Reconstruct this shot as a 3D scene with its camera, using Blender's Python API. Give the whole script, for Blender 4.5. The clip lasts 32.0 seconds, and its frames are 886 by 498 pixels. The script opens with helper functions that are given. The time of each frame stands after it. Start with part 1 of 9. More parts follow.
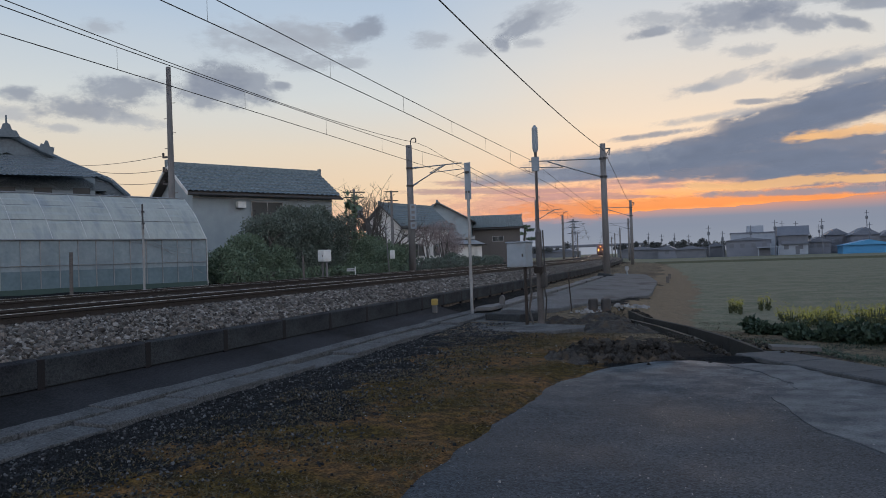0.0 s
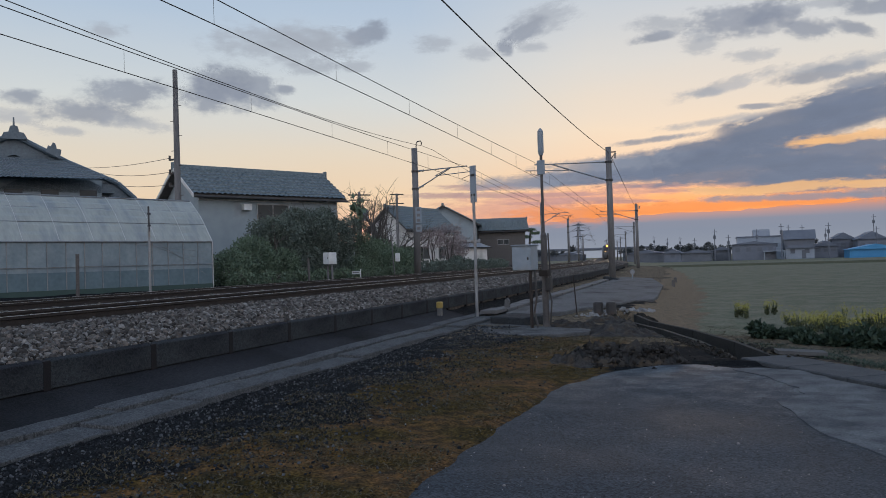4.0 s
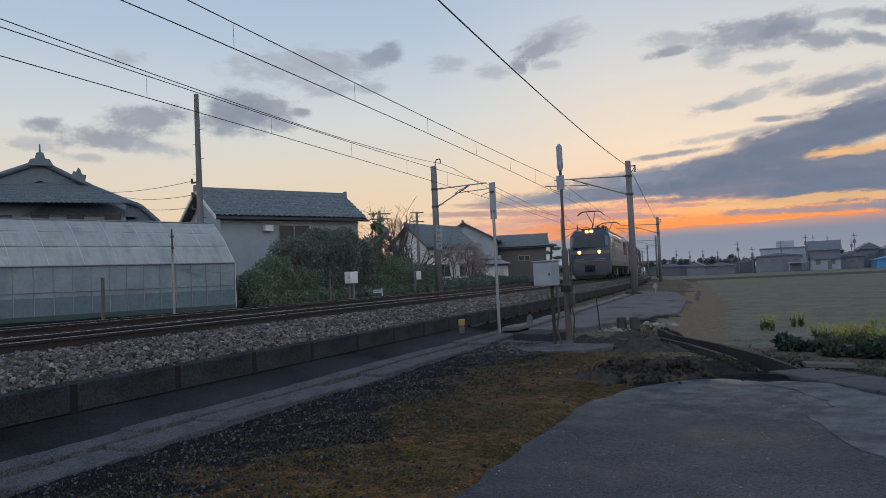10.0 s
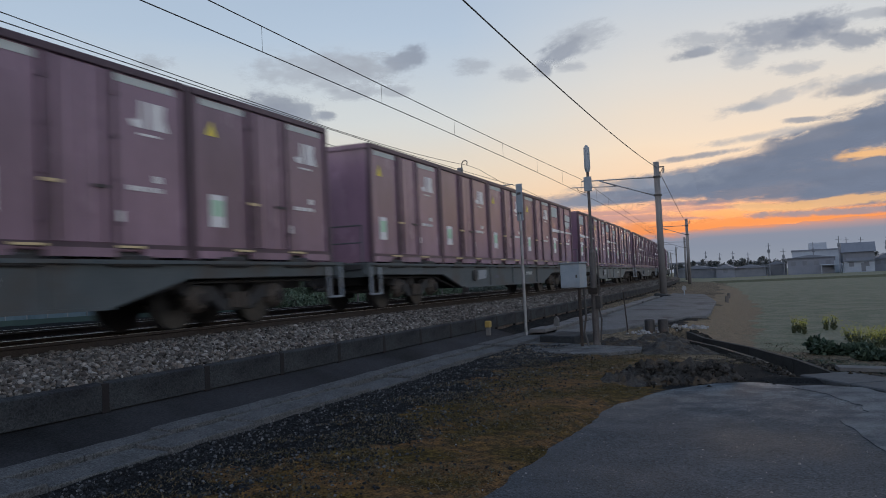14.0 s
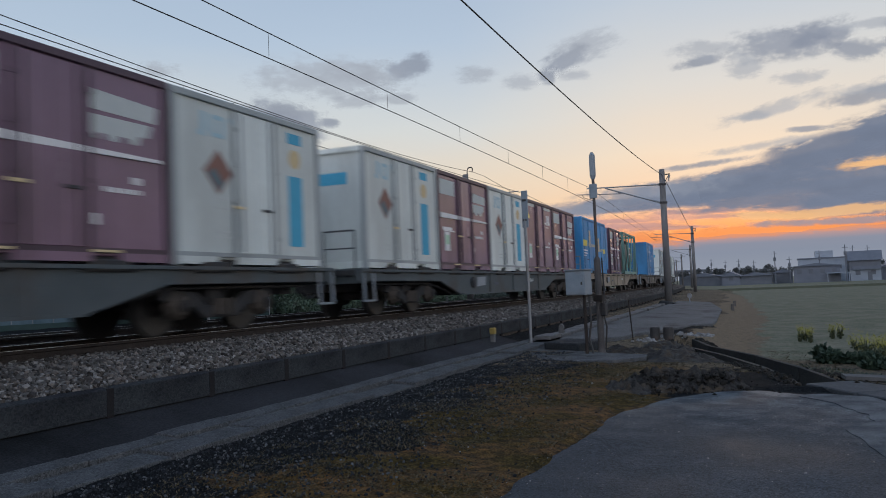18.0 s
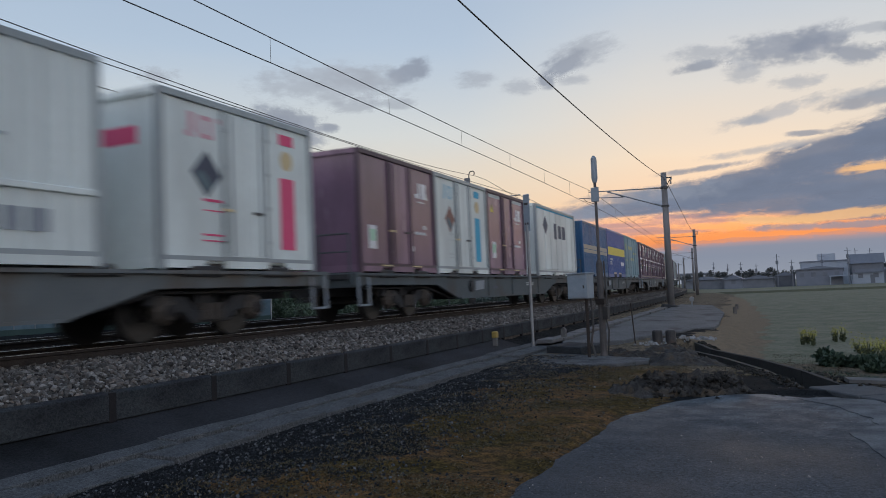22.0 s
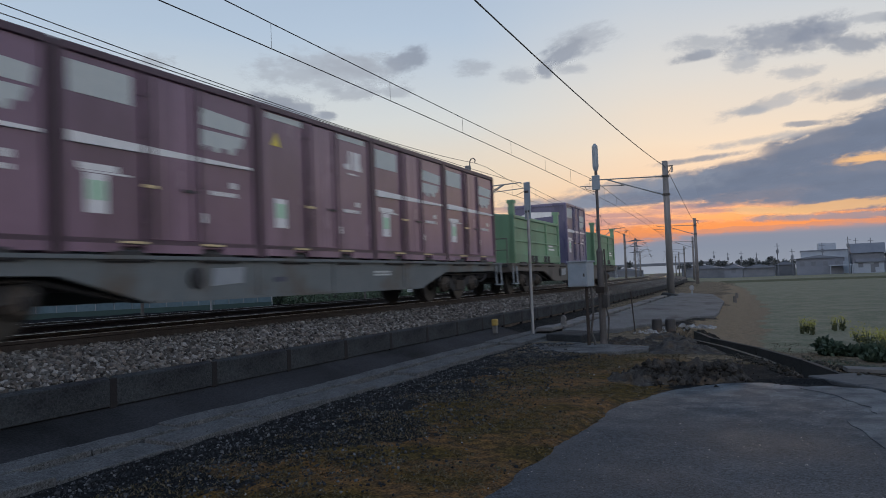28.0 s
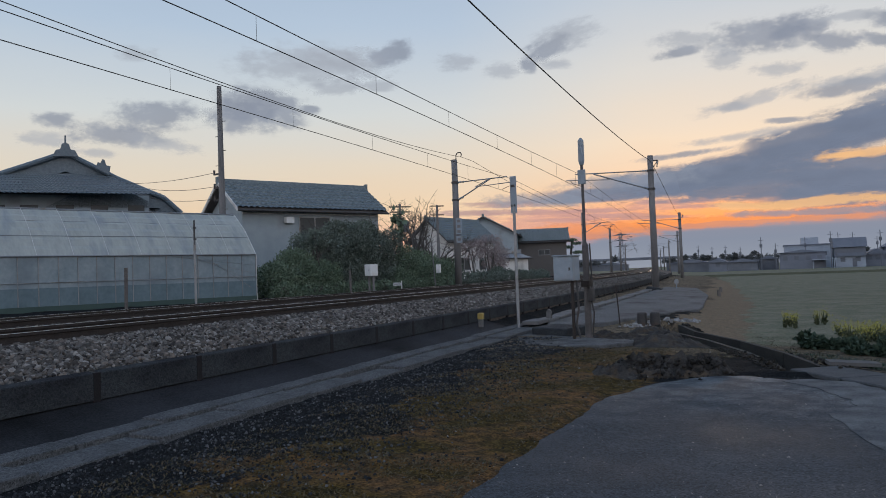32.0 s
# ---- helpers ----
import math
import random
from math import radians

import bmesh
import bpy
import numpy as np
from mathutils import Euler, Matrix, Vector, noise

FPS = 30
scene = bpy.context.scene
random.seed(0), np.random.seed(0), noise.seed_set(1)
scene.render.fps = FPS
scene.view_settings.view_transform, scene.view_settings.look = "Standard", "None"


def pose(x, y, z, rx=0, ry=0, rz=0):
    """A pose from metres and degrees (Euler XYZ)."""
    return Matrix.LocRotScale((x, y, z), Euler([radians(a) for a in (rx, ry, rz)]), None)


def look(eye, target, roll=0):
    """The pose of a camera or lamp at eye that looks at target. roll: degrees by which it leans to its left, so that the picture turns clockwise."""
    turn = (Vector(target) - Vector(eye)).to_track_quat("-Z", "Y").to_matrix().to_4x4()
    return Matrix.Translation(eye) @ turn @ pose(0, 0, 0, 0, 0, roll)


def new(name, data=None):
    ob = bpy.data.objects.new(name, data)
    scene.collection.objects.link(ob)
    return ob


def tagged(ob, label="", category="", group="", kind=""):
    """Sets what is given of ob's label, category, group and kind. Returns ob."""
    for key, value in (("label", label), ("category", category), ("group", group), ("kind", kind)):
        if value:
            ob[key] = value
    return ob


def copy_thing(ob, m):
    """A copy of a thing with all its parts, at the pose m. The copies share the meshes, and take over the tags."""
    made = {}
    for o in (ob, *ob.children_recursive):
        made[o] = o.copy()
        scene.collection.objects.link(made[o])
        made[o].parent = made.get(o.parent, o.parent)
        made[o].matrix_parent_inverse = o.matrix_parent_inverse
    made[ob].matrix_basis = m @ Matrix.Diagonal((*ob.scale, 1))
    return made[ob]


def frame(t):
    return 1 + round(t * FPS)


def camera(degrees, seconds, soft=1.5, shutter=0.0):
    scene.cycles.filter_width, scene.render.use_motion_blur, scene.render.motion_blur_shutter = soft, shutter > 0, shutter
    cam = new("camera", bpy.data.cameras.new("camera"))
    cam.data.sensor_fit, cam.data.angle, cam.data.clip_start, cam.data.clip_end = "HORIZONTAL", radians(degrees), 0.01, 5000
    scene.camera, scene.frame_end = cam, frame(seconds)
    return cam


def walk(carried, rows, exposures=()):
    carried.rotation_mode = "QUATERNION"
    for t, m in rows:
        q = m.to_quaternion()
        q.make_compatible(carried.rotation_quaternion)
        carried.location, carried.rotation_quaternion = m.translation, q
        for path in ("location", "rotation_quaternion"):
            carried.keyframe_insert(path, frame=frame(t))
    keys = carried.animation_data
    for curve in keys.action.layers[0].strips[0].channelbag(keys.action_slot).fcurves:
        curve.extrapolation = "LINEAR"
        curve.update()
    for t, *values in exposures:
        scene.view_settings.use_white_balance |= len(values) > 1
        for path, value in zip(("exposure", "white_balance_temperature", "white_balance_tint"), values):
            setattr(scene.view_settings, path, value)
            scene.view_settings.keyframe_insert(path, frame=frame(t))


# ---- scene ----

EYE = (0.0, 0.0, 1.45)
TURNS = [
    (0, 90.749, 1.938, 19.777), (0.5, 90.761, 1.867, 19.829), (1, 90.801, 1.783, 19.902),
    (1.5, 90.891, 1.727, 20.000), (2, 90.975, 1.671, 20.073), (2.5, 91.026, 1.669, 20.125),
    (3, 91.011, 1.690, 20.125), (3.5, 90.962, 1.731, 20.129), (5.5, 91.083, 1.897, 20.314),
    (6, 91.091, 1.969, 20.357), (6.5, 91.094, 2.083, 20.412), (7, 91.146, 2.184, 20.469),
    (7.5, 91.362, 2.308, 20.572), (8, 91.609, 2.347, 20.705), (8.5, 91.866, 2.453, 20.887),
    (9, 92.089, 2.530, 21.121), (9.5, 92.250, 2.628, 21.402), (10, 92.331, 2.742, 21.727),
    (10.5, 92.367, 2.826, 22.076), (11, 92.407, 2.867, 22.412), (11.5, 92.516, 2.939, 22.712),
    (12, 92.611, 2.998, 22.975), (12.5, 92.676, 3.004, 23.173), (13, 92.622, 2.908, 23.345),
    (13.5, 92.567, 2.775, 23.540), (14, 92.543, 2.629, 23.690), (14.5, 92.574, 2.546, 23.748),
    (16.5, 92.883, 2.513, 23.684), (17, 92.930, 2.475, 23.771), (17.5, 92.964, 2.405, 23.870),
    (18, 93.042, 2.365, 24.050), (18.5, 93.132, 2.412, 24.121), (19, 93.224, 2.490, 24.127),
    (19.5, 93.259, 2.602, 24.070), (20, 93.248, 2.645, 24.036), (20.5, 93.235, 2.646, 24.041),
    (21, 93.239, 2.537, 24.104), (21.5, 93.277, 2.487, 24.163), (22, 93.329, 2.474, 24.198),
    (22.5, 93.306, 2.538, 24.164), (23, 93.231, 2.515, 24.111), (23.5, 93.143, 2.439, 24.074),
    (24, 93.059, 2.318, 24.077), (24.5, 93.039, 2.216, 24.066), (25, 93.052, 2.171, 24.032),
    (25.5, 93.072, 2.194, 23.923), (27.5, 92.480, 2.100, 24.090), (28, 92.400, 2.198, 24.216),
    (28.5, 92.387, 2.334, 24.266), (29, 92.421, 2.538, 24.204), (29.5, 92.405, 2.634, 24.034),
    (30, 92.368, 2.639, 23.835), (30.5, 92.307, 2.541, 23.627), (31, 92.219, 2.407, 23.460),
    (31.5, 92.083, 2.243, 23.316), (32, 91.907, 2.158, 23.181),
]
cam = camera(59.56, 32.0, soft=0.9, shutter=0.25)
walk(cam, [(t, pose(*EYE, rx, ry, rz)) for t, rx, ry, rz in TURNS], exposures=[(0.0, 0.0), (32.0, 0.0)])

# ---- the line of the railway: arc length s, offset to the camera's side, height ----
RAIL_Z = 0.95
_s = np.arange(-760.0, 1300.0, 0.5)
_k = np.where(_s < 60, 1.216e-3, np.where(_s < 100, 0.7e-3, np.where(_s < 156, 0.957e-3, np.where(_s < 230, -0.06e-3, 0.0))))
_h = np.cumsum(_k) * 0.5
_h -= np.interp(0, _s, _h)
_x, _y = -np.cumsum(np.sin(_h)) * 0.5, np.cumsum(np.cos(_h)) * 0.5
_x, _y = _x - np.interp(0, _s, _x) - 8.764, _y - np.interp(0, _s, _y)


def heading(s):
    return float(np.interp(s, _s, _h))


def on_track(s, off=0.0, z=0.0):
    h = heading(s)
    return Vector((float(np.interp(s, _s, _x)) + math.cos(h) * off, float(np.interp(s, _s, _y)) + math.sin(h) * off, z))


def at_track(s, off=0.0, z=0.0, turn=0.0):
    return Matrix.Translation(on_track(s, off, z)) @ Matrix.Rotation(heading(s) + radians(turn), 4, "Z")


def offset_of(x, y):
    """Offset from the centre of the near track, for arrays of places."""
    h = np.interp(y, _y, _h)
    return (x - np.interp(y, _y, _x)) * np.cos(h)


# ---- colours ----
def srgb(r, g, b):
    return tuple((c / 255 / 12.92) if c < 10 else ((c / 255 + 0.055) / 1.055) ** 2.4 for c in (r, g, b))


# ---- dusk sky: the glow after sunset, low in the west ----
def make_world():
    w = bpy.data.worlds.new("dusk_sky")
    scene.world = w
    w.use_nodes = True
    nt = w.node_tree
    nt.nodes.clear()
    N, L = nt.nodes.new, nt.links.new

    def math_node(op, a, b=None, clamp=False):
        n = N("ShaderNodeMath")
        n.operation, n.use_clamp = op, clamp
        for i, v in enumerate((a, b)):
            if v is None:
                continue
            if isinstance(v, (int, float)):
                n.inputs[i].default_value = v
            else:
                L(v, n.inputs[i])
        return n.outputs[0]

    def ramp(fac, stops):
        n = N("ShaderNodeValToRGB")
        el = n.color_ramp.elements
        while len(el) > 1:
            el.remove(el[-1])
        for i, (p, c) in enumerate(stops):
            e = el[0] if i == 0 else el.new(p)
            e.position, e.color = p, (*srgb(*c), 1)
        L(fac, n.inputs[0])
        return n.outputs[0]

    def mix(fac, a, b):
        n = N("ShaderNodeMix")
        n.data_type = "RGBA"
        L(fac, n.inputs[0]), L(a, n.inputs[6]), L(b, n.inputs[7])
        return n.outputs[2]

    tc = N("ShaderNodeTexCoord")
    sep = N("ShaderNodeSeparateXYZ")
    L(tc.outputs["Generated"], sep.inputs[0])
    x, y, z = sep.outputs
    el = math_node("MULTIPLY", math_node("ARCSINE", z), 57.2958)
    az = math_node("MULTIPLY", math_node("ARCTAN2", x, y), 57.2958)
    wob = N("ShaderNodeTexNoise")
    wob.inputs["Scale"].default_value, wob.inputs["Detail"].default_value = 5.0, 3.0
    mp = N("ShaderNodeMapping")
    mp.inputs["Scale"].default_value = (1, 1, 5)
    L(tc.outputs["Generated"], mp.inputs[0]), L(mp.outputs[0], wob.inputs[0])
    el2 = math_node("ADD", el, math_node("MULTIPLY", math_node("SUBTRACT", wob.outputs[0], 0.5), 1.6))
    f = math_node("POWER", math_node("DIVIDE", math_node("MAXIMUM", el2, 0.0), 90.0, True), 0.5)
    p = lambda d: (d / 90.0) ** 0.5
    near = ramp(f, [(0, (126, 128, 150)), (p(1.6), (160, 146, 156)), (p(2.4), (196, 138, 124)), (p(3.1), (230, 140, 90)), (p(4.0), (226, 160, 118)),
                    (p(6), (228, 198, 170)), (p(9), (229, 214, 194)), (p(14), (212, 212, 209)), (p(20), (186, 199, 213)), (p(40), (128, 153, 188)), (1, (90, 116, 158))])
    far = ramp(f, [(0, (176, 142, 140)), (p(1.5), (206, 156, 140)), (p(3), (222, 184, 160)), (p(5), (228, 203, 174)), (p(8), (221, 209, 192)),
                   (p(12), (206, 211, 212)), (p(18), (176, 194, 214)), (p(40), (128, 153, 188)), (1, (90, 116, 158))])
    east = ramp(f, [(0, (206, 200, 208)), (p(6), (236, 230, 234)), (p(20), (222, 224, 236)), (p(40), (160, 178, 206)), (1, (90, 116, 158))])
    side = math_node("DIVIDE", math_node("SUBTRACT", math_node("ABSOLUTE", math_node("ADD", az, 0.0)), 9.0), 13.0, True)
    back = math_node("DIVIDE", math_node("SUBTRACT", math_node("ABSOLUTE", math_node("ADD", az, 8.0)), 60.0), 70.0, True)
    col = mix(back, mix(side, near, far), east)
    sky = N("ShaderNodeTexSky")
    sky.sky_type, sky.sun_disc = "NISHITA", False
    sky.sun_elevation, sky.sun_rotation = radians(1.0), radians(-3.0)
    bg = N("ShaderNodeBackground")
    L(math_node("ADD", math_node("MULTIPLY", back, 0.5), 1.0), bg.inputs["Strength"])
    bg2 = N("ShaderNodeBackground")
    bg2.inputs["Strength"].default_value = 0.02
    add = N("ShaderNodeAddShader")
    L(col, bg.inputs[0]), L(sky.outputs[0], bg2.inputs[0])
    L(bg.outputs[0], add.inputs[0]), L(bg2.outputs[0], add.inputs[1])
    out = N("ShaderNodeOutputWorld")
    L(add.outputs[0], out.inputs[0])


make_world()
sun = new("sun", bpy.data.lights.new("sun", "SUN"))
sun.data.energy, sun.data.angle, sun.data.color = 0.5, radians(14), (1.0, 0.72, 0.5)
sun.matrix_world = look((0, 0, 60), Vector((0, 0, 60)) - Vector((math.sin(radians(-3)), math.cos(radians(-3)), math.tan(radians(5)))))


# ---- materials ----
def surf(name, c1, c2, scale=6.0, rough=0.8, bump=0.2, metal=0.0, fine=40.0, coords="Object", spec=0.4, stain=None, stain_scale=1.2, stretch=(1, 1, 1), per_object=0.0, emit=None, speckle=None):
    """A surface of two close colours in broad and fine noise, with relief and, if given, stains."""
    m = bpy.data.materials.new(name)
    m.use_nodes = True
    nt = m.node_tree
    N, L = nt.nodes.new, nt.links.new
    b = nt.nodes["Principled BSDF"]
    tc, mp = N("ShaderNodeTexCoord"), N("ShaderNodeMapping")
    mp.inputs["Scale"].default_value = stretch
    L(tc.outputs[coords], mp.inputs[0])
    n1, n2 = N("ShaderNodeTexNoise"), N("ShaderNodeTexNoise")
    n1.inputs["Scale"].default_value, n1.inputs["Detail"].default_value = scale, 6.0
    n2.inputs["Scale"].default_value, n2.inputs["Detail"].default_value = fine, 3.0
    L(mp.outputs[0], n1.inputs[0]), L(mp.outputs[0], n2.inputs[0])
    mid = N("ShaderNodeMath")
    mid.operation = "MULTIPLY_ADD"
    mid.inputs[1].default_value = 0.6
    L(n1.outputs[0], mid.inputs[0])
    sc = N("ShaderNodeMath")
    sc.operation = "MULTIPLY"
    sc.inputs[1].default_value = 0.4
    L(n2.outputs[0], sc.inputs[0]), L(sc.outputs[0], mid.inputs[2])
    rng = N("ShaderNodeMapRange")
    rng.inputs[1].default_value, rng.inputs[2].default_value = 0.33, 0.67
    L(mid.outputs[0], rng.inputs[0])
    mx = N("ShaderNodeMix")
    mx.data_type = "RGBA"
    mx.inputs[6].default_value, mx.inputs[7].default_value = (*c1, 1), (*c2, 1)
    L(rng.outputs[0], mx.inputs[0])
    col = mx.outputs[2]
    if stain:
        n3, r3, m3 = N("ShaderNodeTexNoise"), N("ShaderNodeMapRange"), N("ShaderNodeMix")
        n3.inputs["Scale"].default_value, n3.inputs["Detail"].default_value = stain_scale, 8.0
        r3.inputs[1].default_value, r3.inputs[2].default_value = 0.52, 0.72
        m3.data_type = "RGBA"
        m3.inputs[7].default_value = (*stain, 1)
        L(mp.outputs[0], n3.inputs[0]), L(n3.outputs[0], r3.inputs[0]), L(r3.outputs[0], m3.inputs[0]), L(col, m3.inputs[6])
        col = m3.outputs[2]
    if speckle:
        vo, rs, ms = N("ShaderNodeTexVoronoi"), N("ShaderNodeMapRange"), N("ShaderNodeMix")
        vo.inputs["Scale"].default_value = speckle[0]
        ms.data_type, ms.blend_type = "RGBA", "MULTIPLY"
        ms.inputs[0].default_value = 1.0
        rs.inputs[3].default_value, rs.inputs[4].default_value = speckle[1], speckle[2]
        L(tc.outputs[coords], vo.inputs["Vector"]), L(vo.outputs["Color"], rs.inputs[0]), L(col, ms.inputs[6]), L(rs.outputs[0], ms.inputs[7])
        col = ms.outputs[2]
    if per_object:
        oi, hs, r4 = N("ShaderNodeObjectInfo"), N("ShaderNodeHueSaturation"), N("ShaderNodeMapRange")
        r4.inputs[3].default_value, r4.inputs[4].default_value = 1 - per_object, 1 + per_object
        L(oi.outputs["Random"], r4.inputs[0]), L(r4.outputs[0], hs.inputs["Value"]), L(col, hs.inputs["Color"])
        col = hs.outputs[0]
    L(col, b.inputs["Base Color"])
    rr = N("ShaderNodeMapRange")
    rr.inputs[3].default_value, rr.inputs[4].default_value = max(0.05, rough - 0.12), min(1, rough + 0.1)
    L(n1.outputs[0], rr.inputs[0]), L(rr.outputs[0], b.inputs["Roughness"])
    b.inputs["Metallic"].default_value, b.inputs["Specular IOR Level"].default_value = metal, spec
    if bump:
        bp = N("ShaderNodeBump")
        bp.inputs["Strength"].default_value, bp.inputs["Distance"].default_value = bump, 0.02
        L(n2.outputs[0], bp.inputs["Height"]), L(bp.outputs[0], b.inputs["Normal"])
    if emit:
        b.inputs["Emission Color"].default_value, b.inputs["Emission Strength"].default_value = (*emit[0], 1), emit[1]
    return m


def glow(name, colour, strength):
    m = bpy.data.materials.new(name)
    m.use_nodes = True
    b = m.node_tree.nodes["Principled BSDF"]
    b.inputs["Base Color"].default_value = (*colour, 1)
    b.inputs["Emission Color"].default_value, b.inputs["Emission Strength"].default_value = (*colour, 1), strength
    return m


CONCRETE = surf("weathered_concrete", (0.085, 0.086, 0.087), (0.165, 0.164, 0.162), 4, 0.9, 0.6, fine=70, stain=(0.06, 0.056, 0.05), stain_scale=1.3)
POLE_CONCRETE = surf("pole_concrete", (0.125, 0.125, 0.128), (0.195, 0.19, 0.188), 4, 0.85, 0.2, fine=50, stain=(0.09, 0.085, 0.08), stain_scale=1.5, stretch=(1, 1, 0.25))
DARK_CONCRETE = surf("damp_dark_concrete", (0.026, 0.030, 0.033), (0.05, 0.056, 0.06), 2.5, 0.9, 0.4, fine=45, stain=(0.021, 0.022, 0.026), stretch=(1, 1, 2), spec=0.12, speckle=(60, 0.6, 1.35))
KERB_CONCRETE = surf("blackened_kerb_concrete", (0.045, 0.049, 0.052), (0.14, 0.146, 0.15), 3.5, 0.92, 0.5, fine=95, stain=(0.027, 0.029, 0.027), stain_scale=1.8, spec=0.15, speckle=(75, 0.4, 1.5))


def asphalt_material():
    """Dark bluish asphalt: stones in tar, worn pale zones, damp dark zones and fine cracks."""
    m = bpy.data.materials.new("worn_asphalt")
    m.use_nodes = True
    nt = m.node_tree
    N, L = nt.nodes.new, nt.links.new
    b = nt.nodes["Principled BSDF"]
    tc = N("ShaderNodeTexCoord")

    def tex(kind, scale, detail=3.0):
        n = N(kind)
        n.inputs["Scale"].default_value = scale
        if kind == "ShaderNodeTexNoise":
            n.inputs["Detail"].default_value = detail
        L(tc.outputs["Object"], n.inputs["Vector"])
        return n

    def ramped(out, lo, hi, to_lo=0.0, to_hi=1.0):
        r = N("ShaderNodeMapRange")
        r.inputs[1].default_value, r.inputs[2].default_value, r.inputs[3].default_value, r.inputs[4].default_value = lo, hi, to_lo, to_hi
        L(out, r.inputs[0])
        return r.outputs[0]

    def blend(fac, x, y, mode="MIX"):
        n = N("ShaderNodeMix")
        n.data_type, n.blend_type = "RGBA", mode
        L(fac, n.inputs[0])
        for i, c in ((6, x), (7, y)):
            if isinstance(c, tuple):
                n.inputs[i].default_value = (*c, 1)
            else:
                L(c, n.inputs[i])
        return n.outputs[2]

    cells = tex("ShaderNodeTexVoronoi", 80.0)
    grain, mid, patch, zone = tex("ShaderNodeTexNoise", 22.0, 6.0), tex("ShaderNodeTexNoise", 3.0, 7.0), tex("ShaderNodeTexNoise", 0.8, 6.0), tex("ShaderNodeTexNoise", 0.3, 4.0)
    col = blend(ramped(grain.outputs[0], 0.3, 0.7), (0.02, 0.028, 0.036), (0.046, 0.058, 0.07))
    col = blend(ramped(mid.outputs[0], 0.5, 0.78, 0.0, 0.4), col, (0.105, 0.122, 0.135))
    col = blend(ramped(patch.outputs[0], 0.42, 0.6, 0.65, 0.0), col, (0.022, 0.031, 0.041))
    col = blend(ramped(zone.outputs[0], 0.5, 0.66, 0.0, 0.4), col, (0.09, 0.106, 0.12))
    sep, ln, mxm = N("ShaderNodeSeparateXYZ"), N("ShaderNodeVectorMath"), N("ShaderNodeMath")
    L(tc.outputs["Object"], sep.inputs[0])
    ln.operation, ln.inputs[1].default_value, mxm.operation = "DOT_PRODUCT", (0.83, 0.57, 0.0), "MAXIMUM"
    L(tc.outputs["Object"], ln.inputs[0])
    L(ramped(sep.outputs[1], 7.2, 10.5), mxm.inputs[0]), L(ramped(ln.outputs["Value"], 4.3, 5.65), mxm.inputs[1])
    wear = N("ShaderNodeMath")
    wear.operation = "MULTIPLY"
    L(mxm.outputs[0], wear.inputs[0]), L(ramped(mid.outputs[0], 0.4, 0.62, 0.05, 0.75), wear.inputs[1])
    col = blend(wear.outputs[0], col, (0.125, 0.142, 0.155))
    sp = N("ShaderNodeMix")
    sp.data_type, sp.blend_type = "RGBA", "MULTIPLY"
    sp.inputs[0].default_value = 1.0
    L(col, sp.inputs[6]), L(ramped(cells.outputs["Color"], 0.0, 1.0, 0.35, 1.65), sp.inputs[7])
    col = sp.outputs[2]
    L(col, b.inputs["Base Color"])
    L(ramped(patch.outputs[0], 0.3, 0.7, 0.62, 0.9), b.inputs["Roughness"])
    b.inputs["Specular IOR Level"].default_value = 0.22
    bp = N("ShaderNodeBump")
    bp.inputs["Strength"].default_value, bp.inputs["Distance"].default_value = 0.8, 0.006
    L(cells.outputs["Distance"], bp.inputs["Height"]), L(bp.outputs[0], b.inputs["Normal"])
    return m


ASPHALT = asphalt_material()
STEEL = surf("galvanised_steel", (0.22, 0.235, 0.25), (0.31, 0.32, 0.33), 8, 0.5, 0.1, metal=0.6, stain=(0.2, 0.16, 0.12), stain_scale=2)
DARK_STEEL = surf("dark_steel", (0.035, 0.036, 0.04), (0.07, 0.068, 0.066), 6, 0.6, 0.2, metal=0.3, stain=(0.08, 0.05, 0.035), stain_scale=2)
RUST = surf("rusted_steel", (0.024, 0.02, 0.018), (0.055, 0.045, 0.04), 8, 0.8, 0.3, metal=0.3)
RAIL_TOP = surf("polished_rail", (0.45, 0.44, 0.42), (0.6, 0.58, 0.55), 10, 0.3, 0.0, metal=0.9)
GRIT = surf("trodden_ballast", (0.04, 0.035, 0.031), (0.15, 0.13, 0.115), 11, 0.95, 1.0, fine=26, spec=0.1)
WIRE = surf("blackened_copper_wire", (0.03, 0.03, 0.03), (0.06, 0.055, 0.05), 5, 0.6, 0.0, metal=0.4)
PLASTIC_FILM = surf("greenhouse_film", (0.29, 0.315, 0.295), (0.385, 0.41, 0.38), 1.2, 0.35, 0.15, fine=5, stain=(0.23, 0.265, 0.275), stain_scale=0.8, stretch=(1, 3, 1))
NET = surf("greenhouse_side_film", (0.15, 0.205, 0.235), (0.25, 0.305, 0.33), 1.5, 0.45, 0.2, fine=8, stain=(0.14, 0.18, 0.21), stain_scale=0.8)
WHITE_PAINT = surf("white_paint", (0.54, 0.56, 0.56), (0.66, 0.67, 0.66), 5, 0.5, 0.05, stain=(0.5, 0.48, 0.44), stain_scale=3)
GREY_PAINT = surf("grey_box_paint", (0.19, 0.235, 0.275), (0.25, 0.295, 0.335), 5, 0.5, 0.05, stain=(0.22, 0.23, 0.235), stain_scale=2)
YELLOW = surf("yellow_paint", (0.26, 0.19, 0.05), (0.34, 0.245, 0.065), 9, 0.55, 0.1)
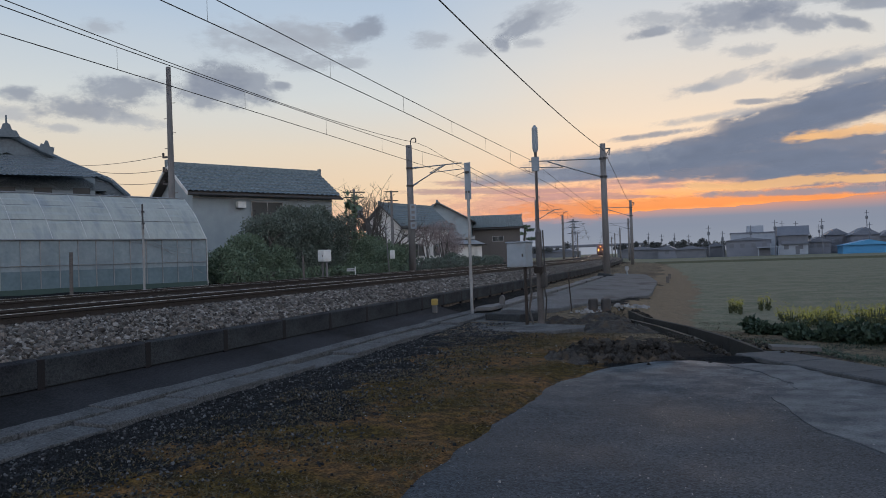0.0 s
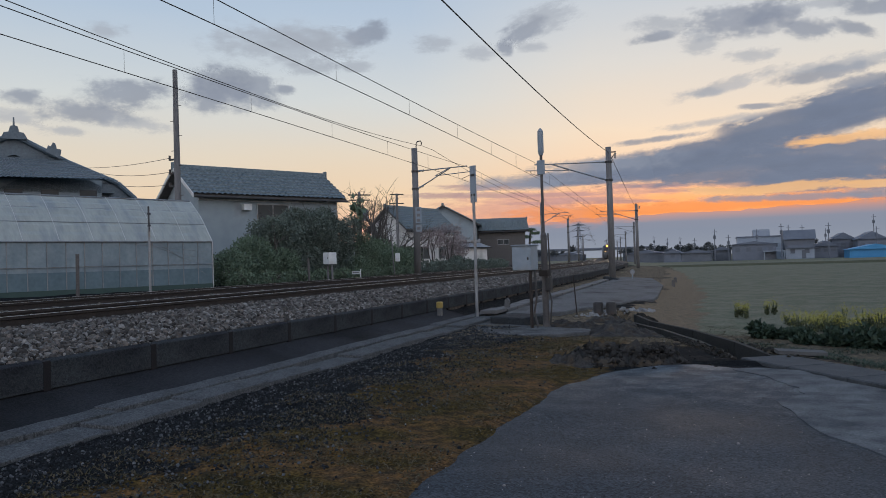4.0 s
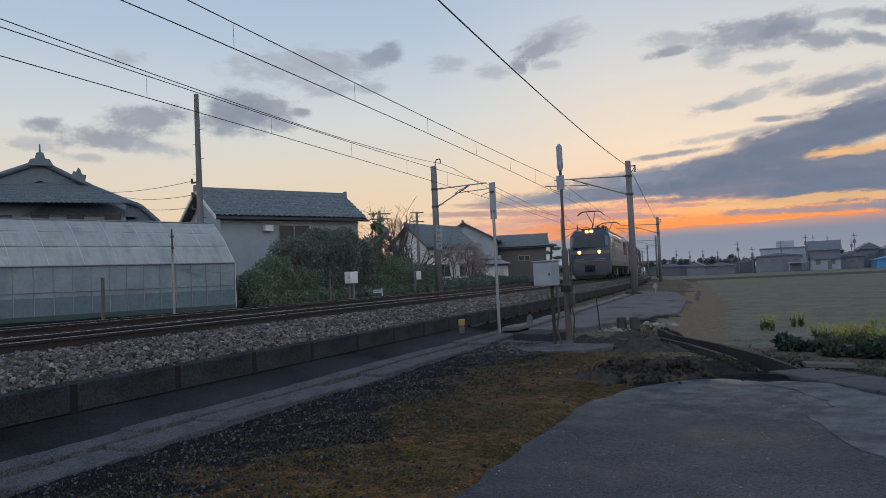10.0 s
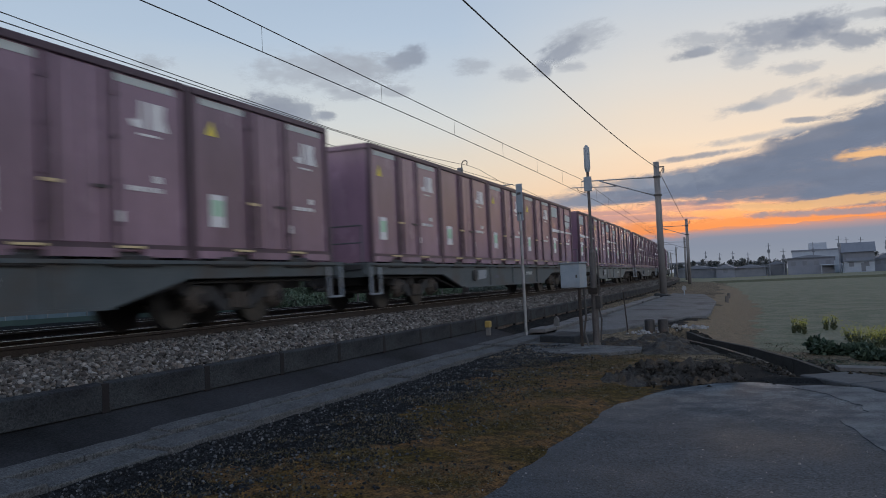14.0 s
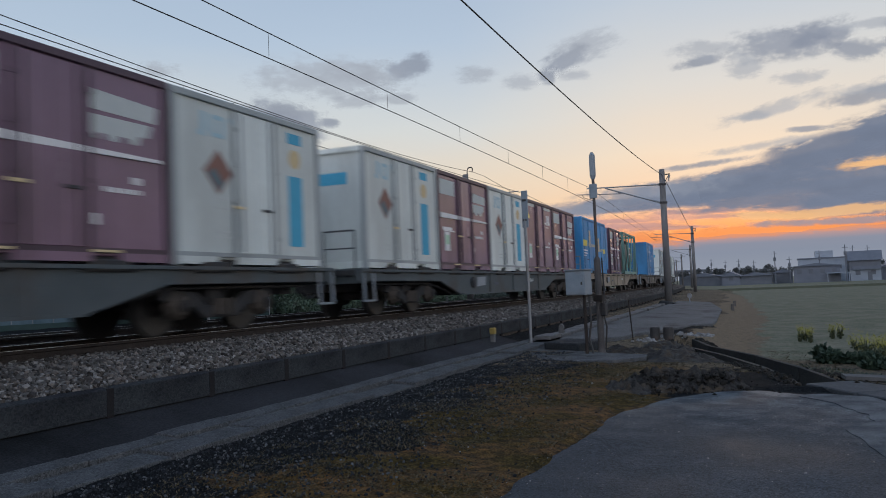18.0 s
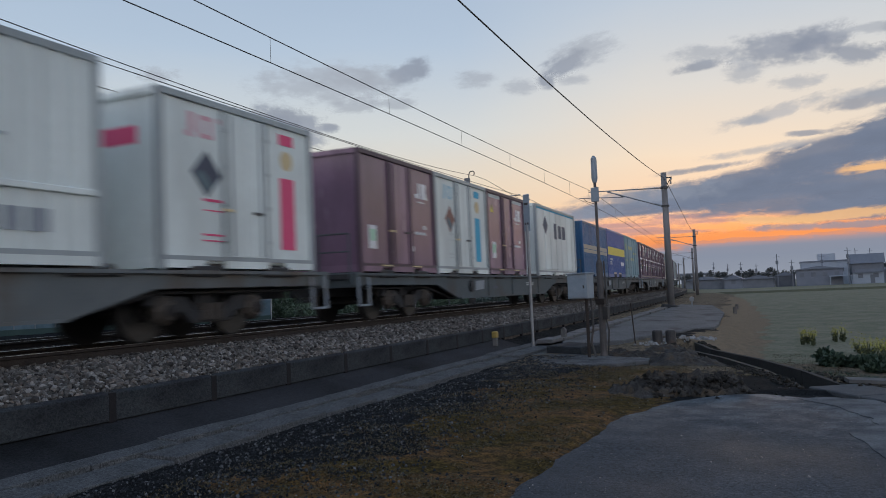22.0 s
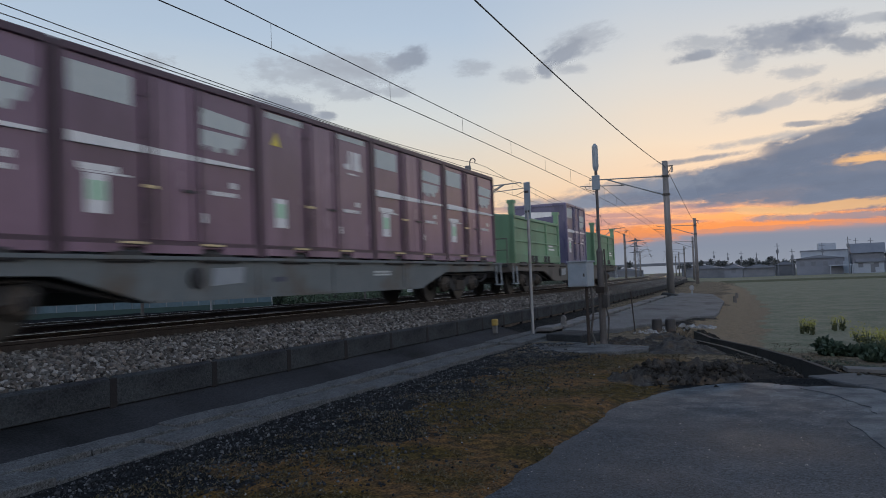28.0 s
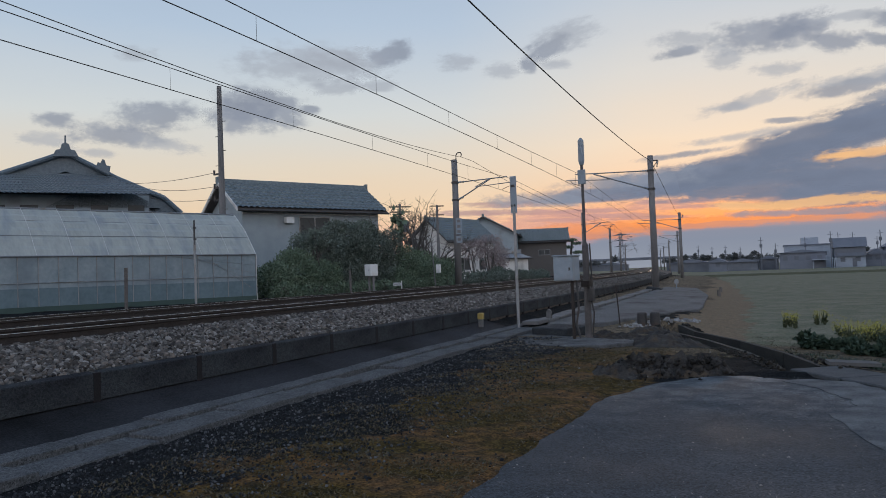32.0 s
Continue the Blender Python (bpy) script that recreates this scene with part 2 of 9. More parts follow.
TILE = surf("glazed_roof_tile", (0.065, 0.095, 0.108), (0.19, 0.232, 0.248), 6, 0.45, 0.2, fine=30, spec=0.4)
PLASTER = surf("grey_render", (0.24, 0.29, 0.315), (0.31, 0.36, 0.385), 1.5, 0.9, 0.2, stain=(0.22, 0.24, 0.25), stain_scale=0.7)
PALE_PLASTER = surf("pale_plaster", (0.56, 0.56, 0.54), (0.68, 0.67, 0.64), 1.5, 0.9, 0.2, stain=(0.4, 0.4, 0.38), stain_scale=0.7)
DARK_WOOD = surf("dark_stained_boards", (0.07, 0.065, 0.062), (0.13, 0.12, 0.112), 4, 0.8, 0.3, stretch=(1, 1, 6))
DARK_TILE = surf("old_dark_tile", (0.068, 0.098, 0.12), (0.14, 0.178, 0.205), 6, 0.4, 0.2, fine=30)
GLASS_DARK = surf("dark_window_glass", (0.03, 0.037, 0.04), (0.05, 0.058, 0.06), 1, 0.3, 0.0, spec=0.3)


# ---- building blocks ----
class Shape:
    """Collects plain solids as vertices and faces."""

    def __init__(self):
        self.v, self.f = [], []

    def add(self, verts, faces):
        n = len(self.v)
        self.v += [tuple(v) for v in verts]
        self.f += [tuple(n + i for i in f) for f in faces]
        return self

    def box(self, x0, x1, y0, y1, z0, z1, m=None):
        vs = [Vector((x, y, z)) for z in (z0, z1) for y in (y0, y1) for x in (x0, x1)]
        if m:
            vs = [m @ v for v in vs]
        return self.add(vs, [(0, 2, 3, 1), (4, 5, 7, 6), (0, 1, 5, 4), (2, 6, 7, 3), (0, 4, 6, 2), (1, 3, 7, 5)])

    def prism(self, poly, axis, a, b, m=None):
        """A flat outline in the other two axes (in x, y, z order), drawn out along axis from a to b."""
        def at(p, t):
            q = list(p)
            q.insert("xyz".index(axis), t)
            return m @ Vector(q) if m else Vector(q)
        n = len(poly)
        vs = [at(p, a) for p in poly] + [at(p, b) for p in poly]
        fs = [tuple(range(n)), tuple(range(2 * n - 1, n - 1, -1))] + [(i, i + n, (i + 1) % n + n, (i + 1) % n) for i in range(n)]
        return self.add(vs, fs)

    def rod(self, p, q, r, r2=None, n=8, cap=True):
        p, q = Vector(p), Vector(q)
        r2 = r if r2 is None else r2
        t = (q - p).to_track_quat("Z", "Y").to_matrix()
        c = [t @ Vector((math.cos(2 * math.pi * i / n), math.sin(2 * math.pi * i / n), 0)) for i in range(n)]
        fs = [(i, (i + 1) % n, (i + 1) % n + n, i + n) for i in range(n)]
        if cap:
            fs += [tuple(range(n - 1, -1, -1)), tuple(range(n, 2 * n))]
        return self.add([p + r * v for v in c] + [q + r2 * v for v in c], fs)

    def tube(self, pts, r, n=5):
        for a, b in zip(pts, pts[1:]):
            self.rod(a, b, r, n=n, cap=False)
        return self

    def lathe(self, prof, n=16, m=None):
        """prof: (radius, height) pairs, turned round z."""
        vs = [Vector((r * math.cos(2 * math.pi * i / n), r * math.sin(2 * math.pi * i / n), z)) for r, z in prof for i in range(n)]
        if m:
            vs = [m @ v for v in vs]
        k = len(prof)
        fs = [(a * n + i, a * n + (i + 1) % n, (a + 1) * n + (i + 1) % n, (a + 1) * n + i) for a in range(k - 1) for i in range(n)]
        fs += [tuple(range(n - 1, -1, -1)), tuple((k - 1) * n + i for i in range(n))]
        return self.add(vs, fs)

    def mesh(self, name, material, bevel=0.0, smooth=False):
        me = bpy.data.meshes.new(name)
        me.from_pydata(self.v, [], self.f)
        bm = bmesh.new()
        bm.from_mesh(me)
        bmesh.ops.recalc_face_normals(bm, faces=bm.faces)
        if bevel:
            es = [e for e in bm.edges if len(e.link_faces) == 2 and e.calc_face_angle(0) > 0.6]
            bmesh.ops.bevel(bm, geom=es, offset=bevel, segments=1, affect="EDGES", clamp_overlap=True)
        bm.to_mesh(me)
        bm.free()
        if smooth:
            me.polygons.foreach_set("use_smooth", [True] * len(me.polygons))
        me.materials.append(material)
        return me


def part(name, shape, material, parent, label="", bevel=0.0, smooth=False, m=None):
    me = shape if isinstance(shape, bpy.types.Mesh) else shape.mesh(name, material, bevel, smooth)
    ob = new(name, me)
    ob.parent = parent
    if m:
        ob.matrix_basis = m
    return tagged(ob, label)


def thing(name, label, category, m=None, group="", kind=""):
    ob = new(name)
    ob.empty_display_size = 0.2
    if m:
        ob.matrix_basis = m
    return tagged(ob, label, category, group, kind)


def solid(name, shape, material, label, category="", m=None, bevel=0.0, group="", kind="", smooth=False):
    ob = new(name, shape if isinstance(shape, bpy.types.Mesh) else shape.mesh(name, material, bevel, smooth))
    if m:
        ob.matrix_basis = m
    return tagged(ob, label, category, group, kind)


def raw_mesh(name, verts, faces, material, smooth=False):
    """A mesh from arrays; all faces have the same number of corners."""
    verts, faces = np.asarray(verts, np.float32), np.asarray(faces, np.int32)
    me = bpy.data.meshes.new(name)
    n, k = faces.shape
    me.vertices.add(len(verts)), me.loops.add(n * k), me.polygons.add(n)
    me.vertices.foreach_set("co", verts.ravel())
    me.loops.foreach_set("vertex_index", faces.ravel())
    me.polygons.foreach_set("loop_start", np.arange(n, dtype=np.int32) * k)
    me.polygons.foreach_set("use_smooth", np.full(n, smooth))
    me.update(calc_edges=True)
    me.materials.append(material)
    return me


def bars(shape, x, y0, y1, z0, z1, rows=1, gaps=0, seed=0, t=0.006):
    """Unreadable writing as plain bars on the plane x, broken into words."""
    rnd = random.Random(seed)
    h = (z1 - z0) / (rows * 1.6)
    for r in range(rows):
        z = z1 - (r + 0.5) * (z1 - z0) / rows
        y = y0
        while y < y1 - 1e-4:
            w = (y1 - y0) if not gaps else (y1 - y0) / (gaps + 1) * rnd.uniform(0.6, 1.1)
            shape.box(x, x + t, y, min(y + w, y1), z - h / 2, z + h / 2)
            y += w + (y1 - y0) * 0.05
    return shape


def fnoise(x, y, scale=1.0, seed=0):
    """Smooth value noise for arrays, about -1 to 1."""
    def h(i, j):
        v = np.sin(i * 127.1 + j * 311.7 + seed * 74.7) * 43758.5453
        return v - np.floor(v)
    x, y = np.asarray(x) * scale, np.asarray(y) * scale
    i, j = np.floor(x), np.floor(y)
    u, v = x - i, y - j
    u, v = u * u * (3 - 2 * u), v * v * (3 - 2 * v)
    a = h(i, j) * (1 - u) + h(i + 1, j) * u
    b = h(i, j + 1) * (1 - u) + h(i + 1, j + 1) * u
    return (a * (1 - v) + b * v) * 2 - 1


# ---- ground: one sheet to the horizon ----
def step(a, b, v):
    t = np.clip((v - a) / (b - a), 0, 1)
    return t * t * (3 - 2 * t)


DITCH = [(-2.6, 20.5), (-2.0, 18.3), (-0.95, 16.0), (-0.2, 13.9), (0.25, 12.2), (0.35, 11.5)]


def ditch_distance(x, y):
    d = np.full(np.shape(x), 99.0)
    for (ax, ay), (bx, by) in zip(DITCH, DITCH[1:]):
        t = np.clip(((x - ax) * (bx - ax) + (y - ay) * (by - ay)) / ((bx - ax) ** 2 + (by - ay) ** 2), 0, 1)
        d = np.minimum(d, np.hypot(x - ax - t * (bx - ax), y - ay - t * (by - ay)))
    return d


def ground_height(x, y):
    o = offset_of(x, y)
    z = 0.085 * (1 - step(4.2, 6.8, o))
    low = step(6.4, 8.2, o) * step(12.0, 17.0, y + 0.8 * x) + step(1.0, 3.0, x) * step(7, 11, y + 0.5 * x) * 0.6
    z = z - 0.32 * np.clip(low, 0, 1) * (1 - step(120, 500, np.hypot(x, y)) * 0.3)
    strip = (o < 3.4)
    z = np.where(strip, 0.3 - 0.2 * np.clip((o - 2.4) / 0.8, 0, 1), z)
    z = np.where(o < 2.4, 0.2, z)
    z = np.where(o < -6.0, 0.2 + 0.55 * step(-6.0, -6.6, o), z)
    z = np.where(o < -40, 0.75 - 0.75 * step(-40, -80, o), z)
    near = np.hypot(x, y) < 45
    rough = fnoise(x, y, 1.3, 1) * 0.02 + fnoise(x, y, 4.1, 2) * 0.012 + fnoise(x, y, 9.7, 5) * 0.008
    road = (x > -2.0) & (y < 11)
    z = z + np.where(near & ~road, rough, 0)
    z = z - np.where(road & (x < 6), 0.03, 0)
    z = z - 0.45 * (1 - step(0.24, 0.36, ditch_distance(x, y)))
    return z


def ground_material():
    m = bpy.data.materials.new("yard_ground")
    m.use_nodes = True
    nt = m.node_tree
    N, L = nt.nodes.new, nt.links.new
    b = nt.nodes["Principled BSDF"]
    tc = N("ShaderNodeTexCoord")

    def noise_node(scale, detail=6.0):
        n = N("ShaderNodeTexNoise")
        n.inputs["Scale"].default_value, n.inputs["Detail"].default_value = scale, detail
        L(tc.outputs["Object"], n.inputs[0])
        return n.outputs[0]

    def two(fac, c1, c2, lo=0.35, hi=0.65):
        r, x = N("ShaderNodeMapRange"), N("ShaderNodeMix")
        r.inputs[1].default_value, r.inputs[2].default_value = lo, hi
        x.data_type = "RGBA"
        L(fac, r.inputs[0]), L(r.outputs[0], x.inputs[0])
        for i, c in ((6, c1), (7, c2)):
            if isinstance(c, tuple):
                x.inputs[i].default_value = (*c, 1)
            else:
                L(c, x.inputs[i])
        return x.outputs[2]

    fine, mid, broad = noise_node(46.0, 5.0), noise_node(9.0), noise_node(1.3)
    soil = two(fine, (0.0035, 0.004, 0.0045), (0.017, 0.019, 0.021))
    moss = two(broad, two(mid, two(fine, (0.011, 0.009, 0.004), (0.046, 0.036, 0.013)), two(fine, (0.03, 0.021, 0.006), (0.14, 0.094, 0.025))), two(mid, two(fine, (0.025, 0.018, 0.011), (0.085, 0.061, 0.037)), two(fine, (0.075, 0.04, 0.015), (0.24, 0.126, 0.046))), 0.42, 0.58)
    straw = two(mid, two(fine, (0.035, 0.030, 0.025), (0.116, 0.099, 0.072)), two(fine, (0.087, 0.072, 0.052), (0.261, 0.203, 0.131)))
    dirt = two(mid, two(fine, (0.1, 0.085, 0.06), (0.17, 0.135, 0.09)), two(fine, (0.15, 0.115, 0.075), (0.27, 0.2, 0.135)))
    grass = two(broad, two(mid, (0.112, 0.121, 0.082), (0.16, 0.166, 0.114)), two(mid, (0.155, 0.155, 0.112), (0.212, 0.203, 0.15)), 0.4, 0.6)
    col = soil
    att = N("ShaderNodeAttribute")
    att.attribute_name = "cover"
    sep = N("ShaderNodeSeparateColor")
    L(att.outputs["Color"], sep.inputs[0])
    att2 = N("ShaderNodeAttribute")
    att2.attribute_name = "cover_b"
    sep2 = N("ShaderNodeSeparateColor")
    L(att2.outputs["Color"], sep2.inputs[0])
    for fac, c in ((sep.outputs[0], moss), (sep.outputs[1], straw), (sep.outputs[2], dirt), (sep2.outputs[0], grass)):
        w, x = N("ShaderNodeMath"), N("ShaderNodeMix")
        w.operation = "ADD"
        L(fac, w.inputs[0])
        ctr = N("ShaderNodeMath")
        ctr.operation, ctr.inputs[1].default_value, ctr.inputs[2].default_value = "MULTIPLY_ADD", 0.9, -0.45
        L(mid, ctr.inputs[0]), L(ctr.outputs[0], w.inputs[1])
        r = N("ShaderNodeMapRange")
        r.inputs[1].default_value, r.inputs[2].default_value = 0.36, 0.62
        L(w.outputs[0], r.inputs[0])
        x.data_type = "RGBA"
        L(r.outputs[0], x.inputs[0]), L(col, x.inputs[6]), L(c, x.inputs[7])
        col = x.outputs[2]
    L(col, b.inputs["Base Color"])
    b.inputs["Roughness"].default_value, b.inputs["Specular IOR Level"].default_value = 0.95, 0.08
    bp = N("ShaderNodeBump")
    bp.inputs["Strength"].default_value, bp.inputs["Distance"].default_value = 1.0, 0.03
    L(fine, bp.inputs["Height"]), L(bp.outputs[0], b.inputs["Normal"])
    return m


def build_ground():
    def axis(lo, hi, d, far):
        a = list(np.arange(lo, hi, d))
        while a[-1] < far:
            a.append(a[-1] + max(d, (a[-1] - hi) * 0.12 + d))
        while a[0] > -far:
            a.insert(0, a[0] - max(d, (lo - a[0]) * 0.12 + d))
        return np.array(a)
    xs, ys = axis(-8.5, 5.0, 0.11, 4200), axis(2.6, 24.0, 0.13, 4200)
    X, Y = np.meshgrid(xs, ys)
    Z = ground_height(X, Y)
    n, k = X.shape
    idx = np.arange(n * k).reshape(n, k)
    faces = np.stack([idx[:-1, :-1], idx[:-1, 1:], idx[1:, 1:], idx[1:, :-1]], -1).reshape(-1, 4)
    me = raw_mesh("ground", np.stack([X, Y, Z], -1).reshape(-1, 3), faces, ground_material(), True)
    o = offset_of(X, Y)
    wob = fnoise(X, Y, 0.9, 3) * 0.35 + fnoise(X, Y, 2.7, 4) * 0.2
    moss = step(4.6, 5.4, o + wob * 1.6 - 0.03 * (Y - 5)) * (1 - step(14.5, 16.5, Y)) * (x_lt(X, -1.2)) * (0.84 + 0.35 * wob)
    straw = np.clip(step(10.5, 15.5, Y + wob * 3) * (o > 3.9) * (1 - step(20, 24, Y)), 0, 1) * (0.72 + 0.4 * wob) + ((X > 0.2) & (Y < 40) & (o > 5)) * (0.2 + 0.45 * wob)
    straw = straw + (o > 2.6) * step(24, 30, Y + wob) * (1 - step(110, 130, Y)) * (0.62 + 0.35 * wob)
    dirt = step(6.3, 7.0, o + wob) * (1 - step(8.2, 9.2, o + wob)) * step(17.5, 20, Y) * (1 - step(70, 110, Y))
    fieldm = step(8.0, 8.8, o + wob) * step(17.0, 19.2, Y + 0.35 * np.clip(X, 0, 8) + wob * 0.8) + (o < -40) + (Y < -10)
    fieldm = np.clip(fieldm + (Y > 110) * 1.0, 0, 1)
    for name, chans in (("cover", (moss, straw, dirt)), ("cover_b", (fieldm, fieldm * 0, fieldm * 0))):
        at = me.attributes.new(name, "FLOAT_COLOR", "POINT")
        c = np.ones((n * k, 4), np.float32)
        for i, ch in enumerate(chans):
            c[:, i] = np.clip(ch, 0, 1).ravel()
        at.data.foreach_set("color", c.ravel())
    tagged(new("ground", me), "mossy gravel, soil and field ground beside the railway", "ground", kind="structure")


def x_lt(x, v):
    return 1 - step(v - 0.6, v, x)


build_ground()


def build_road():
    edge = [(-1.95, -40), (-1.92, 0), (-1.92, 4.5), (-1.9, 6.9), (-1.78, 8.7), (-1.45, 9.9), (-0.9, 10.6), (-0.4, 10.72), (0.1, 10.4), (0.5, 9.7), (0.8, 8.9), (1.25, 8.0), (2.2, 6.6), (3.6, 4.6), (5.0, 2.0), (6.0, -2), (6.0, -40)]
    pts = []
    for (ax, ay), (bx, by) in zip(edge, edge[1:]):
        k = max(1, int(math.hypot(bx - ax, by - ay) / 0.12)) if ay > -5 or by > -5 else 1
        pts += [(ax + (bx - ax) * i / k, ay + (by - ay) * i / k) for i in range(k)]
    pts = [(x + 0.05 * float(fnoise(x, y, 2.3, 9)) + 0.03 * float(fnoise(x, y, 8, 8)), y + 0.04 * float(fnoise(x, y, 3.1, 7))) for x, y in pts]
    sh = Shape().prism(pts, "z", -0.05, 0.004)
    solid("road", sh, ASPHALT, "worn dark grey asphalt lane end with ragged edges", "road", kind="structure")


build_road()


# ---- track bed, tracks ----
def sweep(outline, s0, s1, ds, off, close=True):
    """Draw an outline of (offset, height) pairs along the railway."""
    n = max(2, int((s1 - s0) / ds) + 1)
    ss = np.linspace(s0, s1, n)
    vs = [on_track(s, off + o, z) for s in ss for o, z in outline]
    k = len(outline)
    last = k if close else k - 1
    fs = [(a * k + i, a * k + (i + 1) % k, (a + 1) * k + (i + 1) % k, (a + 1) * k + i) for a in range(n - 1) for i in range(last)]
    if close:
        fs += [tuple(range(k)), tuple(range((n - 1) * k, n * k))[::-1]]
    return Shape().add(vs, fs)


BED = [(2.5, 0.2), (2.46, 0.6), (1.55, 0.76), (1.2, 0.785), (-5.05, 0.785), (-5.4, 0.76), (-6.2, 0.6), (-6.6, 0.2)]
for a, b, d in ((-650, -40, 20), (-40, 120, 2.0), (120, 1200, 20)):
    solid("track_bed", sweep(BED, a, b, d, 0.0), GRIT, "stone ballast bed under two railway tracks", "ballast", kind="structure")


def stones(name, spots, sizes, material, label, seed=1):
    """Broken stones, each an uneven lump, as one object."""
    rng = np.random.default_rng(seed)
    t = (1 + 5 ** 0.5) / 2
    base = np.array([(-1, t, 0), (1, t, 0), (-1, -t, 0), (1, -t, 0), (0, -1, t), (0, 1, t), (0, -1, -t), (0, 1, -t), (t, 0, -1), (t, 0, 1), (-t, 0, -1), (-t, 0, 1)], float) / 1.9
    tri = np.array([(0, 11, 5), (0, 5, 1), (0, 1, 7), (0, 7, 10), (0, 10, 11), (1, 5, 9), (5, 11, 4), (11, 10, 2), (10, 7, 6), (7, 1, 8), (3, 9, 4), (3, 4, 2), (3, 2, 6), (3, 6, 8), (3, 8, 9), (4, 9, 5), (2, 4, 11), (6, 2, 10), (8, 6, 7), (9, 8, 1)])
    n = len(spots)
    v = base[None] * rng.uniform(0.65, 1.25, (n, 12, 1))
    v = v * rng.uniform(0.6, 1.25, (n, 1, 3)) * np.asarray(sizes)[:, None, None]
    a = rng.normal(size=(n, 4))
    a /= np.linalg.norm(a, axis=1)[:, None]
    w, x, y, z = a.T
    R = np.stack([1 - 2 * (y * y + z * z), 2 * (x * y - w * z), 2 * (x * z + w * y), 2 * (x * y + w * z), 1 - 2 * (x * x + z * z), 2 * (y * z - w * x), 2 * (x * z - w * y), 2 * (y * z + w * x), 1 - 2 * (x * x + y * y)], -1).reshape(n, 3, 3)
    v = np.einsum("nij,nkj->nki", R, v) + np.asarray(spots)[:, None]
    f = tri[None] + (np.arange(n) * 12)[:, None, None]
    return tagged(new(name, raw_mesh(name, v.reshape(-1, 3), f.reshape(-1, 3), material)), label, "stones", kind="stuff")


def island_stone(name, cols, rough=0.9):
    m = bpy.data.materials.new(name)
    m.use_nodes = True
    nt = m.node_tree
    N, L = nt.nodes.new, nt.links.new
    b = nt.nodes["Principled BSDF"]
    g, r = N("ShaderNodeNewGeometry"), N("ShaderNodeValToRGB")
    el = r.color_ramp.elements
    el[0].color, el[1].color = (*cols[0], 1), (*cols[-1], 1)
    for i, c in enumerate(cols[1:-1]):
        e = el.new((i + 1) / (len(cols) - 1))
        e.color = (*c, 1)
    tc, n, x = N("ShaderNodeTexCoord"), N("ShaderNodeTexNoise"), N("ShaderNodeMix")
    n.inputs["Scale"].default_value = 45
    L(tc.outputs["Object"], n.inputs[0])
    x.data_type, x.blend_type = "RGBA", "MULTIPLY"
    x.inputs[0].default_value = 0.7
    L(g.outputs["Random Per Island"], r.inputs[0]), L(r.outputs[0], x.inputs[6]), L(n.outputs[0], x.inputs[7])
    L(x.outputs[2], b.inputs["Base Color"])
    b.inputs["Roughness"].default_value, b.inputs["Specular IOR Level"].default_value = rough, 0.18
    return m


BALLAST = island_stone("mixed_ballast", [(0.028, 0.026, 0.025), (0.22, 0.213, 0.198), (0.055, 0.049, 0.043), (0.42, 0.405, 0.38), (0.085, 0.079, 0.072), (0.27, 0.235, 0.205), (0.036, 0.033, 0.031), (0.16, 0.15, 0.14)])
GRAVEL = island_stone("yard_gravel", [(0.009, 0.011, 0.013), (0.055, 0.063, 0.073), (0.016, 0.019, 0.022), (0.19, 0.205, 0.22), (0.024, 0.027, 0.031), (0.04, 0.045, 0.052), (0.011, 0.012, 0.014)])


def bed_height(o):
    xs = [p[0] for p in BED][::-1]
    return np.interp(o, xs, [p[1] for p in BED][::-1])


def scatter_ballast():
    rng = np.random.default_rng(4)
    rows, sizes = [], []
    for s0, s1, o0, o1, per in ((2.5, 14, 0.62, 2.46, 1250), (14, 30, 0.62, 2.46, 760), (30, 50, 0.6, 2.46, 160), (50, 95, 0.55, 2.46, 60), (8, 32, -6.1, -3.0, 260), (32, 70, -6.1, -3, 50), (5, 40, -3.0, 0.5, 150)):
        k = int((s1 - s0) * (o1 - o0) * per)
        s, o = rng.uniform(s0, s1, k), rng.uniform(o0, o1, k)
        h = np.interp(s, _s, _h)
        x, y = np.interp(s, _s, _x) + np.cos(h) * o, np.interp(s, _s, _y) + np.sin(h) * o
        rows.append(np.stack([x, y, bed_height(o) + rng.uniform(-0.01, 0.035, k)], -1))
        sizes.append((0.016 + 0.028 * rng.uniform(0, 1, k) ** 1.6) * (1 if per > 100 else 1.5))
    stones("ballast_stones", np.concatenate(rows), np.concatenate(sizes), BALLAST, "loose grey-brown crushed stone ballast on the shoulder")


scatter_ballast()

RAIL = [(-0.064, 0.0), (-0.064, 0.012), (-0.01, 0.03), (-0.008, 0.108), (-0.0325, 0.118), (-0.0325, 0.153), (0.0325, 0.153), (0.0325, 0.118), (0.008, 0.108), (0.01, 0.03), (0.064, 0.012), (0.064, 0.0)]


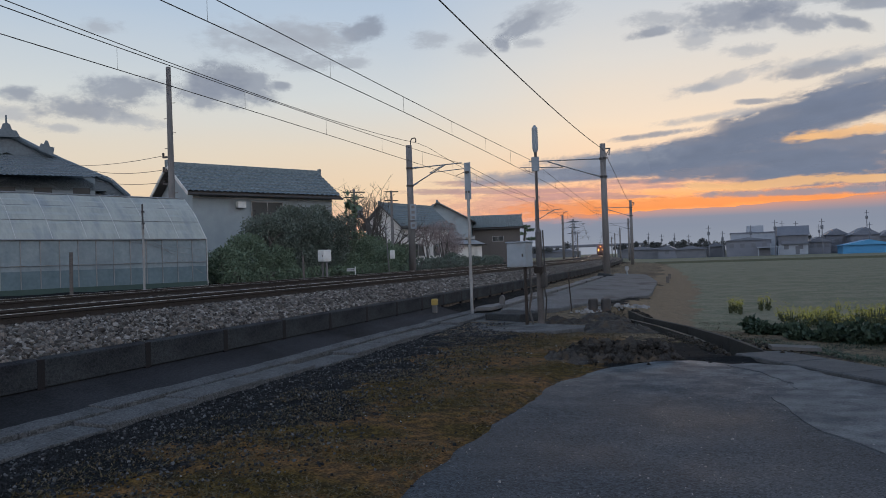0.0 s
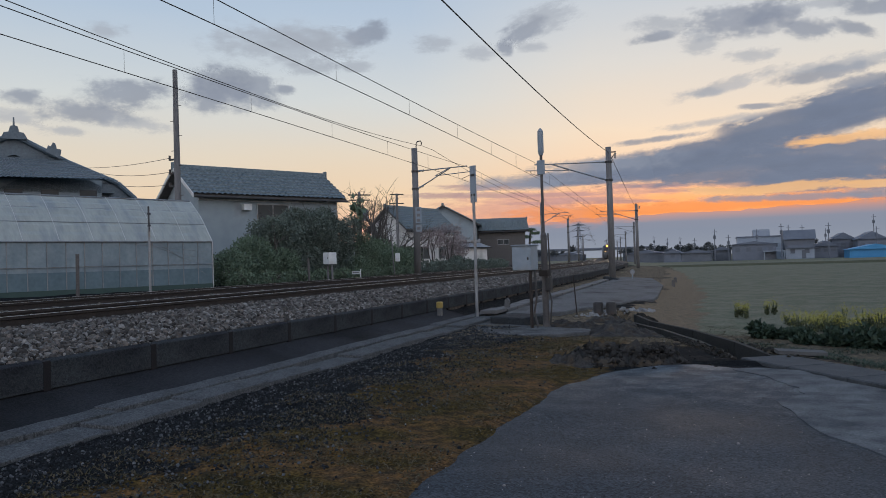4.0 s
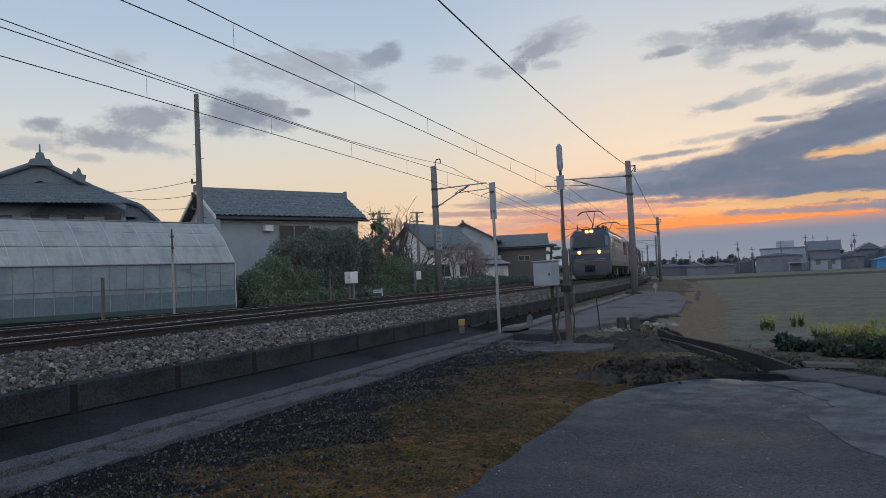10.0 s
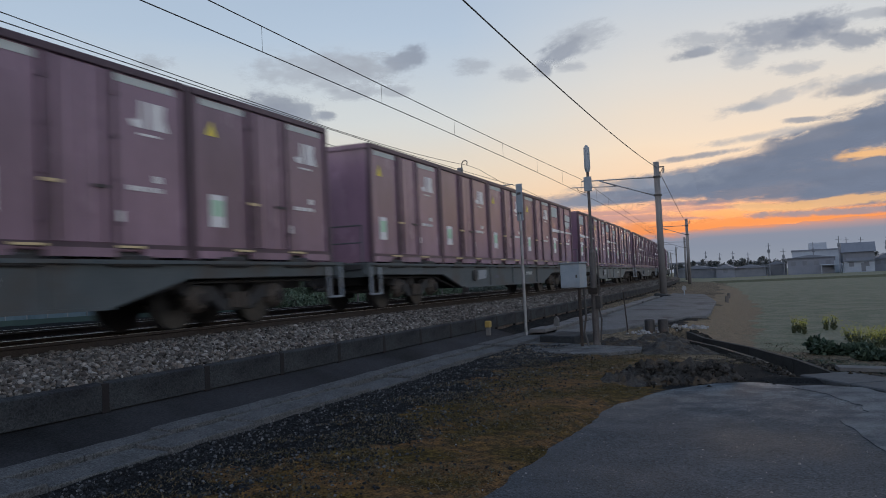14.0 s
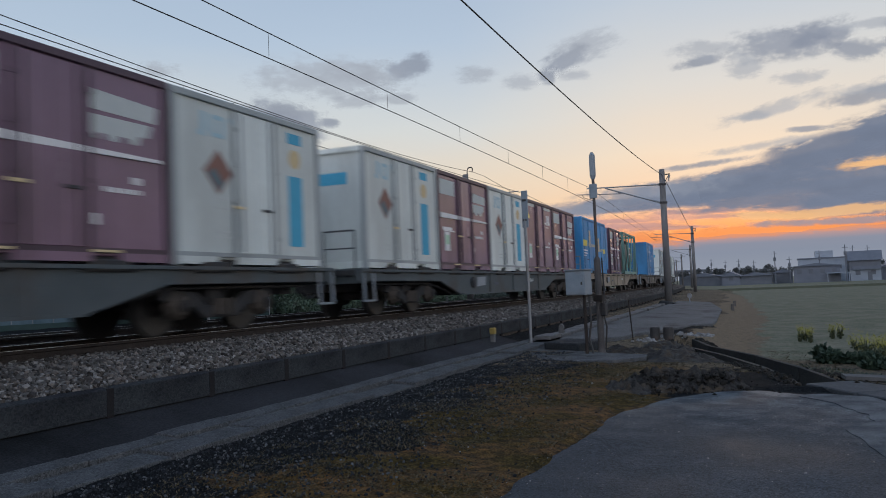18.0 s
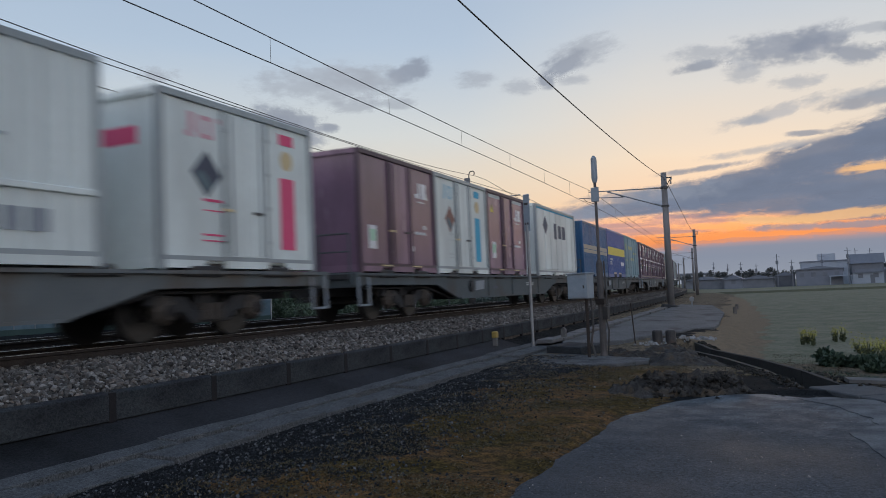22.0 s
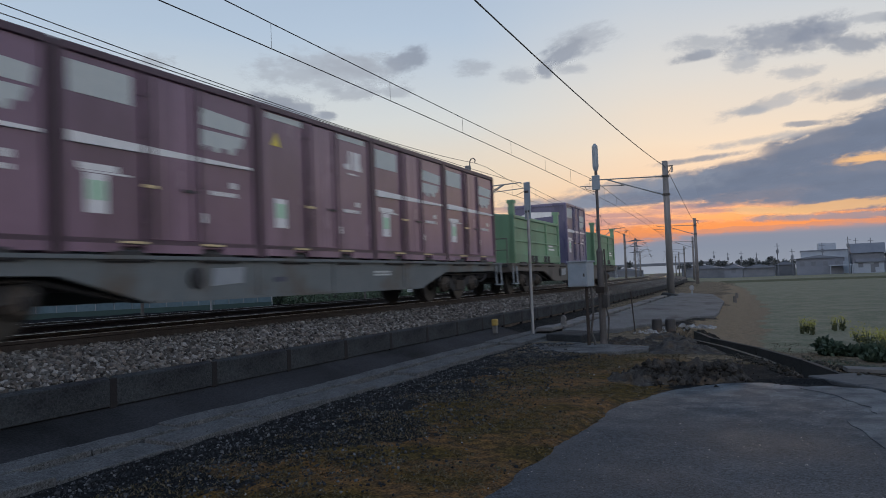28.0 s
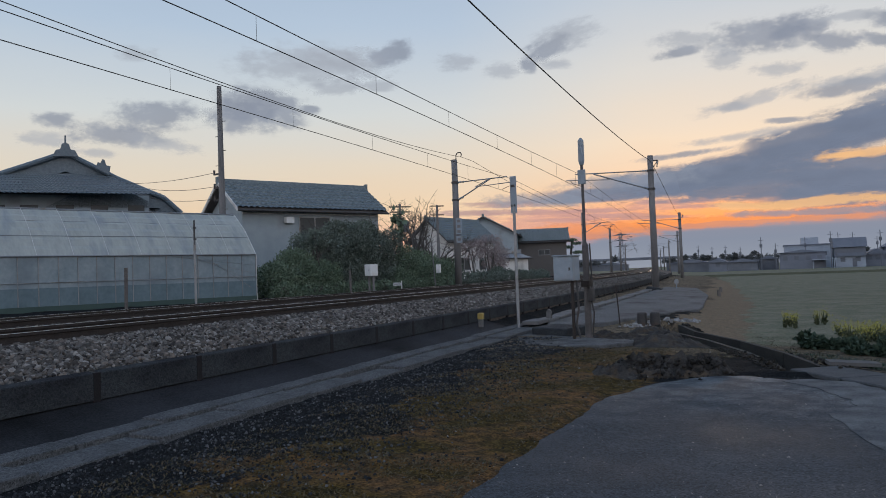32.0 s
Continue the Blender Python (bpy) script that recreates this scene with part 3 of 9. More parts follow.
def build_tracks():
    sl = Shape().prism([(-1.0, 0), (1.0, 0), (1.0, 0.12), (0.7, 0.17), (-0.7, 0.17), (-1.0, 0.12)], "y", -0.13, 0.13).mesh("sleeper", CONCRETE, 0.01)
    for centre, text in ((0.0, "near railway track with worn steel rails on concrete sleepers"), (-3.85, "far railway track with worn steel rails on concrete sleepers")):
        tr = thing("railway_track", text, "railway track", group="tracks")
        z = RAIL_Z - 0.153
        for side in (-0.566, 0.566):
            lo = [(o, h + z) for o, h in RAIL]
            r = part("rail", sweep(lo, -650, 1150, 5.0, centre + side), RUST, tr)
            part("running_surface", sweep([(-0.03, z + 0.153), (-0.03, z + 0.1555), (0.03, z + 0.1555), (0.03, z + 0.153)], -650, 1150, 5.0, centre + side), RAIL_TOP, r, "bright worn rail head")
        for i in range(120):
            part("sleeper", sl, None, tr, m=at_track(1.0 + i * 0.65, centre, z - 0.165))


build_tracks()


# ---- retaining wall of posts and panels, kerb, slabs ----
def build_wall():
    wall = thing("retaining_wall", "low dark retaining wall of concrete panels between steel posts", "wall", kind="structure")
    panel = Shape().prism([(0, 0), (0.07, 0), (0.07, 0.27), (0, 0.3)], "y", 0.03, 1.47).mesh("wall_panel", DARK_CONCRETE, 0.008)
    post = Shape().box(-0.03, 0.074, -0.05, 0.05, -0.12, 0.28).mesh("wall_post", surf("rusted_post", (0.006, 0.005, 0.006), (0.014, 0.011, 0.012), 6, 0.9), 0.006)
    for i in range(90):
        s = 5.73 + 1.5 * (i - 4)
        m = at_track(s, 2.47, 0.33)
        part("wall_panel", panel, None, wall, m=m)
        if i < 60:
            part("wall_post", post, None, wall, m=m)
    return wall


build_wall()


def build_kerb():
    kerb = thing("kerb", "uneven weathered concrete trough covers forming a kerb", "kerb", kind="structure")
    rnd = random.Random(3)
    fronts, backs = [], []
    for k in range(5):
        def slab(x0, x1, h, L):
            n = 5
            j = [[rnd.uniform(-0.007, 0.007) for _ in range(n + 1)] for _ in range(4)]
            vs, fs = [], []
            for i in range(n + 1):
                y = 0.004 + (L - 0.008) * i / n
                vs += [(x0 + j[0][i], y, -h), (x1 + j[1][i], y, -h), (x1 + j[2][i] - 0.01, y, 0.4 * j[1][i]), (x0 + j[3][i], y, 0.4 * j[2][i] + 0.01)]
            for i in range(n):
                for a in range(4):
                    fs.append((i * 4 + a, i * 4 + (a + 1) % 4, i * 4 + 4 + (a + 1) % 4, i * 4 + 4 + a))
            fs += [(3, 2, 1, 0), tuple(n * 4 + a for a in range(4))]
            return Shape().add(vs, fs)
        fronts.append(slab(-0.215, 0.2, 0.16, 1.2).mesh("kerb_block", KERB_CONCRETE, 0.007))
        backs.append(slab(-0.14, 0.145, 0.2, 1.0).mesh("kerb_lip", KERB_CONCRETE, 0.007))
    for i in range(23):
        s = -8.0 + i * 1.2
        z = 0.145 + 0.012 * math.sin(i * 1.7) - (0.022 if i % 4 == 2 else 0)
        part("kerb_block", fronts[i % 5], None, kerb, m=at_track(s, 3.66 + rnd.uniform(-0.02, 0.02), z, rnd.uniform(-0.6, 0.6)))
    for i in range(27):
        part("kerb_lip", backs[i % 5], None, kerb, m=at_track(-8.3 + i, 3.26 + rnd.uniform(-0.02, 0.02), 0.175 + rnd.uniform(-0.012, 0.012), rnd.uniform(-0.6, 0.6)))



build_kerb()
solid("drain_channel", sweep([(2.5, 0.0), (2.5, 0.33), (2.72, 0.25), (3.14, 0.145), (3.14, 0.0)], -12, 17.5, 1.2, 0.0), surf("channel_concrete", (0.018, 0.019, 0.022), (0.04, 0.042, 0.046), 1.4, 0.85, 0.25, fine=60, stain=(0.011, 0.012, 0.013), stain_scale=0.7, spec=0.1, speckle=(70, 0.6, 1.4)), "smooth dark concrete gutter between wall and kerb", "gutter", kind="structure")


# ---- overhead line ----
def build_masts():
    shaft = Shape().lathe([(0.19, 0), (0.15, 7.5)], 14).mesh("shaft", POLE_CONCRETE, smooth=True)
    shaft_l = Shape().lathe([(0.2, 0), (0.17, 7.3)], 14).mesh("shaft", POLE_CONCRETE, smooth=True)

    def insulator(p, q):
        sh = Shape()
        p, q = Vector(p), Vector(q)
        sh.rod(p, q, 0.025, n=6)
        for i in range(5):
            c = p.lerp(q, (i + 0.5) / 5)
            d = (q - p).normalized() * 0.012
            sh.rod(c - d, c + d, 0.065, n=10)
        return sh

    def mast(s, off, base, side, text):
        m = thing("catenary_mast", text, "mast", at_track(s, off, base), group="overhead line masts")
        part("shaft", shaft if side < 0 else shaft_l, None, m)
        top = RAIL_Z - base
        reach = 4.1 if side < 0 else 3.1
        x = lambda d: side * d
        part("top_tube", Shape().rod((x(0.15), 0, top + 5.75), (x(reach), 0, top + 5.86), 0.032), STEEL, m)
        part("brace_tube", Shape().rod((x(0.15), 0, top + 4.75), (x(reach - 1.0), 0, top + 5.8), 0.036), STEEL, m)
        part("steady_tube", Shape().rod((x(reach - 1.9), 0, top + 5.42), (x(reach + 0.55), 0, top + 5.55), 0.024).rod((x(reach - 1.9), 0, top + 5.42), (x(reach - 1.0), 0, top + 5.85), 0.02), STEEL, m)
        part("steady_arm", Shape().tube([(x(reach + 0.3), 0, top + 5.53), (x(reach + 0.2), 0.02, top + 5.36), (x(reach - 0.35), 0.05, top + 5.16)], 0.016), DARK_STEEL, m)
        part("insulator", insulator((x(0.16), 0, top + 5.75), (x(0.55), 0, top + 5.77)), GREY_PAINT, m)
        part("insulator", insulator((x(0.16), 0, top + 4.77), (x(0.5), 0, top + 4.9)), GREY_PAINT, m)
        for z in (top + 5.75, top + 4.75):
            part("clamp_band", Shape().lathe([(0.21, z - 0.05), (0.21, z + 0.05)], 14), DARK_STEEL, m)
        if side < 0:
            part("feeder_bracket", Shape().box(0.12, 0.42, -0.03, 0.03, 7.18, 7.24).rod((0.16, 0, 6.85), (0.38, 0, 7.2), 0.02), DARK_STEEL, m)
            part("feeder_insulator", insulator((0.38, 0, 7.16), (0.34, 0, 6.86)), GREY_PAINT, m)
        else:
            part("top_hook", Shape().tube([(0.1, 0, 7.0), (0.12, 0, 7.55), (0.2, 0, 7.68), (0.38, 0, 7.7), (0.45, 0, 7.6), (0.42, 0, 7.45)], 0.03, 6), DARK_STEEL, m)
        for i in range(7):
            part("climbing_step", Shape().rod((0.0, 0.1, 3.2 + i * 0.55), (-0.02, 0.34 if i % 2 else -0.34, 3.2 + i * 0.55), 0.012, n=5), DARK_STEEL, m)
        return m

    for i, s in enumerate((43.0, 91.0, 139.0, 187.0, 236.0, 285.0)):
        mast(s, 3.95, 0.02 if i == 0 else 0.0, -1, "grey concrete overhead-line mast with a steel bracket arm")
    for i, s in enumerate((41.4, 90.0, 127.5, 176.0, 226.0)):
        m = mast(s, -6.8, 0.72, 1, "grey concrete overhead-line mast with hooked top and name plates" if i == 0 else "grey concrete overhead-line mast with a bracket arm")
        if i == 0:
            for z0, z1 in ((3.0, 3.9), (2.5, 2.9)):
                pl = part("name_plate", Shape().box(0.05, 0.4, -0.27, -0.24, z0, z1), GREY_PAINT, m, "faded grey vertical name plate")
                sh = Shape()
                k = 3 if z1 - z0 > 0.6 else 1
                for j in range(k):
                    zc = z0 + (j + 0.5) * (z1 - z0) / k
                    sh.box(0.13, 0.32, -0.276, -0.27, zc - 0.08, zc + 0.08)
                part("lettering", sh, POLE_CONCRETE, pl)


build_masts()


def build_wires():
    def wire(name, text, off, zf, s0, s1, r, ds=2.0):
        n = int((s1 - s0) / ds) + 1
        pts = [on_track(s, off, zf(s)) for s in np.linspace(s0, s1, n)]
        return solid(name, Shape().tube(pts, r, 5), WIRE, text, "cable", group="overhead wires")

    def sag(low, high, s):
        span = 48.0
        u = ((s - 43.0) % span) / span - 0.5
        return low + (high - low) * (2 * u) ** 2

    for off, z0, d0, text in ((0.0, 6.03, 2.1, "near track"), (-3.85, 6.0, 3.7, "far track")):
        mess = lambda s: sag(6.5, 6.86, s)
        c = wire("contact_wire", "dark contact wire over the " + text, off, lambda s: z0, -30, 330, 0.011)
        wire("messenger_wire", "dark messenger wire over the " + text, off, mess, -30, 330, 0.011)
        for k in range(48):
            s = d0 + 5.0 * k if off == 0 else d0 + 5.2 * k
            part("dropper", Shape().rod(on_track(s, off, z0), on_track(s, off, mess(s)), 0.005, n=4), WIRE, c)
    wire("feeder_wire", "dark feeder cable between mast tops", 4.0, lambda s: sag(6.35, 7.2, s), -30, 330, 0.016)
    wire("feeder_wire", "dark feeder cable between hooked mast tops", -6.5, lambda s: sag(7.55, 8.3, s) if s > 43 else 7.64 + (0.0011 if s < 25 else 0.002) * (s - 25) ** 2, -30, 330, 0.013)


build_wires()


# ---- lineside posts ----
def lineside():
    # tall plated post by the kerb end, and its twin across the tracks
    def plated(m, h0, h, text, col):
        p = thing("lineside_marker_post", text, "post", m)
        part("post", Shape().rod((0, 0, 0), (0, 0, h0 + 0.2), 0.035, n=10), STEEL, p)
        part("marker_plate", Shape().box(-0.085, 0.085, -0.012, 0.012, h0, h), col, p, "long plain grey plate seen from behind", 0.006)
        for z in (h0 + 0.15, h - 0.25):
            part("clamp", Shape().box(-0.05, 0.05, -0.03, 0.05, z, z + 0.05), DARK_STEEL, p)
        part("foot", Shape().lathe([(0.11, -0.1), (0.1, 0.03)], 12), CONCRETE, p)
    plated(at_track(17.1, 3.45, 0.12, -18), 2.7, 3.56, "slim steel post with a long grey marker plate", GREY_PAINT)
    plated(at_track(18.3, -6.75, 0.78, -40), 1.82, 2.56, "slim steel post with a dark marker plate beyond the tracks", DARK_STEEL)

    # signal post with a round-topped lamp, relay box and cabinet
    SIGNAL_GREY = surf("grey_brown_post", (0.06, 0.056, 0.056), (0.1, 0.094, 0.092), 6, 0.7, 0.1)
    p = thing("signal_post", "slender signal post with a capped grey lamp head", "signal", pose(-3.55, 15.75, 0.08, 0, 0, -14))
    part("post", Shape().rod((0, 0, 0), (0, 0, 3.7), 0.03, n=10), SIGNAL_GREY, p)
    part("lamp_head", Shape().lathe([(0.02, 4.08), (0.06, 4.02), (0.062, 3.6), (0.04, 3.52)], 12), GREY_PAINT, p, "grey capped lamp head", smooth=False)
    part("side_plate", Shape().box(-0.085, 0.085, -0.04, 0.0, 3.12, 3.42), GREY_PAINT, p, bevel=0.01)
    part("lower_case", Shape().lathe([(0.09, -0.05), (0.07, 0.05), (0.065, 1.86), (0.04, 1.92)], 12), SIGNAL_GREY, p, "thick dark lower column")
    part("cable", Shape().tube([(0.09, 0.02, 1.9), (0.12, 0.0, 1.2), (0.1, -0.03, 0.75), (0.16, -0.04, 0.5), (0.1, 0, 0.05)], 0.018, 6), DARK_STEEL, p)
    part("junction_box", Shape().box(0.05, 0.17, -0.08, 0.03, 0.72, 0.98), DARK_STEEL, p, bevel=0.01)
    part("terminal", Shape().box(-0.07, 0.12, -0.12, 0.05, 1.02, 1.14), RUST, p)
    b = thing("relay_box", "pale grey metal relay box on two posts", "cabinet", pose(-3.75, 15.1, 0.08, 0, 0, -12))
    part("cabinet", Shape().box(-0.26, 0.16, -0.16, 0.16, 1.16, 1.64), GREY_PAINT, b, bevel=0.012)
    part("lid", Shape().box(-0.28, 0.18, -0.18, 0.18, 1.64, 1.67), GREY_PAINT, b, bevel=0.008)
    part("door", Shape().box(-0.24, 0.14, -0.168, -0.16, 1.19, 1.61), GREY_PAINT, b)
    part("hasp", Shape().box(0.08, 0.11, -0.18, -0.168, 1.36, 1.42), DARK_STEEL, b)
    part("post", Shape().rod((0.06, 0, 0), (0.06, 0, 1.16), 0.035, n=8), RUST, b)
    part("conduit", Shape().tube([(0.15, 0.02, 1.16), (0.17, 0.02, 0.6), (0.12, 0.0, 0.3), (0.2, 0.0, 0.02)], 0.022, 6), DARK_STEEL, b)
    # concrete pads round them
    pad = [(-5.75, 17.5), (-5.5, 16.6), (-4.8, 15.0), (-4.3, 14.0), (-3.6, 13.75), (-2.9, 13.9), (-2.45, 14.4), (-2.5, 14.9), (-3.4, 15.3), (-4.3, 15.9), (-5.2, 17.3)]
    solid("concrete_pad", Shape().prism(pad, "z", 0.0, 0.09), KERB_CONCRETE, "low rough concrete pad round the signal post", "slab", bevel=0.015, kind="structure")
    blk = [(-4.9, 16.2), (-4.0, 15.7), (-3.7, 16.6), (-4.7, 17.3)]
    solid("cable_pit", Shape().prism(blk, "z", 0.05, 0.24), DARK_CONCRETE, "dark concrete cable pit", "pit", bevel=0.02, kind="structure")
    # yellow-capped marker
    y = thing("boundary_marker", "short concrete marker with a yellow cap", "marker", at_track(16.2, 2.85, 0.25))
    part("stem", Shape().box(-0.05, 0.05, -0.05, 0.05, 0, 0.2), CONCRETE, y, bevel=0.01)
    part("cap", Shape().box(-0.065, 0.065, -0.065, 0.065, 0.17, 0.32), YELLOW, y, "faded yellow cap", 0.02)
    w = thing("concrete_marker_post", "small grey concrete marker post", "marker", pose(-5.25, 18.9, 0.14, 0, 2))
    part("post", Shape().prism([(-0.06, 0), (0.06, 0), (0.06, 0.3), (0, 0.36), (-0.06, 0.3)], "y", -0.06, 0.06), CONCRETE, w, bevel=0.008)
    part("lettering", bars(Shape(), 0.061, -0.03, 0.03, 0.1, 0.26, 2), DARK_STEEL, w)
    for x, yy, h in ((-3.08, 19.6, 0.34), (-2.76, 19.6, 0.34)):
        solid("concrete_stump", Shape().lathe([(0.125, -0.05), (0.125, h - 0.03), (0.1, h)], 14), DARK_STEEL, "squat round dark concrete stump", "bollard", pose(x, yy, 0), group="stumps", smooth=False)
    solid("thin_stake", Shape().rod((0, 0, 0), (-0.06, 0, 0.95), 0.016, n=6), RUST, "thin rusty steel stake leaning slightly", "stake", pose(-3.4, 18.4, 0.1))
    k = thing("kilometre_post", "small white post with a round head", "marker", pose(-5.2, 46.0, 0.1))
    part("stem", Shape().rod((0, 0, -0.1), (0, 0, 0.32), 0.03, n=8), GREY_PAINT, k)
    part("head", Shape().prism([(0.13 * math.cos(a * 0.5236), 0.45 + 0.15 * math.sin(a * 0.5236)) for a in range(12)], "y", -0.03, 0.03), STEEL, k)
    for x, yy, h in ((-2.6, 40.5, 0.5), (-2.9, 47.0, 0.45)):
        solid("short_stake", Shape().box(-0.07, 0.07, -0.07, 0.07, -0.4, h), DARK_WOOD, "short dark wooden stake at the field edge", "stake", pose(x, yy, -0.3, 0, 3, 20), bevel=0.01)
    # beyond the far track
    solid("fence_post", Shape().rod((0, 0, 0), (0.02, 0, 1.25), 0.045, n=8), DARK_WOOD, "dark leaning fence post before the greenhouse", "post", at_track(15.7, -6.9, 0.7))
    solid("fence_post", Shape().rod((0, 0, 0), (-0.03, 0, 1.1), 0.05, n=8), DARK_WOOD, "dark wooden fence post before the hedge", "post", at_track(29.0, -7.3, 0.7))
    bx = thing("white_relay_case", "white relay case on grey posts beside the hedge", "cabinet", at_track(31.0, -7.3, 0.72, -30))
    part("case", Shape().box(-0.24, 0.24, -0.2, 0.2, 0.8, 1.32), WHITE_PAINT, bx, bevel=0.012)
    part("door", Shape().box(-0.21, 0.21, -0.21, -0.2, 0.84, 1.28), WHITE_PAINT, bx)
    part("lock", Shape().box(0.12, 0.17, -0.22, -0.21, 1.02, 1.1), DARK_STEEL, bx)
    for x in (-0.18, 0.16):
        part("post", Shape().rod((x, 0, -0.1), (x, 0, 0.8), 0.05, n=8), POLE_CONCRETE, bx)
    sg = thing("track_sign", "small white board on a short post", "sign", at_track(33.2, -7.0, 0.72, -25))
    part("post", Shape().rod((0.28, 0, 0), (0.28, 0, 0.52), 0.025, n=6), WHITE_PAINT, sg)
    part("board", Shape().box(-0.32, 0.3, -0.02, 0.0, 0.3, 0.44), WHITE_PAINT, sg)
    part("lettering", Shape().box(-0.26, 0.2, -0.024, -0.02, 0.36, 0.385), DARK_STEEL, sg)
    st = thing("leaning_pole", "thin white pole with a small box", "pole", at_track(38.7, -7.2, 0.72))
    part("pole", Shape().rod((0, 0, 0), (-0.15, 0, 2.6), 0.03, n=6), POLE_CONCRETE, st)
    part("meter_box", Shape().box(0.1, 0.3, -0.1, 0.1, 0.85, 1.3), WHITE_PAINT, st)


lineside()


def greenhouse():
    g = thing("greenhouse", "pipe-framed greenhouse with milky film roof and grey sides", "greenhouse", Matrix.Translation((-18.6, 24.9, 0.72)) @ Matrix.Rotation(radians(-21.5), 4, "Z"))
    L, w, he, hr = 17.0, 1.52, 1.8, 3.44
    part("side_film", Shape().box(-0.02, 0.0, -L, 0, 0.12, he), NET, g, "grey-blue side film")
    part("side_film", Shape().box(-2 * w, -2 * w + 0.02, -L, 0, 0.12, he), NET, g)
    n = 28
    for sgn in (0, 1):
        vs, fs = [], []
        for i in range(n * 4 + 1):
            y = -L * i / (n * 4)
            for j in range(13):
                t = j / 12
                x = -w * t if sgn == 0 else -2 * w + w * t
                pu = 0.01 * math.sin(math.pi * (i % 4) / 4) + (0.035 if j % 2 else 0.0) + 0.012 * math.sin(j * 3.1 + i * 0.7)
                vs.append((x, y, he + (hr - he) * (t + 0.09 * math.sin(math.pi * t)) + pu))
        for i in range(n * 4):
            for j in range(12):
                a = i * 13 + j
                fs.append((a, a + 1, a + 14, a + 13))
        part("roof_film", raw_mesh("roof_film", vs, fs, PLASTIC_FILM, False), None, g, "milky wrinkled roof film")
    gab = [(0, 0), (0, he), (-w * 0.5, he + (hr - he) * 0.59), (-w, hr), (-w * 1.5, he + (hr - he) * 0.59), (-2 * w, he), (-2 * w, 0)]
    part("gable_film", Shape().prism([(x, z) for x, z in gab], "y", -0.02, 0.0), NET, g)
    hm = Shape().rod((0.02, 0, 0), (0.02, 0, he - 0.02), 0.016, n=6).mesh("upright", STEEL)
    for i in range(29):
        part("upright", hm, None, g, m=pose(0, -L * i / 28, 0))
    for nm, x, z, r in (("eave_rail", 0.03, he, 0.03), ("ridge_rail", -w, hr + 0.03, 0.03), ("mid_rail", 0.03, 0.95, 0.014), ("purlin", -w * 0.33, he + (hr - he) * 0.42, 0.014), ("purlin", -w * 0.66, he + (hr - he) * 0.74, 0.014)):
        part(nm, Shape().rod((x, -L, z), (x, 0, z), r, n=6), STEEL, g)
    roof_line = [(-w * t, he + (hr - he) * (t + 0.09 * math.sin(math.pi * t)) + 0.05) for t in (0, 0.25, 0.5, 0.75, 1.0)]
    hoop = Shape().tube([(x, 0, z) for x, z in roof_line], 0.008, 5).mesh("roof_hoop", WHITE_PAINT)
    for i in range(1, 15):
        part("roof_hoop", hoop, None, g, m=pose(0, -L * i / 15, 0))
    for i in range(4):
        part("tie_wire", Shape().rod((0.035, -0.2, 0.5 + 0.3 * i), (0.035, -2.2 - 0.4 * i, he - 0.06), 0.005, n=4), STEEL, g)
    part("gable_frame", Shape().tube([(x, 0.02, z) for x, z in gab], 0.028, 6), WHITE_PAINT, g, "pale gable frame")
    # the dim inside behind the film is put in as a darker strip
    part("lower_film", Shape().box(0.001, 0.006, -L, 0, 0.2, 0.78), surf("dark_inside_strip", (0.075, 0.125, 0.15), (0.13, 0.19, 0.22), 1.5, 0.5, 0.2, fine=8), g, "darker strip for the dim inside seen through the side film")
    part("skirt", Shape().box(0.0, 0.05, -L, 0, -0.1, 0.2), surf("dark_green_skirt", (0.03, 0.06, 0.055), (0.05, 0.085, 0.075), 3, 0.7), g, "dark green film skirt")


greenhouse()


# ---- houses ----
def tile_roof(L, run, rise, over, pitch_w=0.34, course=0.36):
    """One slope of pan tiles: y along the eaves, x up the slope; local origin at the eave's start."""
    nu, nv = int(L / pitch_w * 4), int(math.hypot(run, rise) / course)
    u = np.linspace(0, L, nu + 1)
    rows, faces = [], []
    wave = 0.085 * np.abs(np.sin(math.pi * u / pitch_w))
    for j in range(nv):
        for t, lift in ((0.0, 0.1), (1.0, 0.0)):
            f = (j + t) / nv
            rows.append(np.stack([np.full_like(u, run * f), u, rise * f + wave + lift], -1))
    k = nu + 1
    for j in range(len(rows) - 1):
        a = j * k + np.arange(nu)
        faces.append(np.stack([a, a + 1, a + k + 1, a + k], -1))
    return np.concatenate(rows), np.concatenate(faces)


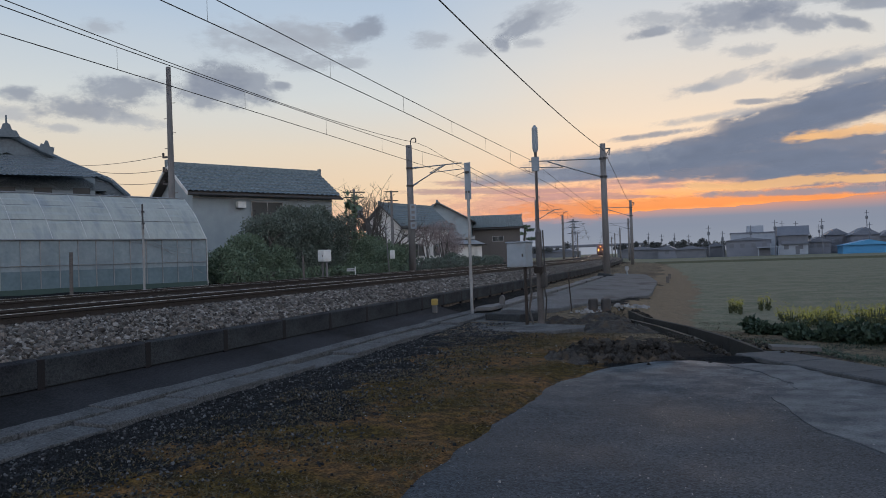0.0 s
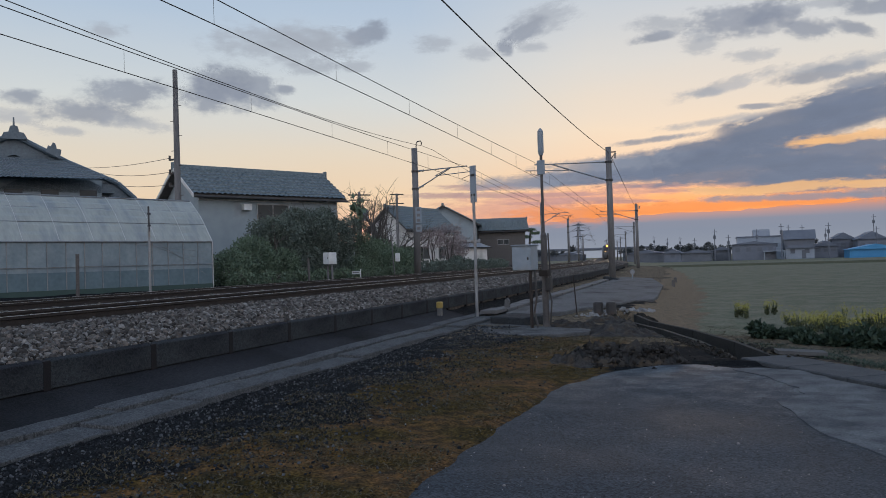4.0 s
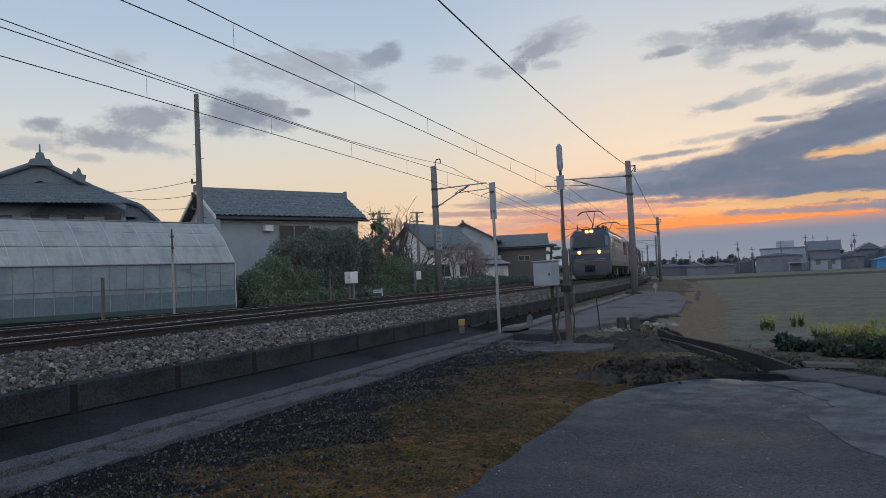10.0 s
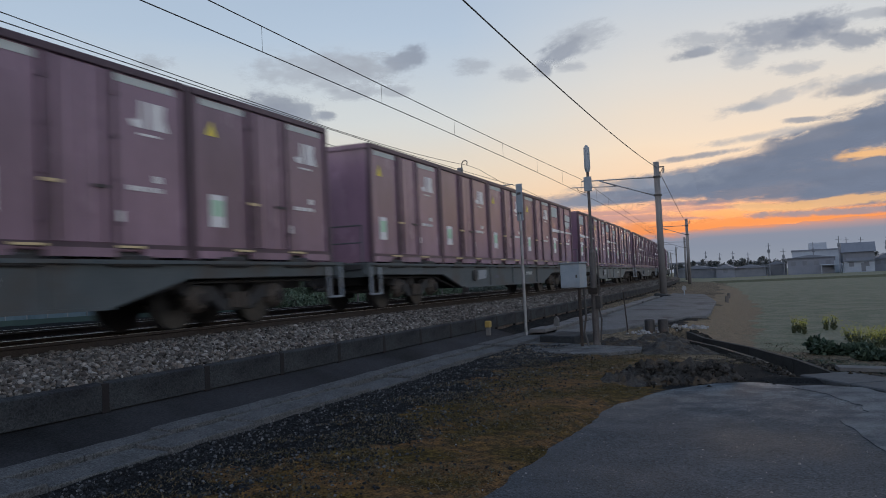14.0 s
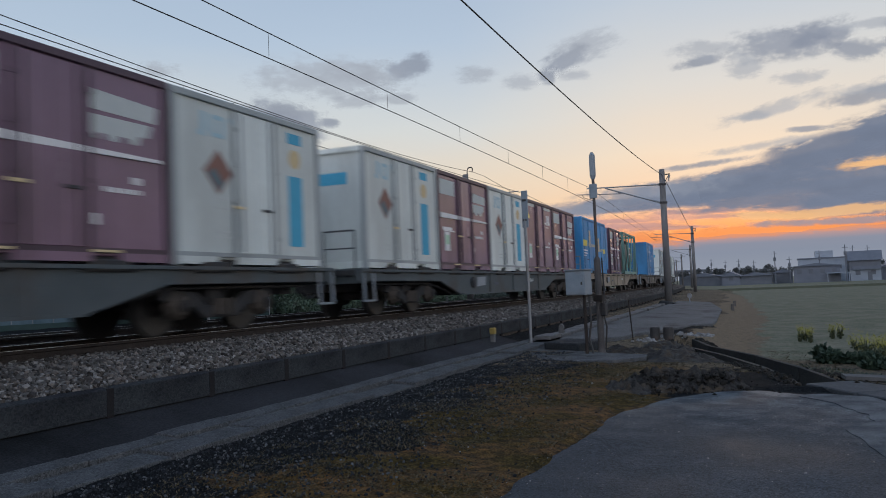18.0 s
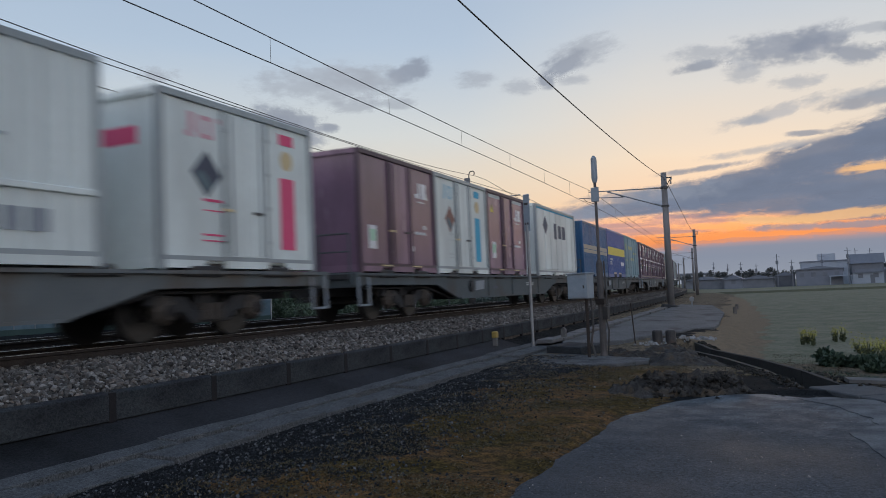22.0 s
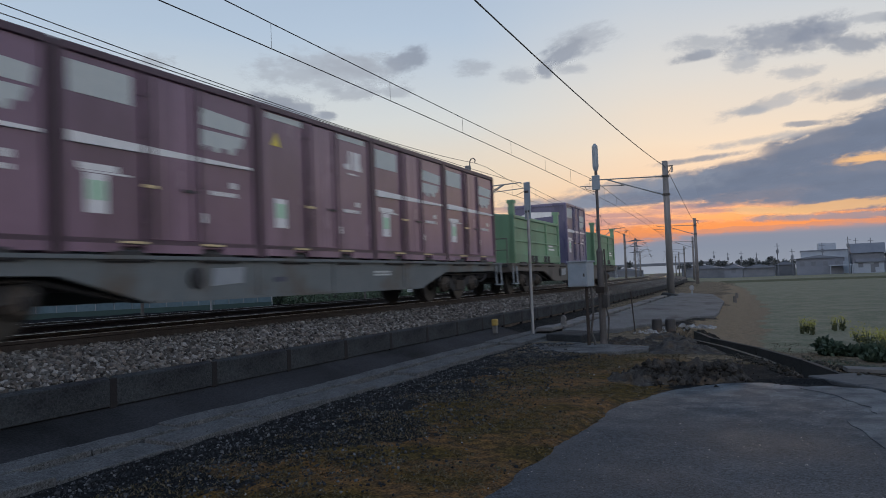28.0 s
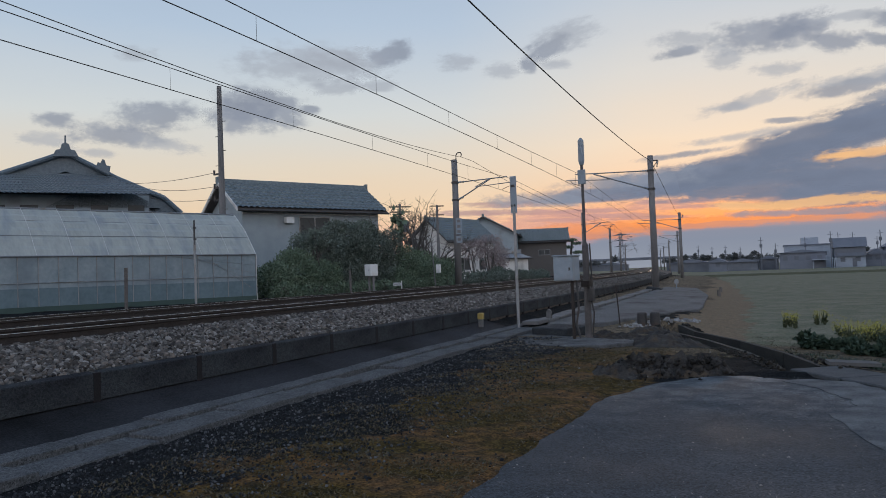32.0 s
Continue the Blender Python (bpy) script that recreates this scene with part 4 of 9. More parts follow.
def house(name, text, m, L, D, eave, rise, wall, roof=TILE, over=0.5, windows=(), category="house", storey_band=False, tiles=True):
    """A gabled house: front along local y (0 to L) at x = 0, depth D towards -x, standing on z = 0."""
    h = thing(name, text, category, m)
    body = [(0, 0), (0, eave), (-D / 2, eave + rise), (-D, eave), (-D, 0)]
    part("wall", Shape().prism([(x, z) for x, z in body], "y", 0, L), wall, h)
    k = rise / (D / 2)
    if tiles:
        for sgn in (0, 1):
            v, f = tile_roof(L + 2 * over, D / 2 + over, rise + k * over, over)
            v = v.copy()
            if sgn == 0:
                v[:, 0] = over - v[:, 0]
            else:
                v[:, 0] = -D - over + v[:, 0]
            v[:, 1] -= over
            v[:, 2] += eave - k * over + 0.12
            part("roof_tiles", raw_mesh("roof_tiles", v, f, roof), None, h, "courses of dark glazed pan tiles")
    slab = [(over, eave - k * over), (over, eave - k * over + 0.1), (-D / 2, eave + rise + 0.1), (-D - over, eave - k * over + 0.1), (-D - over, eave - k * over), (-D / 2, eave + rise - 0.04)]
    part("roof_deck", Shape().prism(slab, "y", -over, L + over), DARK_WOOD if tiles else roof, h)
    ridge = Shape().prism([(-D / 2 - 0.14, eave + rise + 0.1), (-D / 2 + 0.14, eave + rise + 0.1), (-D / 2 + 0.09, eave + rise + 0.38), (-D / 2 - 0.09, eave + rise + 0.38)], "y", -over - 0.05, L + over + 0.05)
    for y in (-over - 0.08, L + over - 0.04):
        ridge.box(-D / 2 - 0.15, -D / 2 + 0.15, y, y + 0.12, eave + rise + 0.05, eave + rise + 0.48)
    part("ridge", ridge, roof, h, "ridge with end ornaments", 0.02)
    part("gutter", Shape().rod((over + 0.03, -over, eave - k * over + 0.05), (over + 0.03, L + over, eave - k * over + 0.05), 0.06, n=8), DARK_STEEL, h)
    for y0, y1, z0, z1, mat in windows:
        w = part("window", Shape().box(0.0, 0.05, y0, y1, z0, z1), mat, h)
        part("window_frame", Shape().box(0.04, 0.07, y0 - 0.06, y1 + 0.06, z0 - 0.06, z0).box(0.04, 0.07, y0 - 0.06, y1 + 0.06, z1, z1 + 0.06).box(0.04, 0.07, y0 - 0.06, y0, z0, z1).box(0.04, 0.07, y1, y1 + 0.06, z0, z1).box(0.04, 0.07, (y0 + y1) / 2 - 0.03, (y0 + y1) / 2 + 0.03, z0, z1), STEEL, w)
    return h


def spot(x, y, z, turn):
    return Matrix.Translation((x, y, z)) @ Matrix.Rotation(radians(turn), 4, "Z")


h = house("grey_house", "grey rendered two-storey house with a dark tiled roof", spot(-27.4, 35.6, 0.7, -28), 9.2, 4.2, 5.05, 1.4, PLASTER, windows=((3.6, 5.6, 3.35, 4.45, GLASS_DARK),))
for sgn in (0, 1):
    slope = [(0.55 - 2.65 * t, 4.72 + 1.75 * t) for t in (0.0, 1.0)]
    (xa, za), (xb, zb) = [(x if sgn == 0 else -4.2 - x, z) for x, z in slope]
    part("barge_board", Shape().prism([(xa, za), (xb, zb), (xb, zb + 0.2), (xa, za + 0.2)], "y", -0.56, -0.5), PALE_PLASTER, h, "pale barge board")
part("wall_band", Shape().box(0.0, 0.04, 0.0, 9.2, 4.62, 4.72), PALE_PLASTER, h, "pale band under the eaves")
part("air_vent", Shape().box(0, 0.3, 2.6, 3.1, 4.1, 4.45), WHITE_PAINT, h, "white vent hood")
house("tile_house", "house with pale walls and a dark tiled roof", spot(-30.3, 72.0, 0.7, -12), 9.0, 4.4, 4.4, 2.0, PALE_PLASTER, windows=((2, 4, 1.2, 2.4, GLASS_DARK), (6, 8, 1.2, 2.4, GLASS_DARK)))
house("tall_house", "grey gabled house behind with a tiled roof", spot(-30.2, 95.0, 0.7, 15), 8.0, 8.4, 5.6, 2.3, PLASTER)
house("dark_board_house", "dark timber-clad house with a low tiled roof", spot(-30.9, 98.0, 0.7, -72), 6.2, 6.4, 4.7, 1.45, DARK_WOOD, windows=((2.6, 4.0, 2.9, 3.5, GLASS_DARK),))
house("white_shed", "small white shed with a tin roof", spot(-23.3, 69.6, 0.7, -24), 3.2, 2.6, 2.1, 0.4, PALE_PLASTER, tiles=False, roof=STEEL, over=0.3)


def temple():
    t = thing("temple_style_house", "broad old house with a heavy hipped and gabled tiled roof", "house", spot(-41.4, 36.0, 0.0, 49))
    part("wall", Shape().box(-7.2, 4.9, -0.6, 12, 0.7, 7.4), PLASTER, t)
    verge = [(0, 10.1), (1.5, 9.3), (3.0, 8.5), (4.5, 7.85), (5.9, 7.25), (7.0, 6.2)]
    for sgn in (-1, 1):
        k = 1.0 if sgn > 0 else 1.35
        for (xa, za), (xb, zb) in zip(verge, verge[1:]):
            v, f = tile_roof(12.0, 1.0, 1.0, 0, course=1.41 / max(2, round(math.hypot((xb - xa) * k, zb - za) / 0.3)))
            fx = v[:, 0].copy()
            v = np.stack([sgn * k * (xb + (xa - xb) * fx), v[:, 1], zb + (za - zb) * fx + (v[:, 2] - fx) + 0.05], -1)
            part("roof_tiles", raw_mesh("roof_tiles", v, f, DARK_TILE), None, t, "sweeping courses of dark tiles")
        pts = [(sgn * k * x, z) for x, z in verge]
        part("roof_underside", Shape().prism(pts + [(sgn * k * 6.2, 6.1), (0, 9.0)], "y", 0.15, 11.9), DARK_TILE, t)
        part("barge_ridge", Shape().tube([(x, 0.0, z + 0.08) for x, z in pts], 0.17, 8), DARK_TILE, t, "thick tiled verge")
    part("gable_board", Shape().prism([(-7.6, 6.5), (5.6, 6.5), (5.2, 7.2), (0, 9.5), (-7.0, 7.2)], "y", 0.5, 0.7), DARK_TILE, t)
    for dx, z in ((-3.2, 8.3), (2.2, 8.35)):
        sub_ridge = [(dx - 3.4, z - 1.75), (dx - 1.7, z - 0.8), (dx, z), (dx + 1.7, z - 0.8), (dx + 3.4, z - 1.75)]
        if dx > 0:
            part("front_gable", Shape().prism(sub_ridge, "y", -0.6, 0.5), DARK_TILE, t, "smaller tiled front gable")
    v, f = tile_roof(15.6, 3.0, 1.7, 0)
    q = v[:, 0] / 3.0
    part("hip_roof", raw_mesh("hip_roof", np.stack([(v[:, 1] * 0.84 - 7.6) * (1 - 0.5 * q) - 0.6 * q, -2.6 + v[:, 0], v[:, 2] + 7.15], -1), f, DARK_TILE), None, t, "tiled hip slope under the gable")
    v, f = tile_roof(14.4, 2.2, 1.0, 0)
    part("porch_roof", raw_mesh("porch_roof", np.stack([v[:, 1] - 8.0, -1.6 + v[:, 0], v[:, 2] + 5.55], -1), f, DARK_TILE), None, t, "lower tiled roof skirt")
    part("ridge", Shape().prism([(-0.22, 10.0), (0.22, 10.0), (0.14, 10.4), (-0.14, 10.4)], "y", -0.1, 12), DARK_TILE, t)
    part("ridge_ornament", Shape().prism([(-0.75, 9.9), (0.75, 9.9), (0.55, 10.3), (0.3, 10.35), (0.2, 10.7), (0.06, 10.75), (0.04, 11.25), (-0.04, 11.25), (-0.06, 10.75), (-0.2, 10.7), (-0.3, 10.35), (-0.55, 10.3)], "y", -0.3, -0.05), DARK_TILE, t, "dark ogre-tile ornament with a spike")
    part("ridge_ornament", Shape().prism([(1.7, 9.1), (2.5, 8.7), (2.6, 9.25), (2.35, 9.3), (2.25, 9.65), (2.12, 9.7), (2.0, 9.45), (1.85, 9.5)], "y", -0.9, -0.7), DARK_TILE, t)
    for x in (-6.2, -4.4, -2.6, -0.6, 1.4, 3.6):
        part("window", Shape().box(x, x + 1.0, -0.66, -0.58, 5.7, 6.75), GLASS_DARK, t)
    nb = thing("flat_roofed_annex", "grey flat-roofed annex behind the old house", "house", spot(-33.6, 40.5, 0.0, 40))
    part("wall", Shape().box(0, 2.6, 0, 4, 0.7, 5.6), PLASTER, nb)
    part("roof", Shape().box(-0.2, 2.8, -0.2, 4.2, 5.6, 5.8), STEEL, nb)
    return t


temple()


# ---- poles and service wires behind the tracks ----
def village_poles():
    def upole(x, y, z, h, text, arms):
        p = thing("utility_pole", text, "pole", pose(x, y, z), group="village poles")
        part("shaft", Shape().rod((0, 0, 0), (0, 0, h), 0.18, 0.11, n=12), POLE_CONCRETE, p)
        for dz, w in arms:
            part("cross_arm", Shape().box(-w, w, -0.05, 0.05, h - dz - 0.05, h - dz + 0.05, Matrix.Rotation(radians(40), 4, "Z")), DARK_STEEL, p)
        for i in range(8):
            part("step_bolt", Shape().rod((0.1, 0, h * 0.35 + i * 0.7), (0.32 if i % 2 else -0.32, 0, h * 0.35 + i * 0.7), 0.015, n=5), DARK_STEEL, p)
        return p
    p = upole(-24.0, 29.7, 0.7, 10.15, "tall tapered concrete utility pole between the houses", ())
    for z in (5.95, 5.3, 4.7):
        part("insulator_rack", Shape().box(-0.45, -0.1, -0.04, 0.04, z - 0.04, z + 0.04).rod((-0.42, 0, z), (-0.42, 0, z + 0.2), 0.05, n=8), DARK_STEEL, p)
    for z, tx, tz in ((6.73, -38.5, 8.15), (6.07, -36.5, 7.65), (5.48, -36.4, 7.05)):
        a, b = Vector((-24.4, 29.7, z)), Vector((tx, 38.0, tz))
        pts = [a.lerp(b, i / 10) - Vector((0, 0, 0.16 * (1 - (i / 5 - 1) ** 2))) for i in range(11)]
        solid("service_wire", Shape().tube(pts, 0.013, 5), WIRE, "sagging service wire to the old house", "cable", group="service wires")
    q = upole(-30.0, 61.0, 0.7, 7.1, "utility pole with cross-arms behind the garden", ((0.25, 1.0), (0.7, 0.9)))
    part("transformer", Shape().lathe([(0.35, 4.6), (0.35, 5.5), (0.2, 5.6)], 12, pose(0.45, 0, 0)), GREY_PAINT, q)
    upole(-31.0, 71.5, 0.7, 7.8, "utility pole with a square frame top", ((0.1, 0.7), (1.0, 0.7)))


village_poles()


# ---- yard: slope, drain, covers, soil, plants ----
def yard():
    def curve_poly(pairs):
        return [tuple(on_track(s, o).xy) for s, o in pairs]
    # concrete apron beside the cable trough
    top = [(17.4, 4.05), (24, 4.0), (32, 4.0), (40, 4.0), (48, 4.1), (48, 5.9), (41, 6.5), (38, 6.75), (33, 6.8), (28, 6.9), (26, 6.85), (25.0, 6.3), (23.6, 6.2), (22.5, 5.85), (21.5, 5.75), (20.2, 5.35), (18.9, 5.2), (17.8, 4.75)]
    vs = [on_track(s, o, 0.24 - 0.075 * (o - 4.0)) for s, o in top]
    n = len(vs)
    sh = Shape().add(vs + [v - Vector((0, 0, 0.45)) for v in vs], [tuple(range(n)), tuple(range(2 * n - 1, n - 1, -1))] + [(i, i + n, (i + 1) % n + n, (i + 1) % n) for i in range(n)])
    solid("concrete_apron", sh, surf("apron_concrete", (0.078, 0.083, 0.087), (0.135, 0.14, 0.143), 1.2, 0.9, 0.4, spec=0.15, speckle=(30, 0.7, 1.25), stain=(0.04, 0.04, 0.038), stain_scale=1.1, stretch=(1, 0.5, 1)), "sloping pale concrete apron beside the railway", "slab", kind="structure", bevel=0.02)
    solid("mast_footing", Shape().prism([(-0.62, 0), (0.45, 0), (0.3, 0.2), (-0.4, 0.34)], "y", -0.5, 0.7), DARK_CONCRETE, "concrete footing of a line mast", "footing", at_track(42.8, 3.95, 0.08), kind="structure", bevel=0.03)
    trough = thing("cable_trough", "row of concrete cable trough covers", "trough", kind="structure")
    cov = Shape().box(-0.2, 0.2, 0.01, 0.97, -0.1, 0.0).mesh("trough_cover", CONCRETE, 0.015)
    rnd = random.Random(8)
    for i in range(30):
        part("trough_cover", cov, None, trough, m=at_track(17.5 + i, 3.62 + rnd.uniform(-0.03, 0.03), 0.27 + rnd.uniform(-0.015, 0.015), rnd.uniform(-1, 1)))
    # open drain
    # one near-black concrete for the drain's walls and floor
    BLACK_CONCRETE = surf("near_black_concrete", (0.008, 0.009, 0.009), (0.03, 0.03, 0.027), 3, 0.9, 0.5, fine=40)
    drain = thing("open_drain", "open concrete drain with near-black walls", "drain", kind="structure")
    for (ax, ay), (bx, by) in zip(DITCH, DITCH[1:]):
        d = Vector((bx - ax, by - ay, 0))
        L = d.length
        m = Matrix.Translation((ax, ay, 0)) @ Matrix.Rotation(math.atan2(-d.x, d.y), 4, "Z")
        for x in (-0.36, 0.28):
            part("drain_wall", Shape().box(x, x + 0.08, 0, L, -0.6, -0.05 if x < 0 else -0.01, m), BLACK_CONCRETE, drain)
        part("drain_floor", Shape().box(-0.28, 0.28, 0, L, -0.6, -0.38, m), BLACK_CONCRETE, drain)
    # covered run of the drain
    cover = thing("drain_covers", "row of worn concrete drain slabs beside the lane", "slabs", kind="structure")
    a, b = Vector((0.42, 11.55, 0)), Vector((4.0, 6.0, 0))
    d = (b - a).normalized()
    turn = math.atan2(-d.x, d.y)
    slab = Shape().box(-0.36, 0.36, 0.008, 0.98, -0.12, 0.0).mesh("cover_slab", surf("slab_concrete", (0.045, 0.051, 0.056), (0.095, 0.103, 0.109), 3, 0.9, 0.5, spec=0.15, stain=(0.05, 0.053, 0.05), stain_scale=1.0), 0.014)
    for i in range(7):
        p = a + d * i
        part("cover_slab", slab, None, cover, m=Matrix.Translation((p.x, p.y, 0.03 + rnd.uniform(-0.008, 0.008))) @ Matrix.Rotation(turn + rnd.uniform(-0.012, 0.012), 4, "Z"))
    part("loose_slab", Shape().box(-0.35, 0.3, -0.12, 0.14, 0.0, 0.05), surf("loose_slab_concrete", (0.08, 0.082, 0.084), (0.12, 0.122, 0.12), 3, 0.9, 0.3, spec=0.15), cover, m=pose(0.95, 12.0, 0.0, 2, 3, 10))
    # worn pale concrete along the lane's edge
    ap = [(0.0, 10.35), (0.3, 10.5), (0.75, 10.25), (1.1, 9.6), (2.0, 8.2), (3.4, 6.1), (4.4, 4.4), (1.9, 4.3), (1.1, 5.8), (0.72, 6.7), (0.56, 7.3), (0.46, 7.9), (0.45, 8.2), (0.62, 8.5), (0.66, 8.8), (0.56, 9.3), (0.36, 9.75)]
    ap = [(x + 0.06 * float(fnoise(x, y, 5.0, 3)), y + 0.08 * float(fnoise(x, y, 4.0, 6))) for (ax, ay), (bx, by) in zip(ap, ap[1:] + ap[:1]) for x, y in [(ax + (bx - ax) * i / 6, ay + (by - ay) * i / 6) for i in range(6)]]
    solid("lane_edge_concrete", Shape().prism(ap, "z", -0.03, 0.011), surf("worn_edge_concrete", (0.04, 0.049, 0.057), (0.175, 0.187, 0.194), 3, 0.9, 0.8, fine=60, stain=(0.035, 0.044, 0.052), stain_scale=1.6, spec=0.15), "worn pale concrete strip beside the asphalt", "paving", kind="structure")

    # heaps of soil
    SOIL = surf("heaped_soil", (0.012, 0.012, 0.012), (0.055, 0.052, 0.047), 6, 0.95, 1.0, fine=30, stain=(0.07, 0.05, 0.03), stain_scale=4)
    def heap(x, y, rx, ry, h, seed):
        k = 44
        u = np.linspace(-1, 1, k)
        U, V = np.meshgrid(u, u)
        r = np.hypot(U, V)
        base = np.clip((1.0 + 0.25 * fnoise(U, V, 2.0, seed + 5) - r) * 1.7, 0, 1) ** 0.8
        Z = h * base * (0.8 + 0.45 * fnoise(U, V, 2.6, seed) + 0.4 * fnoise(U, V, 6.5, seed + 1)) + base * 0.05 * fnoise(U, V, 14, seed + 2) - 0.05
        Z = Z + ground_height(x + U * rx, y + V * ry)
        P = np.stack([x + U * rx, y + V * ry, Z + 0.02], -1).reshape(-1, 3)
        i = np.arange(k * k).reshape(k, k)
        F = np.stack([i[:-1, :-1], i[:-1, 1:], i[1:, 1:], i[1:, :-1]], -1).reshape(-1, 4)
        tagged(new("soil_mound", raw_mesh("soil_mound", P, F, SOIL)), "low mound of dark turned soil and roots", "mound", "soil mounds")
    heap(-1.7, 11.0, 0.58, 0.45, 0.27, 1)
    heap(-1.05, 11.0, 0.5, 0.42, 0.22, 2)
    heap(-1.95, 10.75, 0.5, 0.4, 0.13, 3)
    heap(-2.3, 17.4, 0.9, 0.9, 0.13, 4)
    heap(-3.1, 16.3, 0.7, 0.45, 0.12, 6)
    heap(-1.9, 15.0, 0.9, 0.9, 0.16, 8)

    # loose stones in the yard
    rng = np.random.default_rng(11)
    k = 420
    x, y = np.concatenate([rng.normal(-1.7, 0.34, k // 2), rng.normal(-1.05, 0.3, k // 2)]), rng.normal(11.0, 0.26, k)
    r = np.minimum(np.hypot((x + 1.7) / 0.58, (y - 11) / 0.45), np.hypot((x + 1.05) / 0.5, (y - 11) / 0.42))
    stones("soil_clods", np.stack([x, y, ground_height(x, y) + 0.19 * np.clip((1 - r) * 1.7, 0, 1) ** 0.8 + 0.01], -1), 0.012 + 0.04 * rng.uniform(0, 1, k) ** 2, island_stone("clod_soil", [(0.012, 0.012, 0.011), (0.05, 0.047, 0.043), (0.022, 0.021, 0.019), (0.085, 0.078, 0.068)]), "clods of dark turned soil", 16)
    x, y = rng.uniform(-2.9, 0.9, 9000), rng.uniform(11.4, 20.6, 9000)
    d = ditch_distance(x, y)
    k = (d > 0.3) & (d < 0.52 + 0.2 * fnoise(x, y, 1.6, 41))
    x, y = x[k], y[k]
    stones("drain_soil", np.stack([x, y, ground_height(x, y) + 0.005], -1), 0.012 + 0.055 * rng.uniform(0, 1, len(x)) ** 3, island_stone("crumbled_soil", [(0.014, 0.015, 0.014), (0.04, 0.038, 0.033), (0.022, 0.021, 0.018), (0.07, 0.062, 0.05)]), "crumbled dark soil along the drain's edges", 17)
    def spread(nm, text, n, x0, x1, y0, y1, lo, hi, keep, seed, mat=GRAVEL):
        x, y = rng.uniform(x0, x1, n), rng.uniform(y0, y1, n)
        k = keep(x, y)
        x, y = x[k], y[k]
        stones(nm, np.stack([x, y, np.where((x > -1.95) & (y < 10.5), 0.006, ground_height(x, y) + 0.004)], -1), lo + (hi - lo) * rng.uniform(0, 1, len(x)) ** 3, mat, text, seed)
    spread("gravel", "scattered dark gravel and pale chips along the kerb", 52000, -5.4, -1.9, 2.4, 15.5, 0.004, 0.018, lambda x, y: (offset_of(x, y) > 3.86) & (rng.uniform(0, 1, len(x)) < np.clip(1.3 - (offset_of(x, y) - 3.9) * 0.55, 0.03, 1)), 12)
    PALE_CHIP = island_stone("pale_chips", [(0.22, 0.225, 0.23), (0.42, 0.43, 0.43), (0.3, 0.3, 0.29)])
    spread("pale_chips", "pale stone chips and bits of litter on the ground", 330, -5.2, 1.0, 2.6, 16, 0.004, 0.016, lambda x, y: (offset_of(x, y) > 3.9) & (rng.uniform(0, 1, len(x)) < 0.8), 13, PALE_CHIP)
    LANE_GRIT = island_stone("lane_grit_stone", [(0.12, 0.13, 0.14), (0.25, 0.26, 0.27), (0.16, 0.17, 0.18), (0.45, 0.46, 0.46), (0.2, 0.21, 0.22)])
    spread("lane_grit", "loose grit on the asphalt", 9000, -2.05, 3.5, 2.4, 10.8, 0.0015, 0.006, lambda x, y: (x < 4) & ((x < -1.6) | (rng.uniform(0, 1, len(x)) < 0.6)), 14, LANE_GRIT)
    spread("rubble", "pale and dark rubble below the apron", 260, -3.5, -1.9, 18.5, 22.5, 0.03, 0.12, lambda x, y: np.abs(x + 3.3 - (y - 18.8) * 0.32) < 0.28, 15, PALE_CHIP)


yard()


# ---- plants ----
def leaf_material(name, cols, rough=0.6):
    m = island_stone(name, cols, rough)
    return m


def leaf_cloud(n, spots, size, seed, up=0.3):
    """Small folded leaves at the given spots."""
    rng = np.random.default_rng(seed)
    d = rng.normal(size=(n, 3))
    d[:, 2] += up
    d /= np.linalg.norm(d, axis=1)[:, None]
    e = np.cross(d, rng.normal(size=(n, 3)))
    e /= np.linalg.norm(e, axis=1)[:, None] + 1e-9
    s = size * rng.uniform(0.6, 1.4, n)[:, None]
    f = np.cross(d, e)
    a, b, c, g = spots, spots + d * s * 0.5 + e * s * 0.32, spots + d * s, spots + d * s * 0.5 - e * s * 0.32 + f * s * 0.12
    v = np.stack([a, b, c, g], 1).reshape(-1, 3)
    return v, np.arange(4 * n).reshape(-1, 4)


def in_blobs(n, blobs, seed, shell_=0.55):
    rng = np.random.default_rng(seed)
    w = np.array([b[3] * b[4] * b[5] for b in blobs]) ** 0.75
    k = rng.choice(len(blobs), n, p=w / w.sum())
    B = np.array(blobs)[k]
    d = rng.normal(size=(n, 3))
    d /= np.linalg.norm(d, axis=1)[:, None]
    lump = 1 + 0.22 * np.sin(d[:, 0] * 5 + k) * np.sin(d[:, 1] * 6 + 2 * k) * np.cos(d[:, 2] * 5)
    r = (shell_ + (1 - shell_) * rng.uniform(0, 1, n)) * lump
    return B[:, :3] + d * B[:, 3:] * r[:, None]


